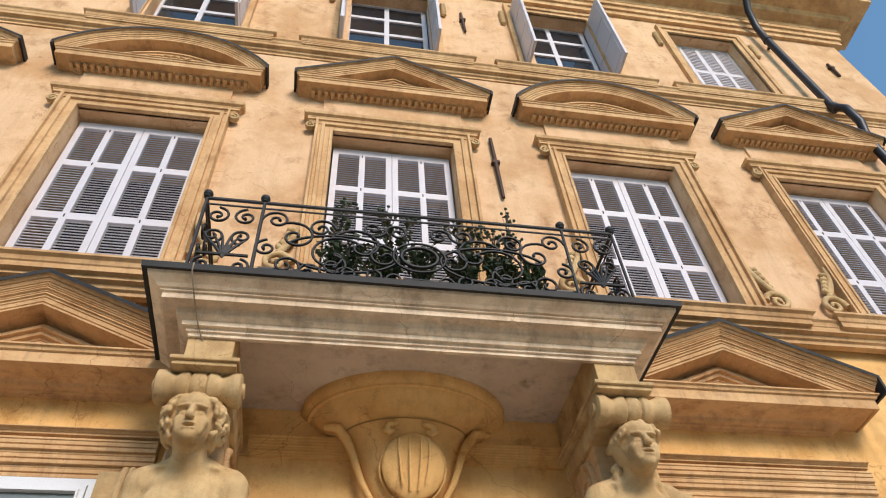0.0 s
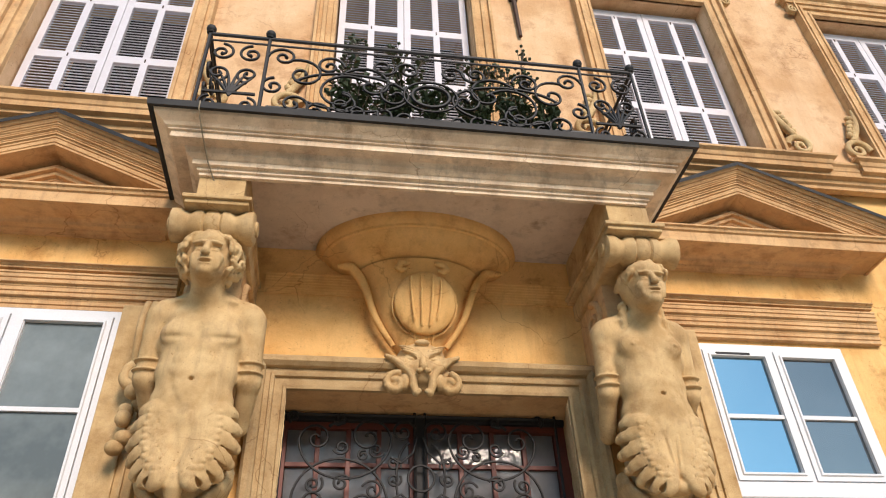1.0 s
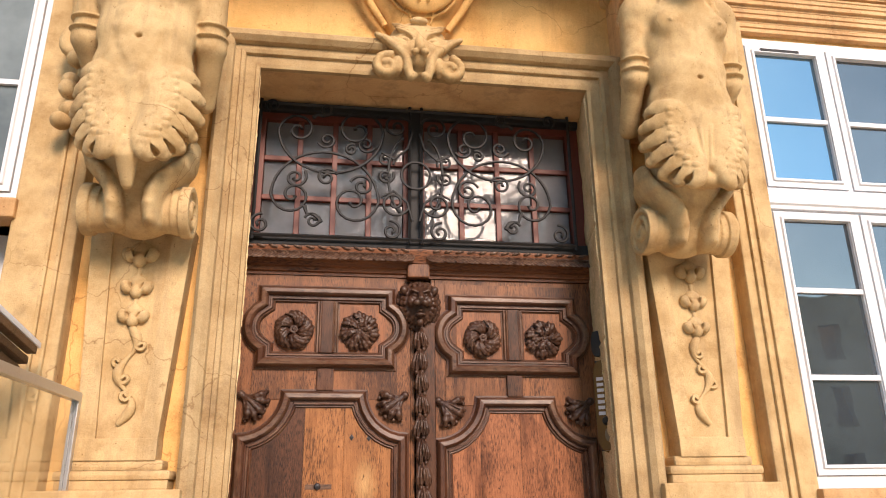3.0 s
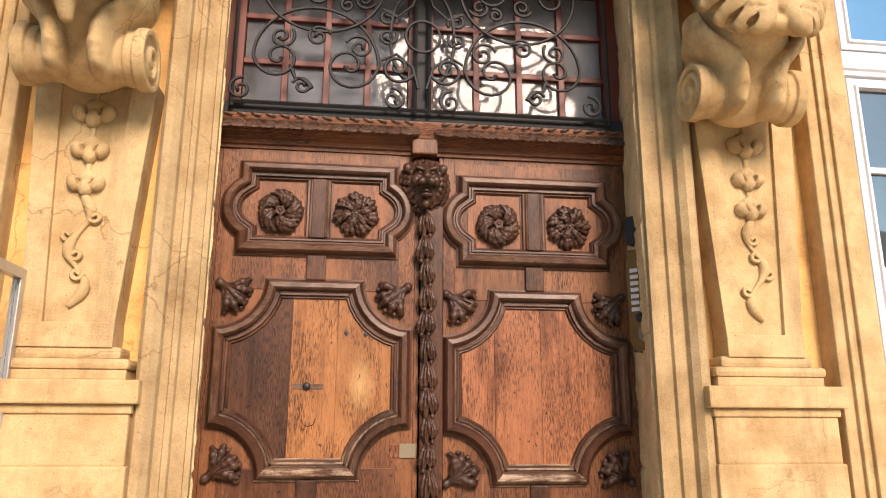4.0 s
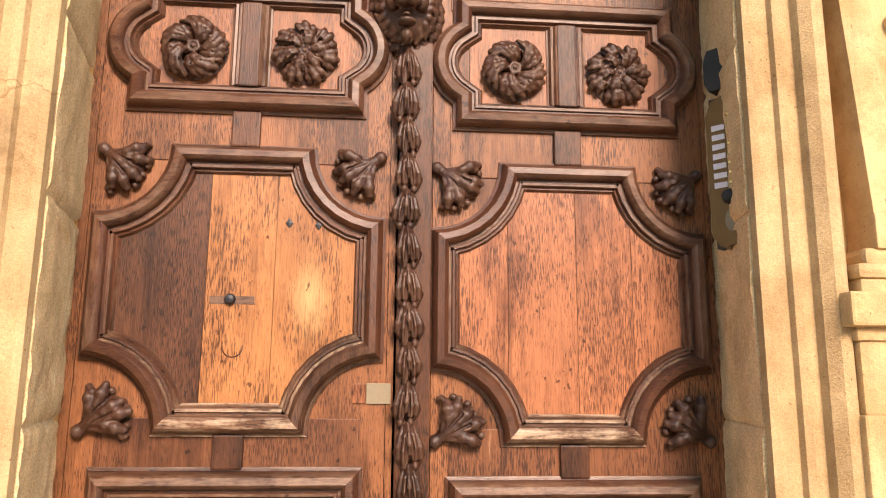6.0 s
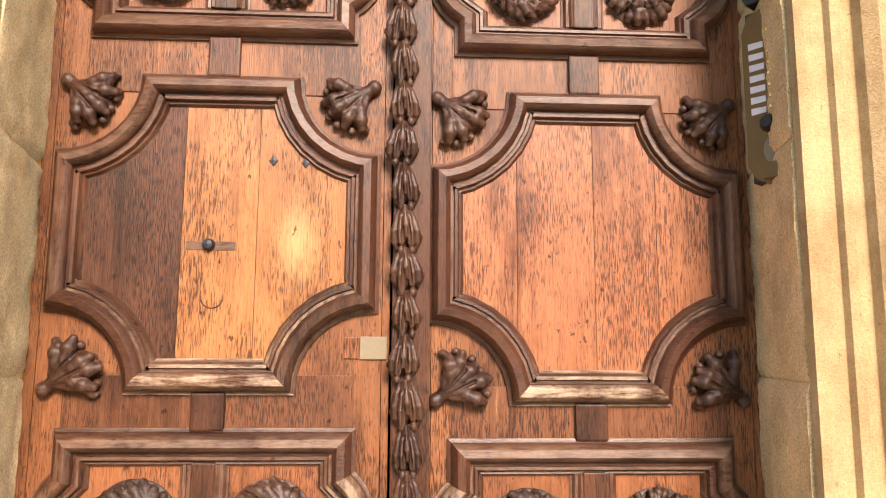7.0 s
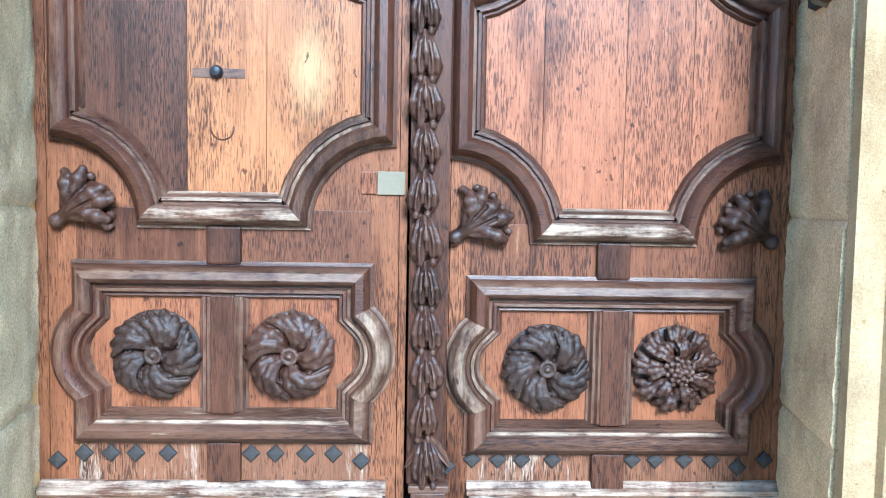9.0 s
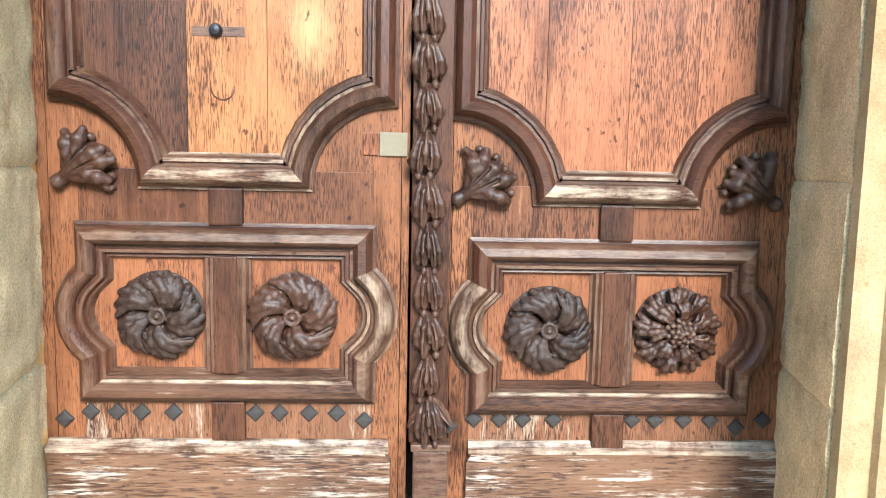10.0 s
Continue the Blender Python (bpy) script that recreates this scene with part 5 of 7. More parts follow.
bm = bmesh.new()
box(bm, -0.095, 0.03, -0.075, 0.0, 2.588, 2.668, 0.008)
part("keystone", bm, M_WOOD, tb)

# transom window behind its grille
tw = thing("transom_window", "red-painted timber fanlight with small old panes above the door", "window", (-0.02, 0.0, 2.75))
bm = bmesh.new()
holed(bm, -1.02, 1.0, 2.75, 3.76, -0.01, 0.06, [(-0.93, -0.115, 2.82, 3.56), (0.01, 0.905, 2.82, 3.56)])
part("frame", bm, M_TRANSOM, tw)
bm = bmesh.new()
box(bm, -1.0, 0.98, -0.05, -0.012, 3.60, 3.70, 0.01)
part("head_board", bm, M_LEAD, tw, "dark board under the lintel")
bm = bmesh.new()
box(bm, -1.0, 0.98, -0.07, -0.012, 2.755, 2.815, 0.008)
part("foot_board", bm, M_LEAD, tw, "dark board behind the foot of the grille")
bm = bmesh.new()
box(bm, -0.085, -0.02, -0.06, -0.008, 2.76, 3.66, 0.008)
part("mullion", bm, M_LEAD, tw, "dark upright between the two lights")
for a, b in ((-0.93, -0.115), (0.01, 0.905)):
    ws = (b - a) / 4
    for i in range(1, 4):
        bm = bmesh.new()
        box(bm, a + i * ws - 0.016, a + i * ws + 0.016, -0.004, 0.05, 2.82, 3.56, 0.004)
        part("glazing_bar", bm, M_TRANSOM, tw)
    for j in range(1, 3):
        bm = bmesh.new()
        box(bm, a, b, -0.002, 0.048, 2.82 + j * 0.247 - 0.015, 2.82 + j * 0.247 + 0.015, 0.004)
        part("glazing_bar", bm, M_TRANSOM, tw)
    for i in range(4):
        for j in range(3):
            bm = bmesh.new()
            q = [bm.verts.new((a + ws * (i + u), 0.022, 2.82 + 0.247 * (j + v))) for u, v in ((0.02, 0.02), (0.98, 0.02), (0.98, 0.98), (0.02, 0.98))]
            f = bm.faces.new(q)
            bmesh.ops.solidify(bm, geom=[f], thickness=0.004)
            bmesh.ops.rotate(bm, verts=bm.verts, cent=(a + ws * i, 0.022, 3.2), matrix=Matrix.Rotation(radians(rnd.uniform(-0.6, 0.6)), 3, "Z") @ Matrix.Rotation(radians(rnd.uniform(-1.2, 1.2)), 3, "X"))
            part("pane", bm, M_TGLASS, tw)

# wrought-iron grille
gr = thing("iron_grille", "black wrought-iron scroll grille before the fanlight", "grille", (-0.05, -0.1, 2.76))
GX = -0.052
for x0, x1, z in ((-0.96, 0.90, 3.62), (-0.96, 0.90, 2.80)):
    bm = bmesh.new()
    tube(bm, [(x0, -0.1, z), (x1, -0.1, z)], 0.011, 4)
    part("bar", bm, M_IRON, gr)
for x in (-0.955, GX - 0.035, GX + 0.035, 0.892):
    bm = bmesh.new()
    tube(bm, [(x, -0.1, 2.775), (x, -0.1, 3.66)], 0.010, 4)
    part("bar", bm, M_IRON, gr)
SMALL = [  # centre, outer radius, first angle, turn
    (-0.569, 3.394, 0.055, 200, 540), (-0.344, 3.376, 0.055, 340, -540), (-0.428, 3.337, 0.038, 60, 500), (-0.563, 3.153, 0.062, 20, 540), (-0.361, 3.113, 0.072, 160, -560), (-0.737, 3.147, 0.066, 40, -560),
    (-0.63, 2.888, 0.048, 160, -520), (-0.58, 3.585, 0.042, 190, 520), (-0.227, 3.283, 0.05, 330, 540), (-0.227, 3.182, 0.05, 30, -540), (-0.166, 3.50, 0.088, 20, 560), (-0.176, 3.014, 0.088, 340, -560),
    (-0.889, 3.60, 0.045, 250, -520), (-0.915, 2.86, 0.062, 80, 520), (-0.193, 2.845, 0.062, 100, -540)]


def loop(left, right, belly, up):
    """A long bow whose two ends roll inwards: left and right are (x, z, radius), belly the height of the bow's middle."""
    (xl, zl, rl_), (xr, zr, rr) = left, right
    a = spiral(xl, zl, rl_, 0.014, 180, -up * 520, 24)[::-1]
    b = spiral(xr, zr, rr, 0.014, 0, up * 520, 24)
    x0, x1 = xl - rl_, xr + rr
    mid = [((x0 + x1) / 2 - (x1 - x0) / 2 * math.cos(t), zl + (zr - zl) * t / math.pi + (belly - (zl + zr) / 2) * math.sin(t)) for t in np.linspace(0.1, math.pi - 0.1, 20)]
    return a + mid + b


bars = [spiral(cx, cz, R, 0.012, a0, tr, 30) for cx, cz, R, a0, tr in SMALL]
bars += [loop((-0.731, 3.446, 0.113), (-0.395, 3.460, 0.15), 3.182, 1), loop((-0.748, 3.039, 0.12), (-0.412, 3.014, 0.145), 3.315, -1)]
bars += [[(GX - 0.06 - 0.10 * math.sin(t), 3.19 + 0.24 * math.cos(t)) for t in np.linspace(0.15, 2.99, 16)]]
bars += [[(-0.68, 2.975), (-0.665, 2.93), (-0.63, 2.925), (-0.60, 2.905), (-0.585, 2.88)], [(-0.655, 3.53), (-0.63, 3.55), (-0.60, 3.545), (-0.55, 3.56)]]
for k, pts in enumerate(bars):
    for mir in (1, -0.98):
        bm = bmesh.new()
        n = len(pts)
        tube(bm, [(GX + (x - GX) * mir, -0.105 - 0.003 * (k % 4), z) for x, z in pts], [0.013 if i in (0, n - 1) and k > 14 or i == n - 2 else 0.0085 for i in range(n)], 6)
        smooth(part("scroll", bm, M_IRON, gr), 60)
bm = bmesh.new()
tube(bm, [(GX + 0.085 * math.cos(a), -0.115, 3.19 + 0.085 * math.sin(a)) for a in np.linspace(0, 2 * math.pi, 28)], 0.008, 6)
part("ring", bm, M_IRON, gr)
for s in (-1, 1):
    for zc, t in ((3.02, 1), (3.36, -1)):
        bm = bmesh.new()
        tube(bm, [(GX + s * 0.02, -0.11, zc - t * 0.11), (GX + s * 0.05, -0.115, zc), (GX + s * 0.13, -0.11, zc + t * 0.07), (GX + s * 0.2, -0.11, zc + t * 0.03)], 0.008, 6)
        part("tendril", bm, M_IRON, gr)


# ---- stone furniture of the doorway ----
def gaine(xc):
    """A tapered pedestal with a sunk panel and a string of bell flowers on a stepped plinth."""
    g = thing("tapered_pilaster", "honey limestone tapered pilaster with carved bell flowers on a stepped plinth", "pilaster", (xc, -0.42, 0), "pilasters beside the doorway")
    zt, zb, yf = 2.68, 1.62, -0.46
    for kind, (a0, a1), (b0, b1), y0, y1 in (("fillet", (-0.235, -0.138), (-0.165, -0.088), yf - 0.02, YG), ("fillet", (0.138, 0.235), (0.088, 0.165), yf - 0.02, YG), ("shaft", (-0.138, 0.138), (-0.088, 0.088), yf, YG)):
        bm = bmesh.new()
        v = [bm.verts.new((xc + x, y, z)) for z, (p, q) in ((zb, (b0, b1)), (zt, (a0, a1))) for x, y in ((p, y0), (q, y0), (q, y1 + 0.01), (p, y1 + 0.01))]
        for f in ((0, 1, 2, 3), (4, 5, 6, 7), (0, 1, 5, 4), (1, 2, 6, 5), (2, 3, 7, 6), (3, 0, 4, 7)):
            bm.faces.new([v[i] for i in f])
        part(kind, bm, M_PALE, g)
    bm = bmesh.new()
    box(bm, xc - 0.172, xc + 0.172, yf - 0.026, YG, zb - 0.024, zb + 0.07, 0.004)
    part("foot", bm, M_PALE, g)
    for w, d, z0, z1, n in ((0.205, 0.06, 1.575, 1.622, "torus"), (0.245, 0.085, 1.535, 1.577, "torus"), (0.235, 0.075, 1.495, 1.537, "plinth_step"), (0.30, 0.125, 1.41, 1.497, "slab"), (0.275, 0.10, 1.375, 1.412, "plinth_step"), (0.265, 0.09, 1.19, 1.377, "plinth_block"), (0.275, 0.10, 0.0, 1.192, "plinth_block")):
        bm = bmesh.new()
        box(bm, xc - w, xc + w, -0.42 - d, YG + 0.01, max(0, z0 - 0.022), z1 - 0.022, min(0.018 if n == "torus" else 0.008, (z1 - z0) * 0.45))
        part(n, bm, M_PALE, g)
    for z, s in ((2.545, 1.0), (2.385, 0.88), (2.245, 0.86)):
        cl = Clay((xc - 0.10, yf - 0.055, z - 0.07), (xc + 0.10, yf + 0.02, z + 0.12), 0.0042)
        cl.rod((xc, yf, z + 0.105 * s), (xc, yf - 0.006, z + 0.03), 0.012, 0.010, 0.006)
        cl.ball((xc, yf, z + 0.02), (0.050 * s, 0.028, 0.042 * s), k=0.006)
        for x, dz, r in ((-0.052, -0.004, 0.031), (0.052, -0.004, 0.031), (0.0, -0.026, 0.032)):
            cl.ball((xc + x * s, yf - 0.012, z + dz * s), (r * s, 0.030, r * 1.25 * s), (0, x * 500, 0), 0.002)
        for x in (-0.029, 0.029):
            cl.ball((xc + x * s, yf - 0.034, z + 0.002), (0.007, 0.026, 0.022 * s), (0, x * 700, 0), 0.002, True)
        cl.skin("bell_flower", M_PALE, g)
    bm = bmesh.new()
    sgn = 1 if xc < 0 else -1
    pts = [(xc + sgn * 0.03 * math.sin(i * 0.42) * (1 + i * 0.02), yf - 0.006, 2.19 - i * 0.019) for i in range(24)]
    tube(bm, pts, [0.016 + 0.008 * math.sin(i * 0.7) for i in range(24)], 8)
    for i, s in ((5, 1), (9, -1), (13, 1), (17, -1)):
        x, y, z = pts[i]
        sp = spiral(x + s * 0.024, z + 0.01, 0.026, 0.006, 180 if s > 0 else 0, s * 400, 14)
        tube(bm, [(a, yf - 0.010, b) for a, b in sp], [0.011] * 10 + [0.012, 0.013, 0.014, 0.015, 0.012], 6)
    smooth(part("trailing_stem", bm, M_PALE, g), 60)
    return g


gaine(-1.415)
gaine(1.375)


def bracket(xc, xb, label):
    b = thing("balcony_bracket", label, "bracket", (xc, -0.6, 3.3), "brackets under the balcony")
    bm = bmesh.new()
    box(bm, xc - 0.165, xc + 0.165, -0.84, YG + 0.02, 3.35, 4.40, 0.01)
    part("console", bm, M_STONE, b)
    for s in (-1, 1):
        for cz, cy, R in ((4.08, -0.62, 0.16), (3.62, -0.54, 0.11)):
            bm = bmesh.new()
            tube(bm, [(xc + s * 0.168, u, v) for u, v in spiral(cy, cz, R, 0.02, 90, 620, 34)], [0.028 - 0.0004 * i for i in range(35)], 7)
            smooth(part("volute", bm, M_STONE, b), 60)
    bm = bmesh.new()
    prof = [(0.02, -0.262), (0.045, -0.26), (0.047, -0.245), (0.09, -0.243), (0.104, -0.235), (0.106, -0.19), (0.095, -0.17), (0.082, -0.14), (0.082, -0.125), (0.098, -0.10), (0.102, -0.06), (0.086, -0.045), (0.098, -0.03), (0.098, 0.03), (0.086, 0.045), (0.102, 0.06), (0.098, 0.10), (0.082, 0.125), (0.082, 0.14), (0.095, 0.17), (0.106, 0.19), (0.104, 0.235), (0.09, 0.243), (0.047, 0.245), (0.045, 0.26), (0.02, 0.262)]
    lathe(bm, prof, Matrix.Translation((xc, -1.15, 4.325)) @ Matrix.Rotation(radians(90), 4, "Y"), 24)
    smooth(part("scroll_capital", bm, M_PALE, b), 40)
    bm = bmesh.new()
    box(bm, xc - 0.2, xc + 0.2, -1.13, YG + 0.02, 4.27, 4.41, 0.02)
    part("capital_core", bm, M_PALE, b)
    for w, y, z0, z1 in ((0.185, -1.29, 4.395, 4.425), (0.2, -1.31, 4.423, 4.45), (0.17, -1.27, 4.448, 4.48), (0.14, -1.24, 4.478, 4.79)):
        bm = bmesh.new()
        box(bm, xb - w, xb + w, y, YG + 0.02, z0, z1, 0.006)
        part("abacus_step" if z1 < 4.6 else "block", bm, M_PALE, b)
    return b


bracket(-1.405, -1.385, "limestone scroll bracket with a block under the balcony")
bracket(1.268, 1.21, "limestone scroll bracket with a block under the balcony")

# side consoles of scrollwork behind the first statue, towards the window
bm = bmesh.new()
for k in range(5):
    tube(bm, [(-1.82 + 0.042 * k, -0.57 - 0.11 * math.sin(0.5 + t * 2.6), 4.10 - 0.46 * t) for t in np.linspace(0, 1, 14)], 0.023, 8)
tube(bm, [(u, -0.60, v) for u, v in spiral(-1.79, 3.60, 0.095, 0.015, 60, 560, 30)], 0.036, 8)
for i in range(7):
    blob(bm, (-1.79 + 0.04 * math.sin(i * 1.9), -0.58 - 0.03 * math.cos(i * 2.3), 3.50 - 0.055 * i), (0.052, 0.055, 0.046), (0, 30 * i, 0), 2)
smooth(tagged(part("fluted_console", bm, M_PALE), "small fluted limestone scroll with a fruit cluster beside the statue", "ornament"), 60)
bm = bmesh.new()
for k in range(3):
    tube(bm, [(1.62 + 0.03 * k, -0.50 - 0.05 * math.sin(t * 3.1), 3.95 - 0.5 * t) for t in np.linspace(0, 1, 12)], 0.016, 7)
for i in range(6):
    blob(bm, (1.62 + 0.03 * math.sin(i * 1.9), -0.5, 3.45 - 0.06 * i), (0.04, 0.05, 0.04), (0, 30 * i, 0), 1)
smooth(tagged(part("fluted_console", bm, M_PALE), "small fluted limestone scroll behind the statue beside the window", "ornament"), 60)

# half bowl and cartouche under the balcony
XB = -0.085
CART = [(0.06, 3.84), (0.11, 3.90), (0.16, 3.97), (0.235, 4.08), (0.29, 4.18), (0.325, 4.28), (0.355, 4.38), (0.40, 4.47), (0.46, 4.54)]
cb = thing("balcony_corbel", "honey stone half bowl above a carved cartouche under the balcony", "corbel", (XB, -0.4, 3.7))
bm = bmesh.new()
lathe(bm, [(0.02, 4.552), (0.445, 4.552), (0.468, 4.556), (0.53, 4.575), (0.61, 4.62), (0.66, 4.67), (0.672, 4.685), (0.695, 4.688), (0.70, 4.705), (0.725, 4.72), (0.742, 4.75), (0.742, 4.785)], Matrix.Translation((XB, YG, 0)) @ Matrix.Diagonal((1.0, 0.70, 1, 1)), 40, 180, 360)
smooth(part("bowl", bm, M_WARM, cb, "smooth honey stone half bowl with a moulded rim"), 30)
bm = bmesh.new()
lathe(bm, CART, Matrix.Translation((XB, YG, 0)) @ Matrix.Diagonal((1.0, 0.68, 1, 1)), 32, 180, 360)
smooth(part("cartouche_body", bm, M_WARM, cb), 40)
cl = Clay((XB - 0.3, -0.80, 3.9), (XB + 0.34, -0.40, 4.56), 0.007)
cl.ball((XB + 0.025, -0.572, 4.235), (0.212, 0.055, 0.225), (15, 0, 0), 0.006)
for x in (-0.10, -0.03, 0.05, 0.11):
    cl.chain([(XB + 0.02 + x * (1.0 - 0.35 * t * t), -0.580 - 0.073 * math.sqrt(max(0.0, 1 - (x / 0.2) ** 2 - ((0.165 - 0.34 * t) / 0.205) ** 2)) - 0.26 * (0.165 - 0.34 * t), 4.40 - 0.34 * t) for t in np.linspace(0, 1, 8)], [0.008] * 8, 0.004)
    cl.chain([(XB + 0.02 + x * (0.65 - 0.2 * t), YG - 0.68 * (0.20 - 0.085 * t) - 0.004, 4.04 - 0.12 * t) for t in (0, 0.5, 1)], [0.007] * 3, 0.004)
rim = [(XB + 0.025 + 0.222 * math.cos(radians(a)), -0.545 - 0.062 * math.sin(radians(a)), 4.235 + 0.225 * math.sin(radians(a))) for a in range(-90, 271, 18)]
cl.chain(rim, [0.010] * len(rim), 0.006)
for s in (-1, 1):
    cl.chain([(XB + s * x, -0.665, z) for x, z in ((0.10, 4.50), (0.15, 4.485), (0.17, 4.45), (0.145, 4.43), (0.12, 4.44))], [0.02, 0.024, 0.022, 0.018, 0.014], 0.006)
cl.skin("shield", M_WARM, cb, "rough worn pale oval shield")
for s in (-1, 1):
    bm = bmesh.new()
    tube(bm, [(XB + s * (r + 0.02), YG - 0.30 * r - 0.02, z) for r, z in [(0.56, 4.52), (0.50, 4.535), *CART[::-1]]][:9], [0.016, 0.030, 0.036, 0.034, 0.030, 0.026, 0.024, 0.022, 0.02], 10)
    smooth(part("strapwork", bm, M_WARM, cb), 60)
cl = Clay((XB - 0.30, -0.66, 3.53), (XB + 0.32, -0.33, 4.03), 0.0052)
cx, cy, cz = -0.08, -0.46, 3.83
Q = lambda x, y, z, r, rot=(0, 0, 0), k=0.012, cut=False: cl.ball((cx + x, cy + y, cz + z), r, rot, k, cut)
Q(0, 0.02, 0.03, (0.165, 0.09, 0.125), k=0.02)
Q(0, -0.03, -0.08, (0.075, 0.06, 0.085), k=0.02)
Q(0, -0.065, 0.12, (0.05, 0.03, 0.022), k=0.012)
Q(0, 0.03, -0.06, (0.20, 0.085, 0.14), k=0.02)
Q(0, -0.012, -0.015, (0.150, 0.078, 0.125), k=0.02)
cl.rod((cx, cy - 0.075, cz + 0.02), (cx, cy - 0.108, cz - 0.075), 0.016, 0.026, 0.012)
for s in (-1, 1):
    Q(s * 0.028, -0.105, -0.105, (0.022, 0.022, 0.017), k=0.006)
    Q(s * 0.016, -0.125, -0.118, (0.008, 0.012, 0.007), k=0.003, cut=True)
    Q(s * 0.078, -0.080, 0.0, (0.042, 0.024, 0.020), (0, s * -16, 0), 0.006, True)
    Q(s * 0.078, -0.052, 0.0, (0.030, 0.022, 0.015), (0, s * -16, 0), 0.003)
    for q in range(3):
        Q(s * (0.075 + 0.008 * q), -0.072 + 0.012 * q, 0.035 + 0.026 * q, (0.066, 0.020, 0.010), (0, s * (-24 + 5 * q), 0), 0.005)
    Q(s * 0.095, -0.05, -0.06, (0.05, 0.04, 0.035), k=0.015)
    cl.chain([(cx + s * x, cy - 0.03, cz + z) for x, z in ((0.10, -0.03), (0.15, -0.01), (0.19, 0.005), (0.225, 0.022))], [0.034, 0.032, 0.026, 0.014], 0.010, 1.2)
    cl.chain([(cx + s * x, cy - 0.055, cz + z) for x, z in ((0.235, 0.02), (0.19, 0.0), (0.14, -0.045), (0.09, -0.085), (0.065, -0.13), (0.06, -0.19), (0.045, -0.235), (0.028, -0.225))], [0.014, 0.018, 0.022, 0.025, 0.026, 0.026, 0.024, 0.02], 0.004, 1.3)
    cl.chain([(x, cy - 0.03, z) for x, z in spiral(cx + s * 0.175, cz - 0.165, 0.075, 0.022, 75, s * -400, 16)], [0.024] * 17, 0.003, 1.5)
    Q(s * 0.175, 0.0, -0.165, (0.06, 0.05, 0.06), k=0.004)
    Q(s * 0.115, -0.02, -0.15, (0.035, 0.05, 0.06), k=0.008)
cl.skin("mask", M_PALE, cb, "grotesque carved stone mask")

# ---- balcony ----
PLACE[0] = Matrix.Translation((0.0506, 0.3522, -0.1196)) @ Matrix.Scale(1.0747, 4)
bal = thing("balcony", "weathered grey moulded stone balcony with a black lead edge", "balcony", (-0.13, -1.0, 4.5))
X0, X1, YB = -1.745, 1.487, -1.775
bm = bmesh.new()
prof = [(-0.30, 4.43), (-0.275, 4.43), (-0.275, 4.452), (-0.26, 4.455), (-0.26, 4.475), (-0.235, 4.478), (-0.235, 4.51), (-0.225, 4.513), (-0.20, 4.53), (-0.19, 4.56), (-0.185, 4.567),
        (-0.115, 4.565), (-0.115, 4.607), (-0.10, 4.609), (-0.10, 4.622), (-0.085, 4.624), (-0.07, 4.64), (-0.045, 4.655), (-0.025, 4.668), (-0.018, 4.697), (-0.30, 4.697)]
sweep(bm, [(X1, -0.72), (X1, YB), (X0, YB), (X0, -0.72)], prof, plane="xy")
part("moulded_edge", bm, M_GREY, bal)
bm = bmesh.new()
sweep(bm, [(X1, -0.76), (X1, YB), (X0, YB), (X0, -0.76)], [(-0.8, 4.698), (-0.016, 4.698), (-0.014, 4.682), (0.008, 4.680), (0.014, 4.722), (-0.8, 4.726)], plane="xy")
part("lead_edge", bm, M_LEAD, bal, "black lead flashing")

rl = thing("balcony_railing", "black wrought-iron balcony railing with scrolls and ball knobs", "railing", (-0.145, -1.66, 4.72))
YR, RX0, RX1, RZ0, RZ1 = -1.66, -1.55, 1.262, 4.76, 5.50
RS = 0.62                                   # depth of the side returns' first panel
for x, y in ((RX0, YR), (-1.176, YR), (0.888, YR), (RX1, YR), (RX0, -0.80), (RX1, -0.80)):
    bm = bmesh.new()
    tube(bm, [(x, y, 4.72), (x, y, 5.52)], 0.012, 6)
    blob(bm, (x, y, 5.545), 0.033)
    lathe(bm, [(0.022, 5.505), (0.026, 5.512), (0.022, 5.52)], Matrix.Translation((x, y, 0)), 10)
    smooth(part("post", bm, M_IRON, rl), 50)
for pts in ([(RX0, -0.78, RZ1), (RX0, YR, RZ1), (RX1, YR, RZ1), (RX1, -0.78, RZ1)], [(RX0, -0.78, RZ0), (RX0, YR, RZ0), (RX1, YR, RZ0), (RX1, -0.78, RZ0)], [(RX0, -0.78, RZ1 - 0.06), (RX0, YR, RZ1 - 0.06), (RX1, YR, RZ1 - 0.06), (RX1, -0.78, RZ1 - 0.06)]):
    for a, b in zip(pts, pts[1:]):
        bm = bmesh.new()
        tube(bm, [a, b], 0.016 if pts[0][2] == RZ1 else 0.009, 6, 0.7)
        part("rail", bm, M_IRON, rl)


def front(u, v):
    return (u, YR, v)


def scroll(fn, cx, cz, R, a0, tr, r=0.0095):
    bm = bmesh.new()
    tube(bm, [fn(u, v) for u, v in spiral(cx, cz, R, 0.012, a0, tr, 26)], [r] * 24 + [r * 1.3, r * 1.6, r], 6)
    smooth(part("scroll", bm, M_IRON, rl), 60)


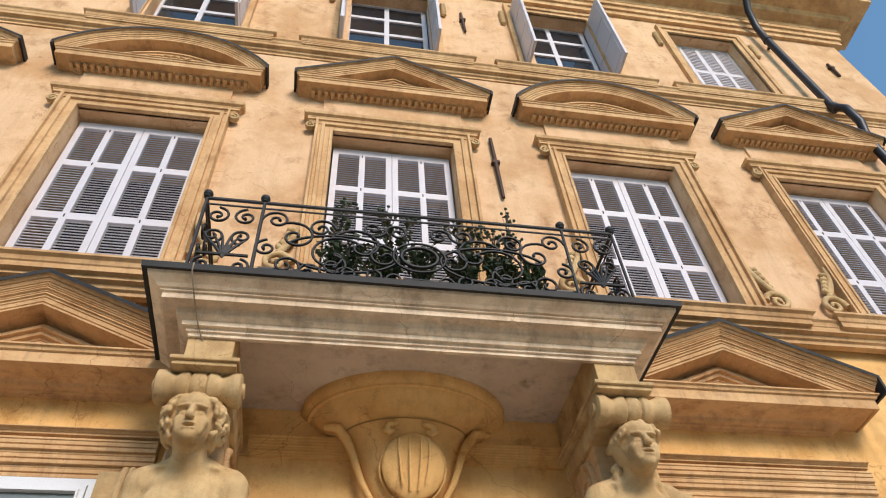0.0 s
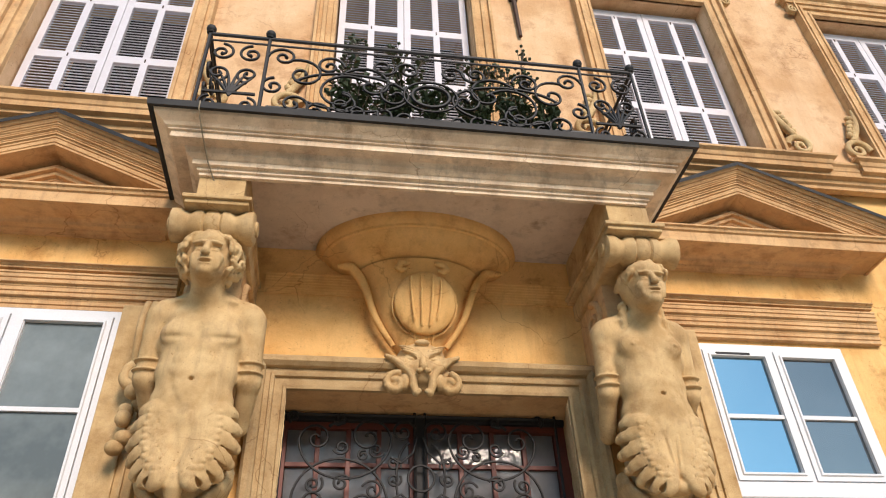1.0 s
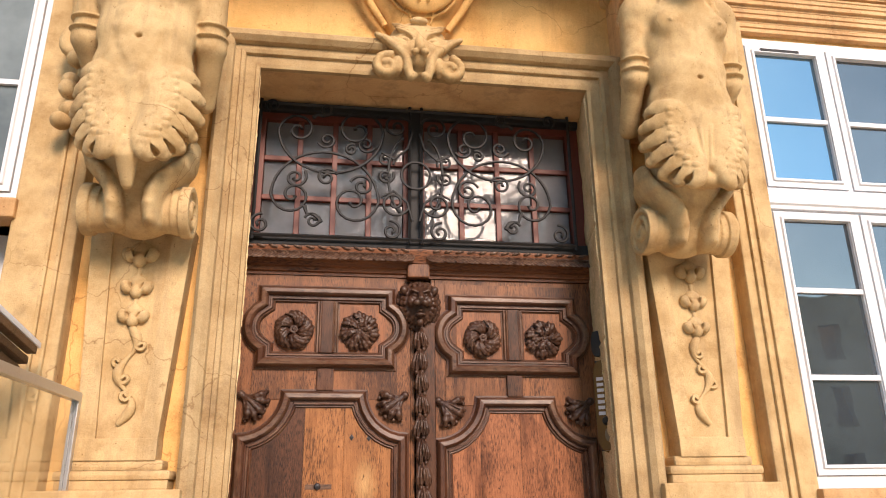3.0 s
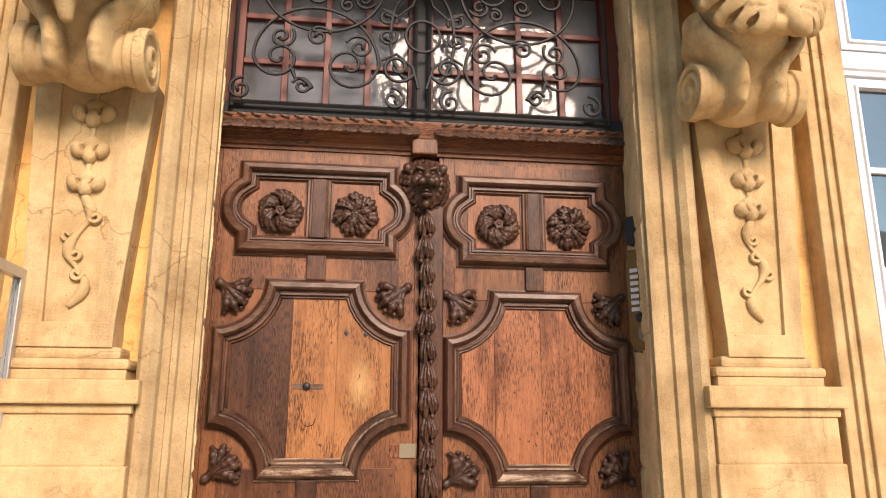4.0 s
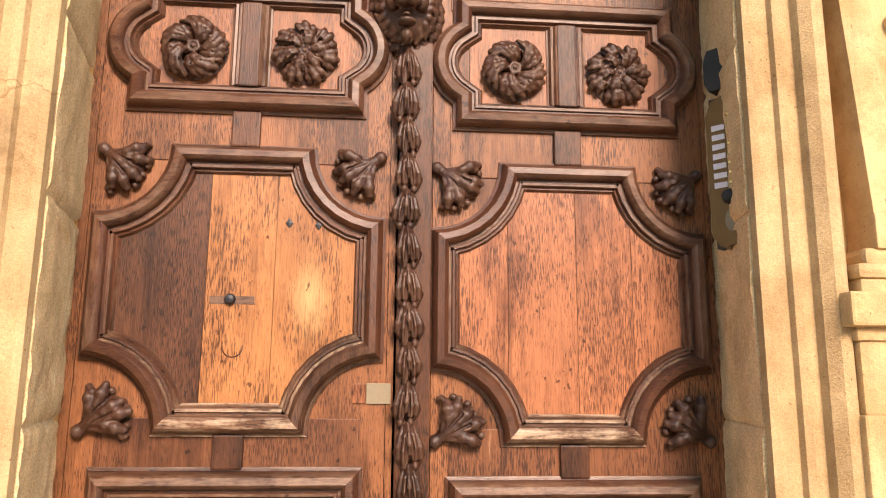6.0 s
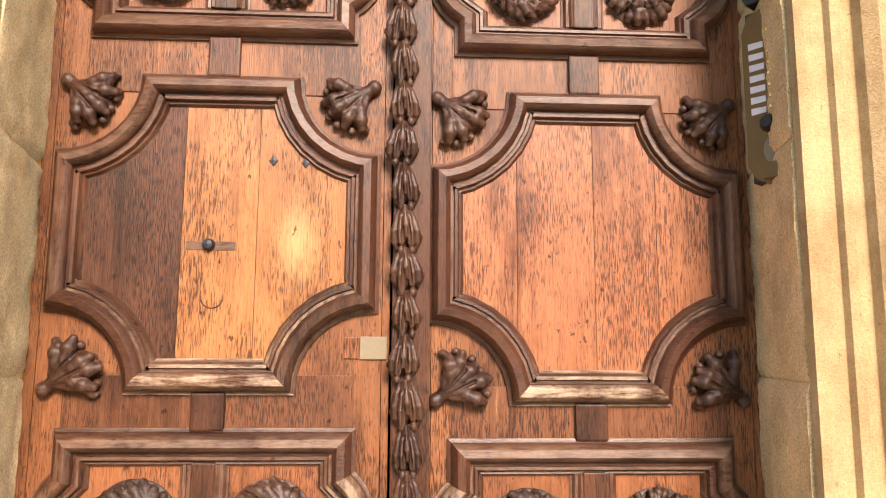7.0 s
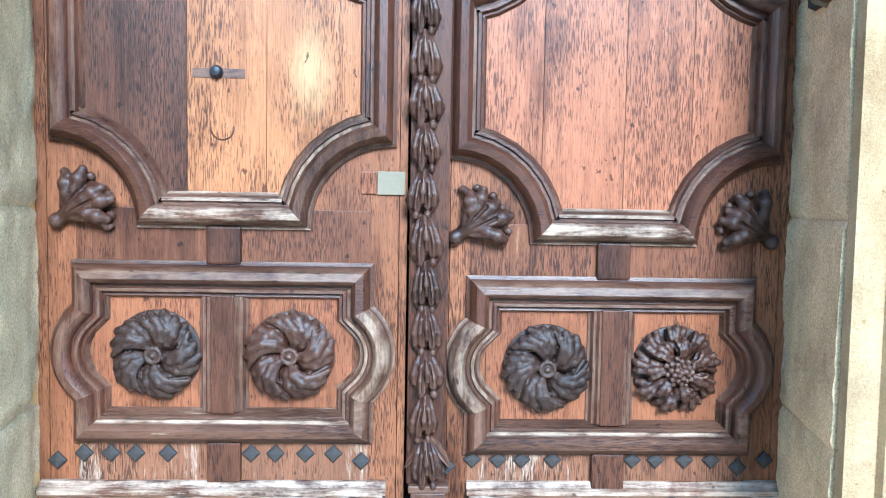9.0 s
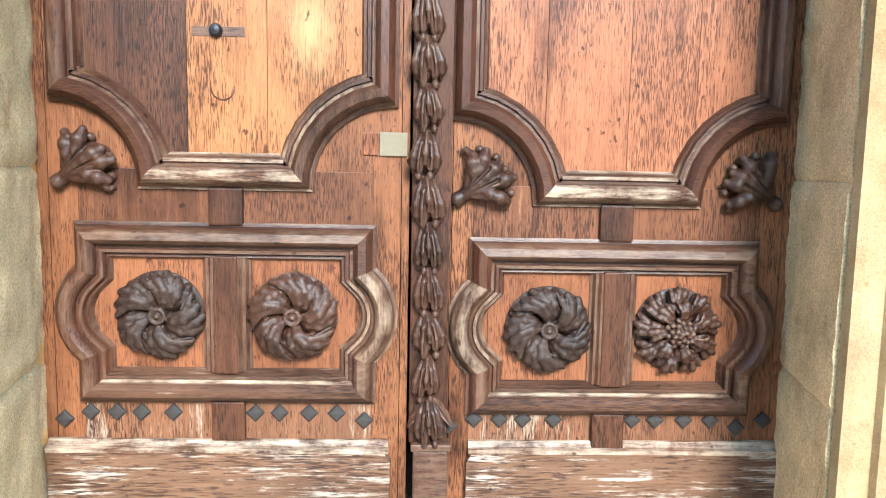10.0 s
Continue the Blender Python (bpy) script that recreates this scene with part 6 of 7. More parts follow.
def narrow_panel(fn, c, h):
    """A narrow panel: two scrolls above, a palmette, two scrolls below."""
    for s in (-1, 1):
        scroll(fn, c + s * h * 0.5, 5.33, h * 0.46, 90, s * 560)
        scroll(fn, c + s * h * 0.5, 5.13, h * 0.42, 270, -s * 540)
        scroll(fn, c + s * h * 0.62, 4.86, h * 0.36, 90, -s * 520)
    for a in (-52, -28, -9, 9, 28, 52):
        bm = bmesh.new()
        tube(bm, [fn(c + 0.16 * t * math.sin(radians(a)) * (0.6 + 0.4 * t), 4.93 + 0.21 * t * math.cos(radians(a * 0.6))) for t in np.linspace(0, 1, 6)], [0.006, 0.010, 0.012, 0.011, 0.009, 0.004], 5)
        smooth(part("palmette_leaf", bm, M_IRON, rl), 60)
    bm = bmesh.new()
    tube(bm, [fn(c - h * 0.85, 4.96), fn(c + h * 0.85, 4.96)], 0.011, 5)
    part("bar", bm, M_IRON, rl)


narrow_panel(front, (RX0 - 1.176) / 2, 0.18)
narrow_panel(front, (RX1 + 0.888) / 2, 0.18)
for x in (RX0, RX1):
    for c in (-1.44, -1.05):
        narrow_panel(lambda u, v: (x, u, v), c, 0.16)
MC = (-1.176 + 0.888) / 2
for s in (-1, 1):
    f = lambda u, v, s=s: (MC + s * u, YR, v)
    for cx, cz, R, a0, tr in ((0.93, 5.33, 0.095, 0, 560), (0.80, 5.18, 0.15, 60, 500), (0.64, 5.28, 0.10, 180, -560), (0.84, 4.90, 0.11, 270, -540), (0.55, 5.02, 0.22, 150, -420), (0.55, 4.93, 0.10, 90, 540),
                              (0.38, 5.13, 0.20, 20, 400), (0.30, 5.32, 0.09, 180, 520), (0.30, 4.87, 0.085, 0, -540), (0.14, 5.30, 0.085, 0, 520), (0.16, 4.85, 0.085, 180, 540), (0.70, 4.86, 0.08, 180, -520), (0.97, 5.05, 0.08, 90, -520), (0.46, 4.86, 0.075, 0, 500), (0.22, 5.05, 0.12, 90, -460)):
        scroll(f, cx, cz, R, a0, tr)
    bm = bmesh.new()
    tube(bm, [f(0.50 + 0.36 * math.cos(a), 5.05 + 0.17 * math.sin(a)) for a in np.linspace(0.4, 5.6, 36)], 0.0095, 6)
    smooth(part("long_scroll", bm, M_IRON, rl), 60)
for R, r in ((0.118, 0.013), (0.17, 0.008)):
    bm = bmesh.new()
    tube(bm, [(MC + R * math.cos(a), YR - 0.012, 5.06 + R * 0.8 * math.sin(a)) for a in np.linspace(0, 2 * math.pi, 32)], r, 6)
    smooth(part("medallion_ring", bm, M_IRON, rl), 60)

# planters and plants behind the railing
for i in range(7):
    x = -1.0 + i * 0.30
    pl = thing("planter_box", "anthracite plastic planter box on the balcony floor", "planter", (x, -1.52, 4.726), "planters on the balcony")
    bm = bmesh.new()
    box(bm, x - 0.14, x + 0.14, -1.62, -1.44, 4.728, 4.90 - 0.01 * (i % 3), 0.01)
    part("trough", bm, M_POT, pl)
    bm = bmesh.new()
    box(bm, x - 0.147, x + 0.147, -1.628, -1.432, 4.895 - 0.01 * (i % 3), 4.913 - 0.01 * (i % 3), 0.006)
    part("rim", bm, M_POT, pl)


def shrub(x, y, z, h, spread, seed, flowers):
    rnd = random.Random(seed)
    sh = thing("balcony_plant", "dark green bushy plant with bare flower stems on the balcony" if flowers else "dark green bushy plant growing in a balcony planter", "plant", (x, y, z), "plants on the balcony")
    st, lv = bmesh.new(), bmesh.new()
    for k in range(15 if not flowers else 9):
        a, out = rnd.uniform(0, 6.28), spread * rnd.uniform(0.3, 1)
        hh = h * rnd.uniform(0.5, 1)
        pts = [Vector((x + out * math.cos(a) * t ** 1.3, y + 0.55 * out * math.sin(a) * t ** 1.3, z + hh * t)) + Vector((rnd.uniform(-0.012, 0.012), rnd.uniform(-0.012, 0.012), 0)) for t in np.linspace(0, 1, 6)]
        tube(st, pts, [0.006, 0.005, 0.004, 0.004, 0.003, 0.002], 4)
        for p0, p1 in zip(pts[1:], pts[2:]):
            for q in range(5 if not flowers or p1.z < z + 0.5 * h else 2):
                c = p0.lerp(p1, rnd.random())
                m = Matrix.Translation(c) @ Euler((rnd.uniform(-1, 1), rnd.uniform(-1, 1), rnd.uniform(0, 6.28))).to_matrix().to_4x4()
                L_, W_ = rnd.uniform(0.035, 0.07), rnd.uniform(0.014, 0.026)
                v = [lv.verts.new(m @ Vector(q_)) for q_ in ((0, 0, 0), (L_ * 0.5, W_, 0.006), (L_, 0, -0.008), (L_ * 0.5, -W_, 0.006))]
                lv.faces.new(v)
        if flowers and hh > 0.6 * h:
            for q in range(7):
                tip = pts[-1] + Vector((rnd.uniform(-0.05, 0.05), rnd.uniform(-0.04, 0.04), rnd.uniform(-0.06, 0.04)))
                tube(st, [pts[-2], tip], 0.002, 4)
                blob(lv, tip, (0.014, 0.014, 0.010), sub=1)
    part("stem", st, M_STEM, sh)["kind"] = "stuff"
    part("foliage", lv, M_LEAVES, sh)["kind"] = "stuff"


for x, h, sp, sd, fl in ((-0.62, 0.5, 0.18, 1, False), (-0.40, 0.55, 0.2, 2, False), (-0.10, 0.5, 0.2, 3, False), (0.15, 0.5, 0.2, 4, False), (0.45, 0.45, 0.2, 5, False), (0.66, 0.36, 0.14, 6, False), (-0.66, 0.85, 0.16, 7, True), (-0.30, 0.80, 0.14, 8, True), (0.22, 0.78, 0.12, 9, True), (0.47, 0.9, 0.16, 10, True)):
    shrub(x, -1.52, 4.88, h, sp, sd, fl)

# loose cable hanging over the balcony's edge
bm = bmesh.new()
tube(bm, [(-1.47, -1.68, 4.74), (-1.475, -1.79, 4.725), (-1.472, -1.79, 4.66), (-1.45, -1.66, 4.57), (-1.42, -1.55, 4.48), (-1.385, -1.48, 4.41), (-1.31, -1.45, 4.345), (-1.235, -1.43, 4.30)], 0.0045, 5)
smooth(tagged(part("cable", bm, M_IVORY), "thin pale cable hanging over the balcony edge", "cable"), 60)
PLACE[0] = Matrix()
bm = bmesh.new()
box(bm, -1.52, 1.34, -1.24, -0.3, 4.785, 4.90)
part("slab", bm, M_SOFFIT, bal, "sooty grey stone soffit")


# ---- ground-floor windows ----
def pane(parent, x0, x1, z0, z1, y, mat=None):
    bm = bmesh.new()
    box(bm, x0, x1, y, y + 0.006, z0, z1)
    return part("pane", bm, mat or M_GLASS, parent)


def sash(parent, x0, x1, z0, z1, y, bars, w=0.052, glass=None):
    """A casement: four rails, glazing bars at the heights given, panes."""
    bm = bmesh.new()
    holed(bm, x0, x1, z0, z1, y, y + 0.05, [(x0 + w, x1 - w, a, b) for a, b in zip([z0 + w, *[q + 0.014 for q in bars]], [*[q - 0.014 for q in bars], z1 - w])])
    cs = part("casement", bm, M_WHITE, parent)
    bm = bmesh.new()
    sweep(bm, [(x0 + w, z0 + w), (x1 - w, z0 + w), (x1 - w, z1 - w), (x0 + w, z1 - w)], [(-0.004, -0.002), (-0.004, 0.012), (-0.016, 0.012), (-0.022, -0.002)], True, y=y)
    part("bead", bm, M_WHITE, cs)
    for a, b in zip([z0 + w, *[q + 0.014 for q in bars]], [*[q - 0.014 for q in bars], z1 - w]):
        pane(cs, x0 + w, x1 - w, a, b, y + 0.02, glass)


YW = -0.40
wr = tagged(new("window_right"), "white two-leaf window with a transom, its panes mirroring sky and roofs", "window", kind="structure")
bm = bmesh.new()
holed(bm, 1.915, 3.085, 1.44, 4.11, YW, YW + 0.09, [(1.965, 2.485, 3.10, 4.06), (2.515, 3.035, 3.10, 4.06), (1.965, 2.485, 1.5, 2.95), (2.515, 3.035, 1.5, 2.95)])
part("window_frame", bm, M_WHITE, wr)
# Upper left panes get the glass with the added blue sky reflection.
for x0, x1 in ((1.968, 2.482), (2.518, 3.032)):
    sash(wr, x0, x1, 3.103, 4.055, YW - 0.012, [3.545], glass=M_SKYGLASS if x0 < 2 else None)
    sash(wr, x0, x1, 1.503, 2.945, YW - 0.012, [2.0, 2.48])
bm = bmesh.new()
sweep(bm, [(3.09, YW), (1.91, YW)], [(-0.01, 2.955), (0.02, 2.96), (0.022, 2.98), (0.034, 2.99), (0.034, 3.03), (0.022, 3.04), (0.02, 3.08), (-0.01, 3.09)], plane="xy")
part("transom_moulding", bm, M_WHITE, wr)
bm = bmesh.new()
box(bm, 2.06, 2.32, YW - 0.026, YW - 0.010, 4.012, 4.032, 0.003)
part("vent_slot", bm, M_LEAD, wr, "dark trickle vent")
bm = bmesh.new()
box(bm, 1.90, 3.1, -0.52, YG + 0.1, 1.36, 1.44, 0.012)
structure("window_sill", "projecting ochre stone sill under the white window", "sill", bm, M_STONE)
bm = bmesh.new()
holed(bm, 1.90, 3.1, 0.0, 4.12, YG + 0.02, YG + 0.06, [(1.93, 3.07, 1.46, 4.10)])
structure("trim_window_back", "plaster apron below the window", "wall", bm, M_WARM)

wl = tagged(new("window_left"), "white two-leaf window with one bar across each grey pane", "window", kind="structure")
bm = bmesh.new()
holed(bm, -3.30, -2.015, 2.80, 4.165, YW, YW + 0.09, [(-3.25, -2.70, 2.86, 4.12), (-2.66, -2.075, 2.86, 4.12)])
part("window_frame", bm, M_WHITE, wl)
for x0, x1 in ((-3.245, -2.705), (-2.655, -2.08)):
    sash(wl, x0, x1, 2.865, 4.115, YW - 0.012, [3.468], glass=M_VEIL)
bm = bmesh.new()
box(bm, -3.34, -2.0, -0.50, YG + 0.3, 2.70, 2.80, 0.01)
structure("window_sill", "ochre stone sill band over the shop opening", "sill", bm, M_STONE)
sf = tagged(new("window_shop"), "white panelled shop window with dark reflecting panes", "window", kind="structure")
bm = bmesh.new()
holed(bm, -3.30, -2.02, 0.05, 2.70, -0.22, -0.14, [(-3.24, -2.08, 0.5, 2.26), ])
part("window_frame", bm, M_WHITE, sf)
pane(sf, -3.24, -2.08, 0.5, 2.26, -0.19)
bm = bmesh.new()
box(bm, -3.24, -2.08, -0.235, -0.19, 1.90, 1.945, 0.006)
part("glazing_bar", bm, M_LEAD, sf)
for x in (-2.75, -2.25):
    bm = bmesh.new()
    tube(bm, [(x, -0.22, 2.60), (x, -0.26, 2.585), (x, -0.265, 2.56)], 0.006, 6)
    part("hook", bm, M_LEAD, sf)

# ---- pediments over the ground-floor windows ----
RAKE = [(0.50, -0.7), (0.50, 0.72), (0.31, 0.75), (0.30, 0.785), (0.23, 0.79), (0.215, 0.835), (0.16, 0.845), (0.15, 0.87), (0.10, 0.90), (0.04, 0.975), (0.0, 1.0), (0.0, -0.7)]
INNER = [(0, -0.05), (0, 0.34), (0.075, 0.34), (0.085, 0.27), (0.16, 0.26), (0.175, 0.19), (0.215, 0.18), (0.22, -0.05)]


def pediment(name, label, xc, half, z0, z1, ze, zc, yw, d, arch, group, dentils):
    """Cornice with a deep corona, raking or curved top, sunk field, lead cap. z0: cornice foot, z1: its top, ze: cap ends, zc: apex, d: projection."""
    pd = thing(name, label, "pediment", (xc, yw, z0), group)
    bm = bmesh.new()
    h = z1 - z0
    prof = [(-0.1, z0), (0.07 * d, z0), (0.08 * d, z0 + 0.07 * h), (0.14 * d, z0 + 0.09 * h), (0.15 * d, z0 + 0.16 * h), (0.24 * d, z0 + 0.19 * h), (0.27 * d, z0 + 0.30 * h), (0.33 * d, z0 + 0.36 * h),
            (0.74 * d, z0 + 0.36 * h), (0.75 * d, z0 + 0.31 * h), (0.80 * d, z0 + 0.31 * h), (0.80 * d, z0 + 0.76 * h), (0.84 * d, z0 + 0.79 * h), (0.86 * d, z0 + 0.90 * h), (0.90 * d, z0 + 0.93 * h), (0.90 * d, z1), (-0.1, z1)]
    half2 = half - d
    sweep(bm, [(xc + half2, yw + 0.25), (xc + half2, yw), (xc - half2, yw), (xc - half2, yw + 0.25)], prof, plane="xy")
    part("cornice", bm, M_STONE, pd)
    if arch:
        sag = zc - ze
        R = (half * half + sag * sag) / (2 * sag)
        a = math.degrees(math.asin(half / R))
        path = arc(xc, zc - R, R, 90 - a, 90 + a, 22)
    else:
        path = [(xc + half, ze), (xc, zc), (xc - half, ze)]
    bm = bmesh.new()
    sweep(bm, path, quirked([(n * d, w * d) for n, w in RAKE], 0.012, 0.010, 0.045), y=yw)
    part("raking_moulding", bm, M_STONE, pd)
    bm = bmesh.new()
    sweep(bm, path, [(-0.003, -0.05), (-0.003, 1.01 * d), (0.012, 1.03 * d), (-0.014, 1.045 * d), (-0.022, 1.03 * d), (-0.024, -0.05)], y=yw)
    part("lead_cap", bm, M_LEAD, pd, "black lead capping")
    for s in (-1, 1):
        bm = bmesh.new()
        box(bm, xc + s * half - 0.012, xc + s * half + 0.012, yw - 1.02 * d, yw, z1 - 0.02, ze + 0.01)
        part("lead_end", bm, M_LEAD, pd)
    # inner field
    k = 0.70
    hh = (zc - ze) * k
    if arch:
        R2 = (half * half * k * k + hh * hh) / (2 * hh)
        a2 = math.degrees(math.asin(min(1, half * k / R2)))
        inner = arc(xc, z1 + hh - R2, R2, 90 - a2, 90 + a2, 16)
    else:
        inner = [(xc + half * k, z1), (xc, z1 + hh), (xc - half * k, z1)]
    bm = bmesh.new()
    sweep(bm, inner, [(n * d, w * d) for n, w in INNER], y=yw)
    part("inner_moulding", bm, M_STONE, pd)
    bm = bmesh.new()
    if arch:
        poly = arc(xc, zc - 0.02 - R, R, 90 - a, 90 + a, 12)
    else:
        poly = [(xc + half, ze), (xc, zc - 0.02), (xc - half, ze)]
    poly = [(xc - half, z1 - 0.02), (xc + half, z1 - 0.02)] + poly
    r0, r1 = [[bm.verts.new((x, y, z)) for x, z in poly] for y in (yw - 0.16 * d, yw + 0.02)]
    bm.faces.new(r0)
    bm.faces.new(r1[::-1])
    for q in range(len(poly)):
        bm.faces.new((r0[q], r1[q], r1[(q + 1) % len(poly)], r0[(q + 1) % len(poly)]))
    part("field", bm, M_PLASTER, pd)
    if dentils:
        n, first = 26, None
        for i in range(n):
            m = Matrix.Translation((xc - half2 * 1.06 + 2.12 * half2 * i / (n - 1), yw, z0))
            if first is None:
                bm = bmesh.new()
                box(bm, -0.019, 0.019, -0.46 * d, -0.1 * d, 0.10 * h, 0.355 * h)
                first = part("dentil", bm, M_STONE, pd)
                first.matrix_basis = m
            else:
                piece("dentil", first.data, pd, m).matrix_parent_inverse = first.matrix_parent_inverse
        bm = bmesh.new()
        for i in range(15):
            u = i / 7 - 1
            z = (math.sqrt(max(0, R2 * R2 - (half * k * 0.78 * u) ** 2)) - R2 + hh) if arch else hh * (1 - 0.78 * abs(u))
            x = xc + half * k * 0.78 * u
            box(bm, x - 0.013, x + 0.013, yw - 0.30 * d, yw - 0.05, z1 + z - 0.30 * d, z1 + z - 0.22 * d)
        part("bead_moulding", bm, M_STONE, pd)["kind"] = "stuff"
    return pd


for xc in (-2.73, 2.54):
    pediment("pediment", "triangular ochre stone pediment over a ground floor window", xc, 1.187, 4.78, 4.97, 5.09, 5.61, YG, 0.40, False, "ground floor pediments", False)
    half = 0.92
    x0, x1 = (xc - half, -1.72) if xc < 0 else (1.70, xc + half)
    course("trim_window_architrave", "three-banded ochre stone architrave over the window", x0, x1, YG, fasciae(4.165, 4.42, 0.10), M_STONE, False, True)
    course("trim_architrave_cap", "thin moulding capping the window architrave", x0 - 0.02, x1 + 0.0, YG, cyma(4.42, 4.48, 0.13), M_STONE, False)

# ---- first floor ----
def shutter_leaf():
    """One louvred leaf, 0.64 wide, its foot at the origin."""
    w, h = 0.638, ZT - ZS - 0.02
    lf = thing("louvred_shutter", "closed lavender-white louvred wooden shutter leaf", "shutter", (0, 0, 0), "first floor shutters")
    holes, rails = [], [0.07, 0.82, 1.62, h - 0.07]
    for c0, c1 in ((0.062, 0.288), (0.35, 0.576)):
        for a, b in zip(rails, rails[1:]):
            holes.append((c0, c1, a + (0.045 if a > 0.1 else 0.03), b - (0.045 if b < h - 0.1 else 0.03)))
    bm = bmesh.new()
    holed(bm, 0, w, 0, h, -0.022, 0.022, holes)
    part("frame", bm, M_SHUTTER, lf)
    sl = bmesh.new()
    box(sl, -0.115, 0.115, -0.013, 0.013, -0.0042, 0.0042)
    first = None
    for c0, c1, a, b in holes:
        n = int((b - a) / 0.036)
        for i in range(n):
            m = Matrix.Translation(((c0 + c1) / 2, 0.0, a + (b - a) * (i + 0.5) / n)) @ Matrix.Rotation(radians(54), 4, "X")
            if first is None:
                first = part("slat", sl, M_SHUTTER, lf)
                first.matrix_basis = m
            else:
                piece("slat", first.data, lf, m)
    for z in (0.12, 0.8, 1.6, 2.2):
        bm = bmesh.new()
        box(bm, 0.313, 0.325, -0.028, -0.022, z, z + 0.04, 0.002)
        part("hinge", bm, M_RUST, lf)
    return lf


base = shutter_leaf()
YS = -0.28
spots = [Matrix.Translation((c + dx, YS, ZS)) for c in WINDOWS[1:] for dx in (-0.641, 0.003)]
base.matrix_basis = spots[0]
for m in spots[1:]:
    copy_thing(base, m)

SURR = [(0, -0.02), (0, 0.05), (0.03, 0.055), (0.035, 0.04), (0.085, 0.04), (0.09, 0.065), (0.125, 0.07), (0.13, 0.05), (0.16, 0.05), (0.165, 0.085), (0.19, 0.09), (0.195, -0.02)]
for i, c in enumerate(WINDOWS):
    sr = tagged(new("trim_window_surround"), "moulded ochre stone window surround with small volutes at its shoulders", "window surround", kind="structure")
    bm = bmesh.new()
    sweep(bm, [(c - 0.662, 5.93), (c - 0.662, ZT + 0.02), (c + 0.662, ZT + 0.02), (c + 0.662, 5.93)], SURR, y=YF)
    part("architrave", bm, M_STONE, sr)
    bm = bmesh.new()
    sweep(bm, [(c + 0.86, YF + 0.1), (c + 0.86, YF), (c - 0.86, YF), (c - 0.86, YF + 0.1)], fasciae(ZT + 0.06, ZT + 0.22, 0.09)[:-1] + [(0.12, ZT + 0.23), (0.13, ZT + 0.27), (-0.05, ZT + 0.275)], plane="xy")
    part("cap_moulding", bm, M_STONE, sr)
    bm = bmesh.new()
    box(bm, c - 0.80, c + 0.80, YF - 0.03, YF + 0.02, ZT + 0.25, 9.04, 0.01)
    part("frieze", bm, M_PLASTER, sr)
    for s in (-1, 1):
        bm = bmesh.new()
        tube(bm, [(x, YF - 0.075, z) for x, z in spiral(c + s * 0.90, ZT + 0.035, 0.062, 0.01, 90, -s * 500, 24)], 0.016, 6)
        blob(bm, (c + s * 0.90, YF - 0.05, ZT + 0.035), (0.06, 0.03, 0.06))
        smooth(part("volute", bm, M_PALE, sr), 60)
    # scrolled feet of the surround
    for s in (-1, 1):
        bm = bmesh.new()
        tube(bm, [(x, YF - 0.055, z) for x, z in spiral(c + s * 1.02, 6.18, 0.135, 0.015, 90 + s * 90, -s * 560, 30)], [0.034 - 0.0006 * k for k in range(31)], 7)
        tube(bm, [(c + s * (0.86 + 0.15 * t ** 2), YF - 0.05, 6.75 - 0.45 * t) for t in np.linspace(0, 1, 8)], [0.012, 0.018, 0.024, 0.03, 0.034, 0.036, 0.036, 0.034], 7)
        for k in range(5):
            blob(bm, (c + s * (0.93 + 0.02 * k), YF - 0.05, 6.62 - 0.06 * k), (0.05, 0.035, 0.035), (0, s * 30 * k, 0), 1)
        smooth(part("foot_scroll", bm, M_PALE, sr), 60)
    course("trim_sill", "projecting moulded stone sill under the shutters", c - 1.02, c + 1.02, YF, cyma(5.74, 5.97, 0.19), M_STONE)
    arch = i % 2 == 1
    pediment("pediment", "curved ochre stone pediment with a bead row and lead cap" if arch else "triangular ochre stone pediment with a bead row and lead cap", c, 1.145, 9.02, 9.19, 9.225, 9.83, YF, 0.27, arch, "first floor pediments", True)

# ---- second floor ----
def upper_window(c, shutters):
    w = tagged(new("window_upper"), "pale timber casement window with blue-reflecting panes and shutters folded back" if shutters else "pale timber casement", "window", kind="structure")
    y = -0.25
    bm = bmesh.new()
    zs = [10.45, 10.98, 11.48, 11.98, 12.45]
    holes = [(c + a, c + b, p + 0.035, q - 0.035) for a, b in ((-0.53, -0.035), (0.035, 0.53)) for p, q in zip(zs, zs[1:])]
    holed(bm, c - 0.60, c + 0.60, 10.45, 12.45, y, y + 0.06, holes)
    part("window_frame", bm, M_SHUTTER, w)
    # Reflection is set by pane: mirroring glass in the bottom row, dark above.
    for h in holes:
        pane(w, *h, y + 0.025, M_GLASS if h[2] < 11.0 else M_DIM)
    for s in (-1, 1):
        bm = bmesh.new()
        box(bm, c + s * 0.615, c + s * 0.655, YF - 0.42, y, 10.50, 12.42, 0.006)
        for z in np.arange(10.62, 12.3, 0.6):
            box(bm, c + s * 0.608, c + s * 0.662, YF - 0.36, y - 0.06, z, z + 0.48, 0.006)
        part("folded_shutter", bm, M_SHUTTER, w)
    return w


for c in (-2.80, -0.22, 2.33):
    upper_window(c, True)
sh = tagged(new("window_upper_shuttered"), "closed lavender-white louvred shutters of an upper window", "shutter", kind="structure")
bm = bmesh.new()
holes = [(4.27 + a, 4.27 + b, p, q) for a, b in ((0.05, 0.26), (0.31, 0.53), (0.60, 0.82), (0.88, 1.10)) for p, q in ((10.72, 11.50), (11.58, 12.34))]
holed(bm, 4.27, 5.42, 10.64, 12.42, -0.27, -0.23, holes)
part("frame", bm, M_SHUTTER, sh)
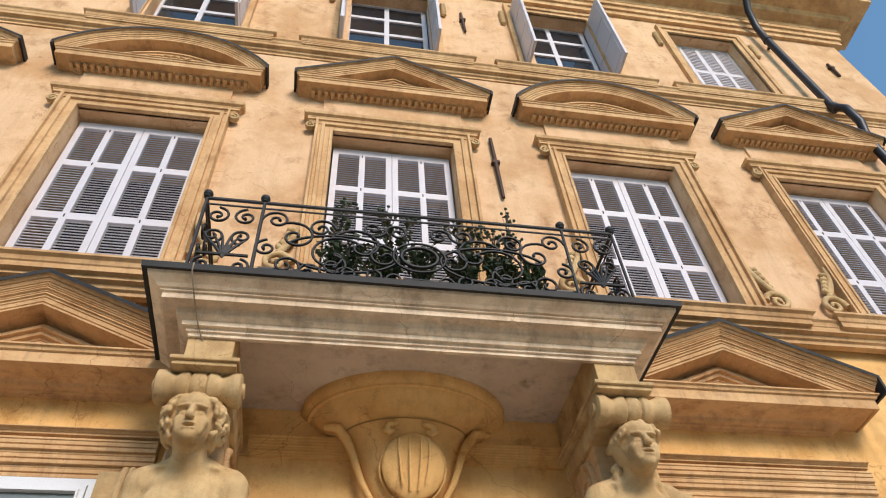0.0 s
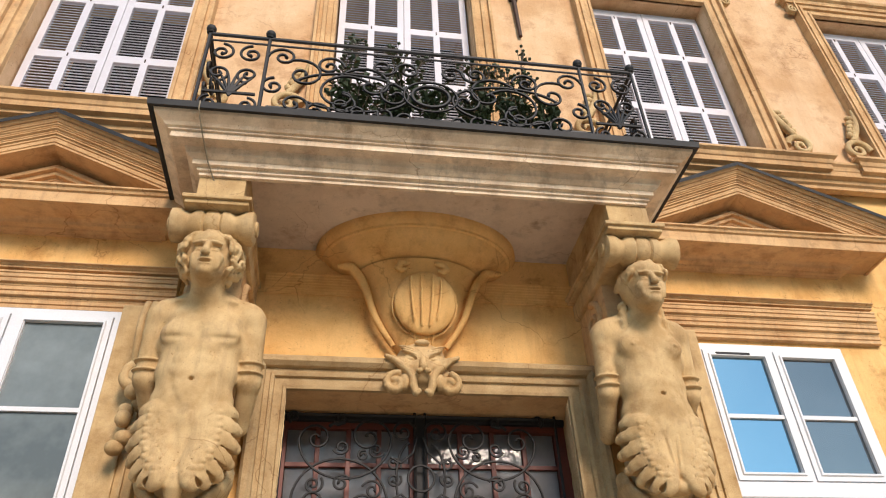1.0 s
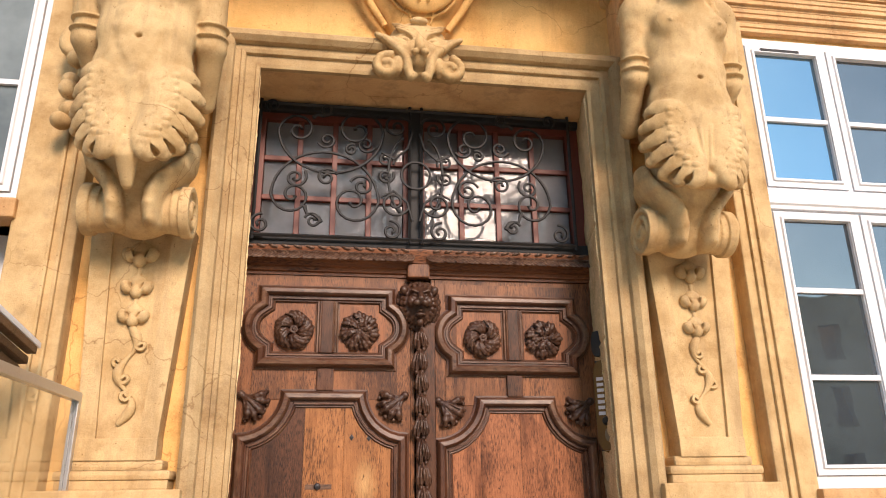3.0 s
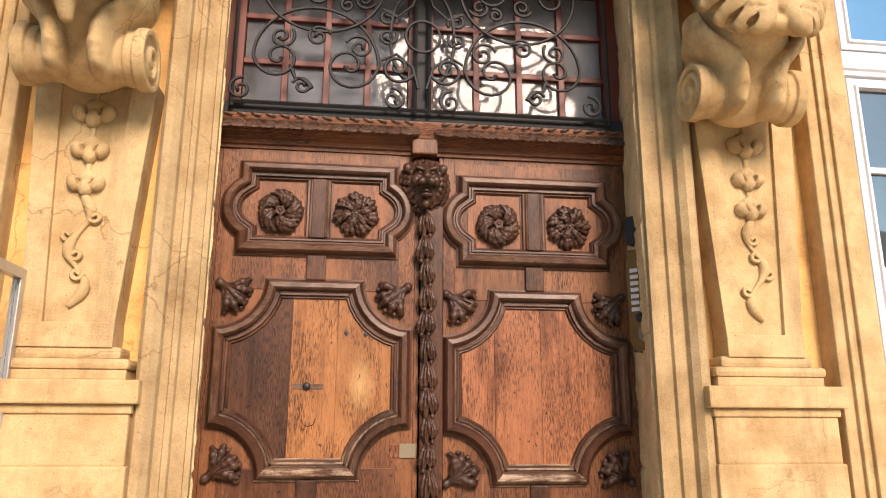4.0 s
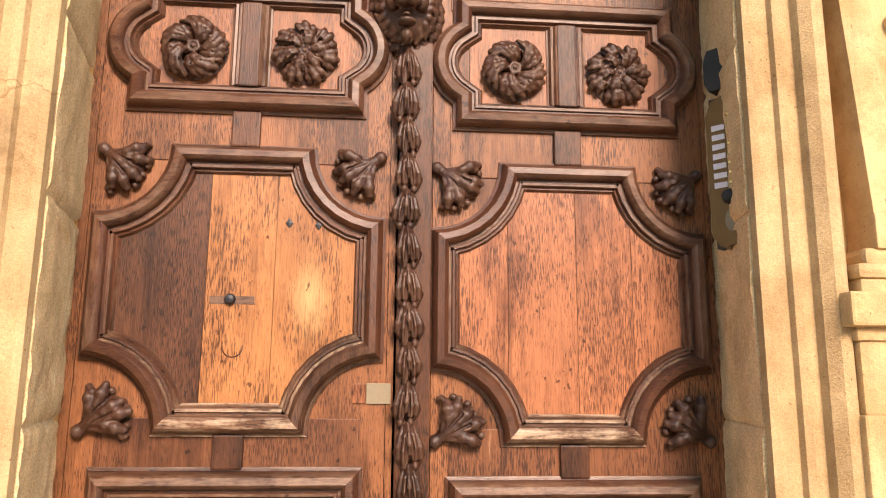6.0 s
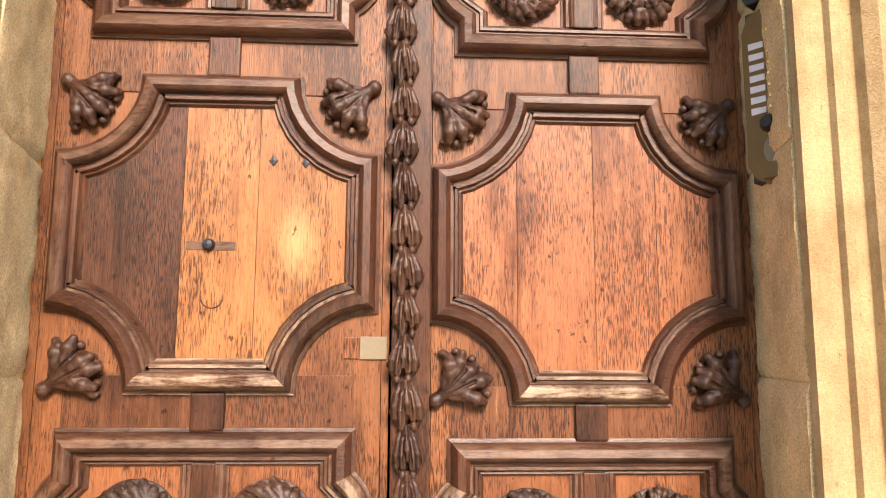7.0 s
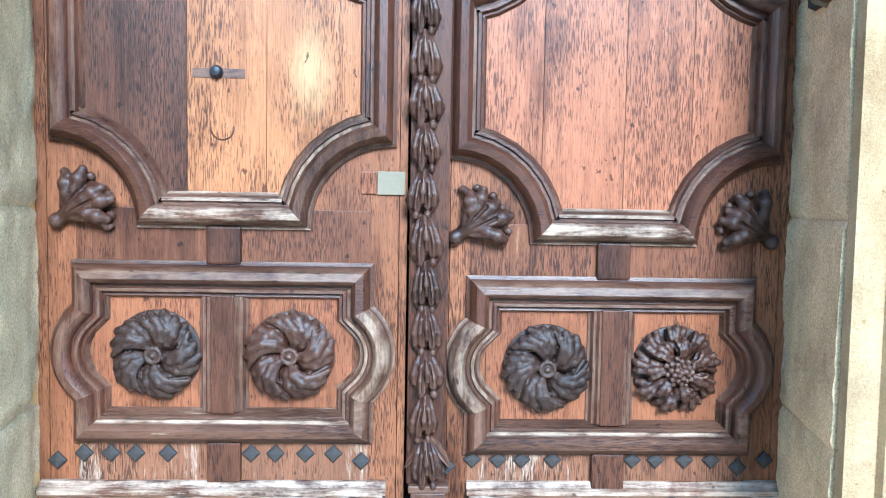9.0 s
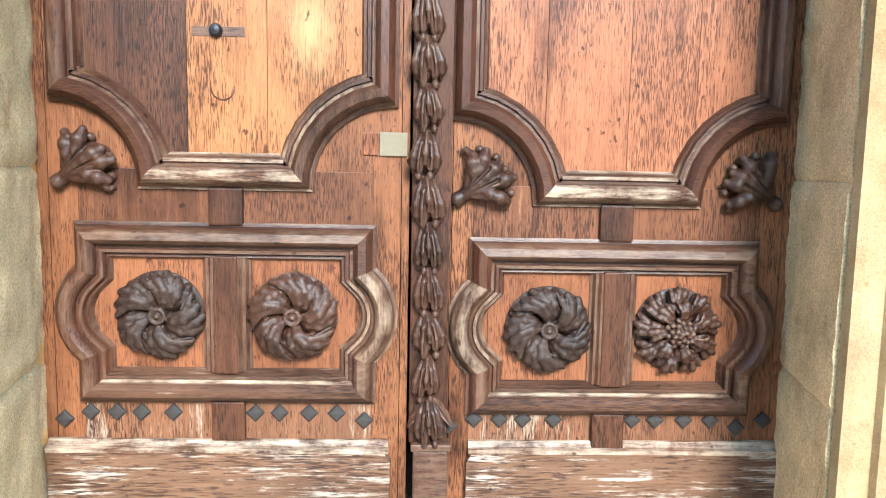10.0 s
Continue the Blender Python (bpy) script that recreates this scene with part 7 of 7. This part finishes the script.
for h in holes:
    for i in range(14):
        bm = bmesh.new()
        box(bm, h[0], h[1], -0.27, -0.235, h[2] + (h[3] - h[2]) * (i + 0.2) / 14, h[2] + (h[3] - h[2]) * (i + 0.5) / 14)
        part("slat", bm, M_SHUTTER, sh)
for c, hw, zt in ((-2.80, 0.60, 12.45), (-0.22, 0.60, 12.45), (2.33, 0.60, 12.45), (4.845, 0.575, 12.42)):
    bm = bmesh.new()
    sweep(bm, [(c - hw, 10.3), (c - hw, zt), (c + hw, zt), (c + hw, 10.3)], [(0, -0.02), (0, 0.03), (0.08, 0.03), (0.085, 0.055), (0.15, 0.06), (0.155, -0.02)], y=YF)
    structure("trim_upper_surround", "moulded ochre stone surround of an upper window", "window surround", bm, M_STONE)
    course("trim_upper_sill", "projecting moulded stone sill of an upper window", c - 0.98, c + 0.98, YF, cyma(10.10, 10.36, 0.17), M_STONE)
    for s in (-1, 1):
        bm = bmesh.new()
        for k in range(6):
            blob(bm, (c + s * 0.82, YF - 0.03, 12.25 - 0.07 * k), (0.05, 0.04, 0.05), (0, 40 * k, 0), 1)
        smooth(tagged(part("carved_drop", bm, M_PALE), "small carved stone drop beside an upper window", "ornament", "carved drops"), 60)

# ---- pipe, wall anchors ----
dp = thing("drain_pipe", "dark zinc drain pipe fixed down the house front", "drain pipe", (6.0, -0.58, 9))
bm = bmesh.new()
tube(bm, [(5.80, -1.05, 13.55), (5.85, -0.75, 13.1), (5.92, -0.62, 12.75), (5.93, -0.60, 12.4), (6.02, -0.60, 10.1)], 0.058, 10)
smooth(part("upper_pipe", bm, M_PIPE, dp), 50)
bm = bmesh.new()
tube(bm, [(6.02, -0.60, 10.2), (6.03, -0.72, 9.95), (6.06, -0.72, 9.6), (6.08, -0.62, 9.3), (6.10, -0.62, 5.0), (6.10, -0.62, 0.1)], 0.058, 10)
smooth(part("lower_pipe", bm, M_PIPE, dp), 50)
for z in (12.3, 10.2, 8.0, 6.2):
    bm = bmesh.new()
    lathe(bm, [(0.064, -0.03), (0.072, -0.02), (0.072, 0.02), (0.064, 0.03)], Matrix.Translation((6.03 if z < 11 else 5.935, -0.60, z)), 12)
    box(bm, 6.0, 6.04, -0.6, YF, z - 0.015, z + 0.015)
    part("bracket", bm, M_PIPE, dp)
for x, z0, z1 in ((0.955, 7.45, 8.56), (0.875, 11.40, 12.03), (6.9, 11.55, 11.95)):
    bm = bmesh.new()
    zc = (z0 + z1) / 2
    tube(bm, [(x - 0.01, YF - 0.03, z1), (x, YF - 0.035, zc), (x + 0.012, YF - 0.03, z0)], [0.022, 0.026, 0.02], 6)
    box(bm, x - 0.045, x + 0.045, YF - 0.06, YF + 0.02, zc + 0.05, zc + 0.10, 0.008)
    tagged(part("wall_anchor", bm, M_RUST), "rusted iron tie bar anchor on the plaster wall", "wall anchor", "wall anchors")

# ---- bell panel on the door jamb ----
ic = thing("bell_panel", "worn brass bell panel with push buttons on the door jamb", "intercom", (0.945, -0.22, 1.87))
NRM = Vector((-0.80, -0.60, 0))
U = Vector((0.60, -0.80, 0))
IM = Matrix(((U.x, 0, NRM.x, 0.938), (U.y, 0, NRM.y, -0.225), (0, 1, 0, 1.875), (0, 0, 0, 1)))


def plate(name, outline, depth, mt, z=0.0, label=""):
    bm = bmesh.new()
    a = [bm.verts.new(IM @ Vector((x, y, z))) for x, y in outline]
    b = [bm.verts.new(IM @ Vector((x, y, z + depth))) for x, y in outline]
    bm.faces.new(a[::-1])
    bm.faces.new(b)
    for k in range(len(a)):
        bm.faces.new((a[k], a[(k + 1) % len(a)], b[(k + 1) % len(a)], b[k]))
    return part(name, bm, mt, ic, label)


plate("mounting", [(-0.045, -0.235), (0.045, -0.235), (0.045, 0.235), (-0.045, 0.235)], 0.05, M_LEAD, -0.05)
plate("plate", [(-0.032, -0.228), (0.0, -0.245), (0.05, -0.228), (0.054, -0.19), (0.054, 0.18), (0.035, 0.225), (0.0, 0.235), (-0.035, 0.225), (-0.054, 0.18), (-0.054, -0.19)], 0.008, M_BRASS, 0.0)
for i in range(8):
    z = 0.165 - i * 0.030
    bm = bmesh.new()
    lathe(bm, [(0.012, 0), (0.012, 0.003), (0.008, 0.005), (0.008, 0.018), (0.005, 0.022), (0.001, 0.022)], IM @ Matrix.Translation((0.026, z, 0.008)), 10)
    smooth(part("push_button", bm, M_POLISHED, ic, "polished brass push button"), 40)
    if i:
        plate("name_tag", [(-0.036, z - 0.008), (0.004, z - 0.008), (0.004, z + 0.008), (-0.036, z + 0.010)], 0.003, M_SHUTTER, 0.008)
bm = bmesh.new()
lathe(bm, [(0.024, 0), (0.024, 0.012), (0.015, 0.03), (0.001, 0.032)], IM @ Matrix.Translation((0.012, -0.085, 0.008)), 14)
smooth(part("lock", bm, M_LEAD, ic), 40)
bm = bmesh.new()
lathe(bm, [(0.026, 0), (0.026, 0.004), (0.001, 0.006)], IM @ Matrix.Translation((0.012, -0.155, 0.008)) @ Matrix.Diagonal((0.8, 1.35, 1, 1)), 16)
part("speaker_grid", bm, M_IVORY, ic)
plate("latch_box", [(0.0, -0.235), (0.05, -0.235), (0.05, -0.195), (0.0, -0.195)], 0.035, M_BRASS, 0.008)
bk = [(-0.04, 0.26), (0.04, 0.26), (0.054, 0.29), (0.054, 0.36), (0.04, 0.395), (-0.04, 0.395), (-0.054, 0.36), (-0.054, 0.29)]
bp = plate("camera_plate", bk, 0.05, M_LEAD, -0.045, "black entry plate above the bells")

# ---- terrace screen of the neighbouring restaurant ----
ws = thing("glass_windbreak", "glass windbreak panel in a grey aluminium frame beside the house", "windbreak", (-1.62, -1.6, 0))
GXW, GY0, GY1, GZ1 = -1.60, -0.50, -3.4, 1.885
for a, b, r in (((GXW, GY0, 0.0), (GXW, GY0, GZ1), 0.018), ((GXW, GY1, 0.0), (GXW, GY1, GZ1), 0.018), ((GXW, -1.95, 0.0), (GXW, -1.95, GZ1), 0.02)):
    bm = bmesh.new()
    box(bm, a[0] - r, a[0] + r, a[1] - r, a[1] + r, a[2], b[2], 0.004)
    part("post", bm, M_ALU, ws)
for z in (0.1, GZ1 - 0.02):
    bm = bmesh.new()
    box(bm, GXW - 0.02, GXW + 0.02, GY1, GY0, z - 0.02, z + 0.02, 0.004)
    part("rail", bm, M_ALU, ws)
m, n, l, b = nodes_of("clear_glass")
b.inputs["Transmission Weight"].default_value, b.inputs["Roughness"].default_value, b.inputs["Base Color"].default_value = 1.0, 0.02, (0.93, 0.95, 0.94, 1)
M_CLEAR = m
for y0, y1 in ((-1.93, GY0 - 0.02), (GY1 + 0.02, -1.97)):
    bm = bmesh.new()
    box(bm, GXW - 0.003, GXW + 0.003, y0, y1, 0.12, GZ1 - 0.04)
    gp = part("pane", bm, M_CLEAR, ws)
    gp.visible_shadow = False
aw = thing("slatted_awning", "brown slatted awning with a white edge over the terrace", "awning", (-2.2, -1.9, 2.0))


def awning_part(name, x0, x1, y0, y1, z0, z1, mt):
    bm = bmesh.new()
    box(bm, x0, x1, y0, y1, z0, z1, 0.004)
    for v in bm.verts:
        v.co.z += 0.139 * (-0.65 - v.co.y)
    part(name, bm, mt, aw)


awning_part("white_edge", -1.84, -1.735, -3.2, -0.62, 2.06, 2.085, M_WHITE)
for i, (z, x) in enumerate(((2.04, -1.745), (1.99, -1.765), (1.945, -1.785))):
    awning_part("slat", x - 0.03, x + 0.012, -3.2, -0.66 - 0.02 * i, z - 0.017, z + 0.015, M_SLAT)
awning_part("roof_sheet", -3.4, -1.845, -3.2, -0.75, 2.04, 2.06, M_SLAT)
sc = thing("slatted_screen", "brown wooden slat screen behind the glass windbreak", "screen", (-1.9, -1.9, 0))
sl = None
for i in range(20):
    z = 0.15 + i * 0.088
    if sl is None:
        bm = bmesh.new()
        box(bm, -0.02, 0.02, -1.35, 1.15, -0.028, 0.028, 0.006)
        sl = part("slat", bm, M_SLAT, sc)
        sl.matrix_parent_inverse = Matrix()
        sl.matrix_basis = Matrix.Translation((0.05, 0, z))
    else:
        piece("slat", sl.data, sc, Matrix.Translation((0.05, 0.02 * math.sin(i * 2.3), z)))
for y in (-3.2, -2.0, -0.85):
    bm = bmesh.new()
    box(bm, -1.93, -1.875, y, y + 0.05, 0, 2.03, 0.006)
    part("post", bm, M_ALU, sc)
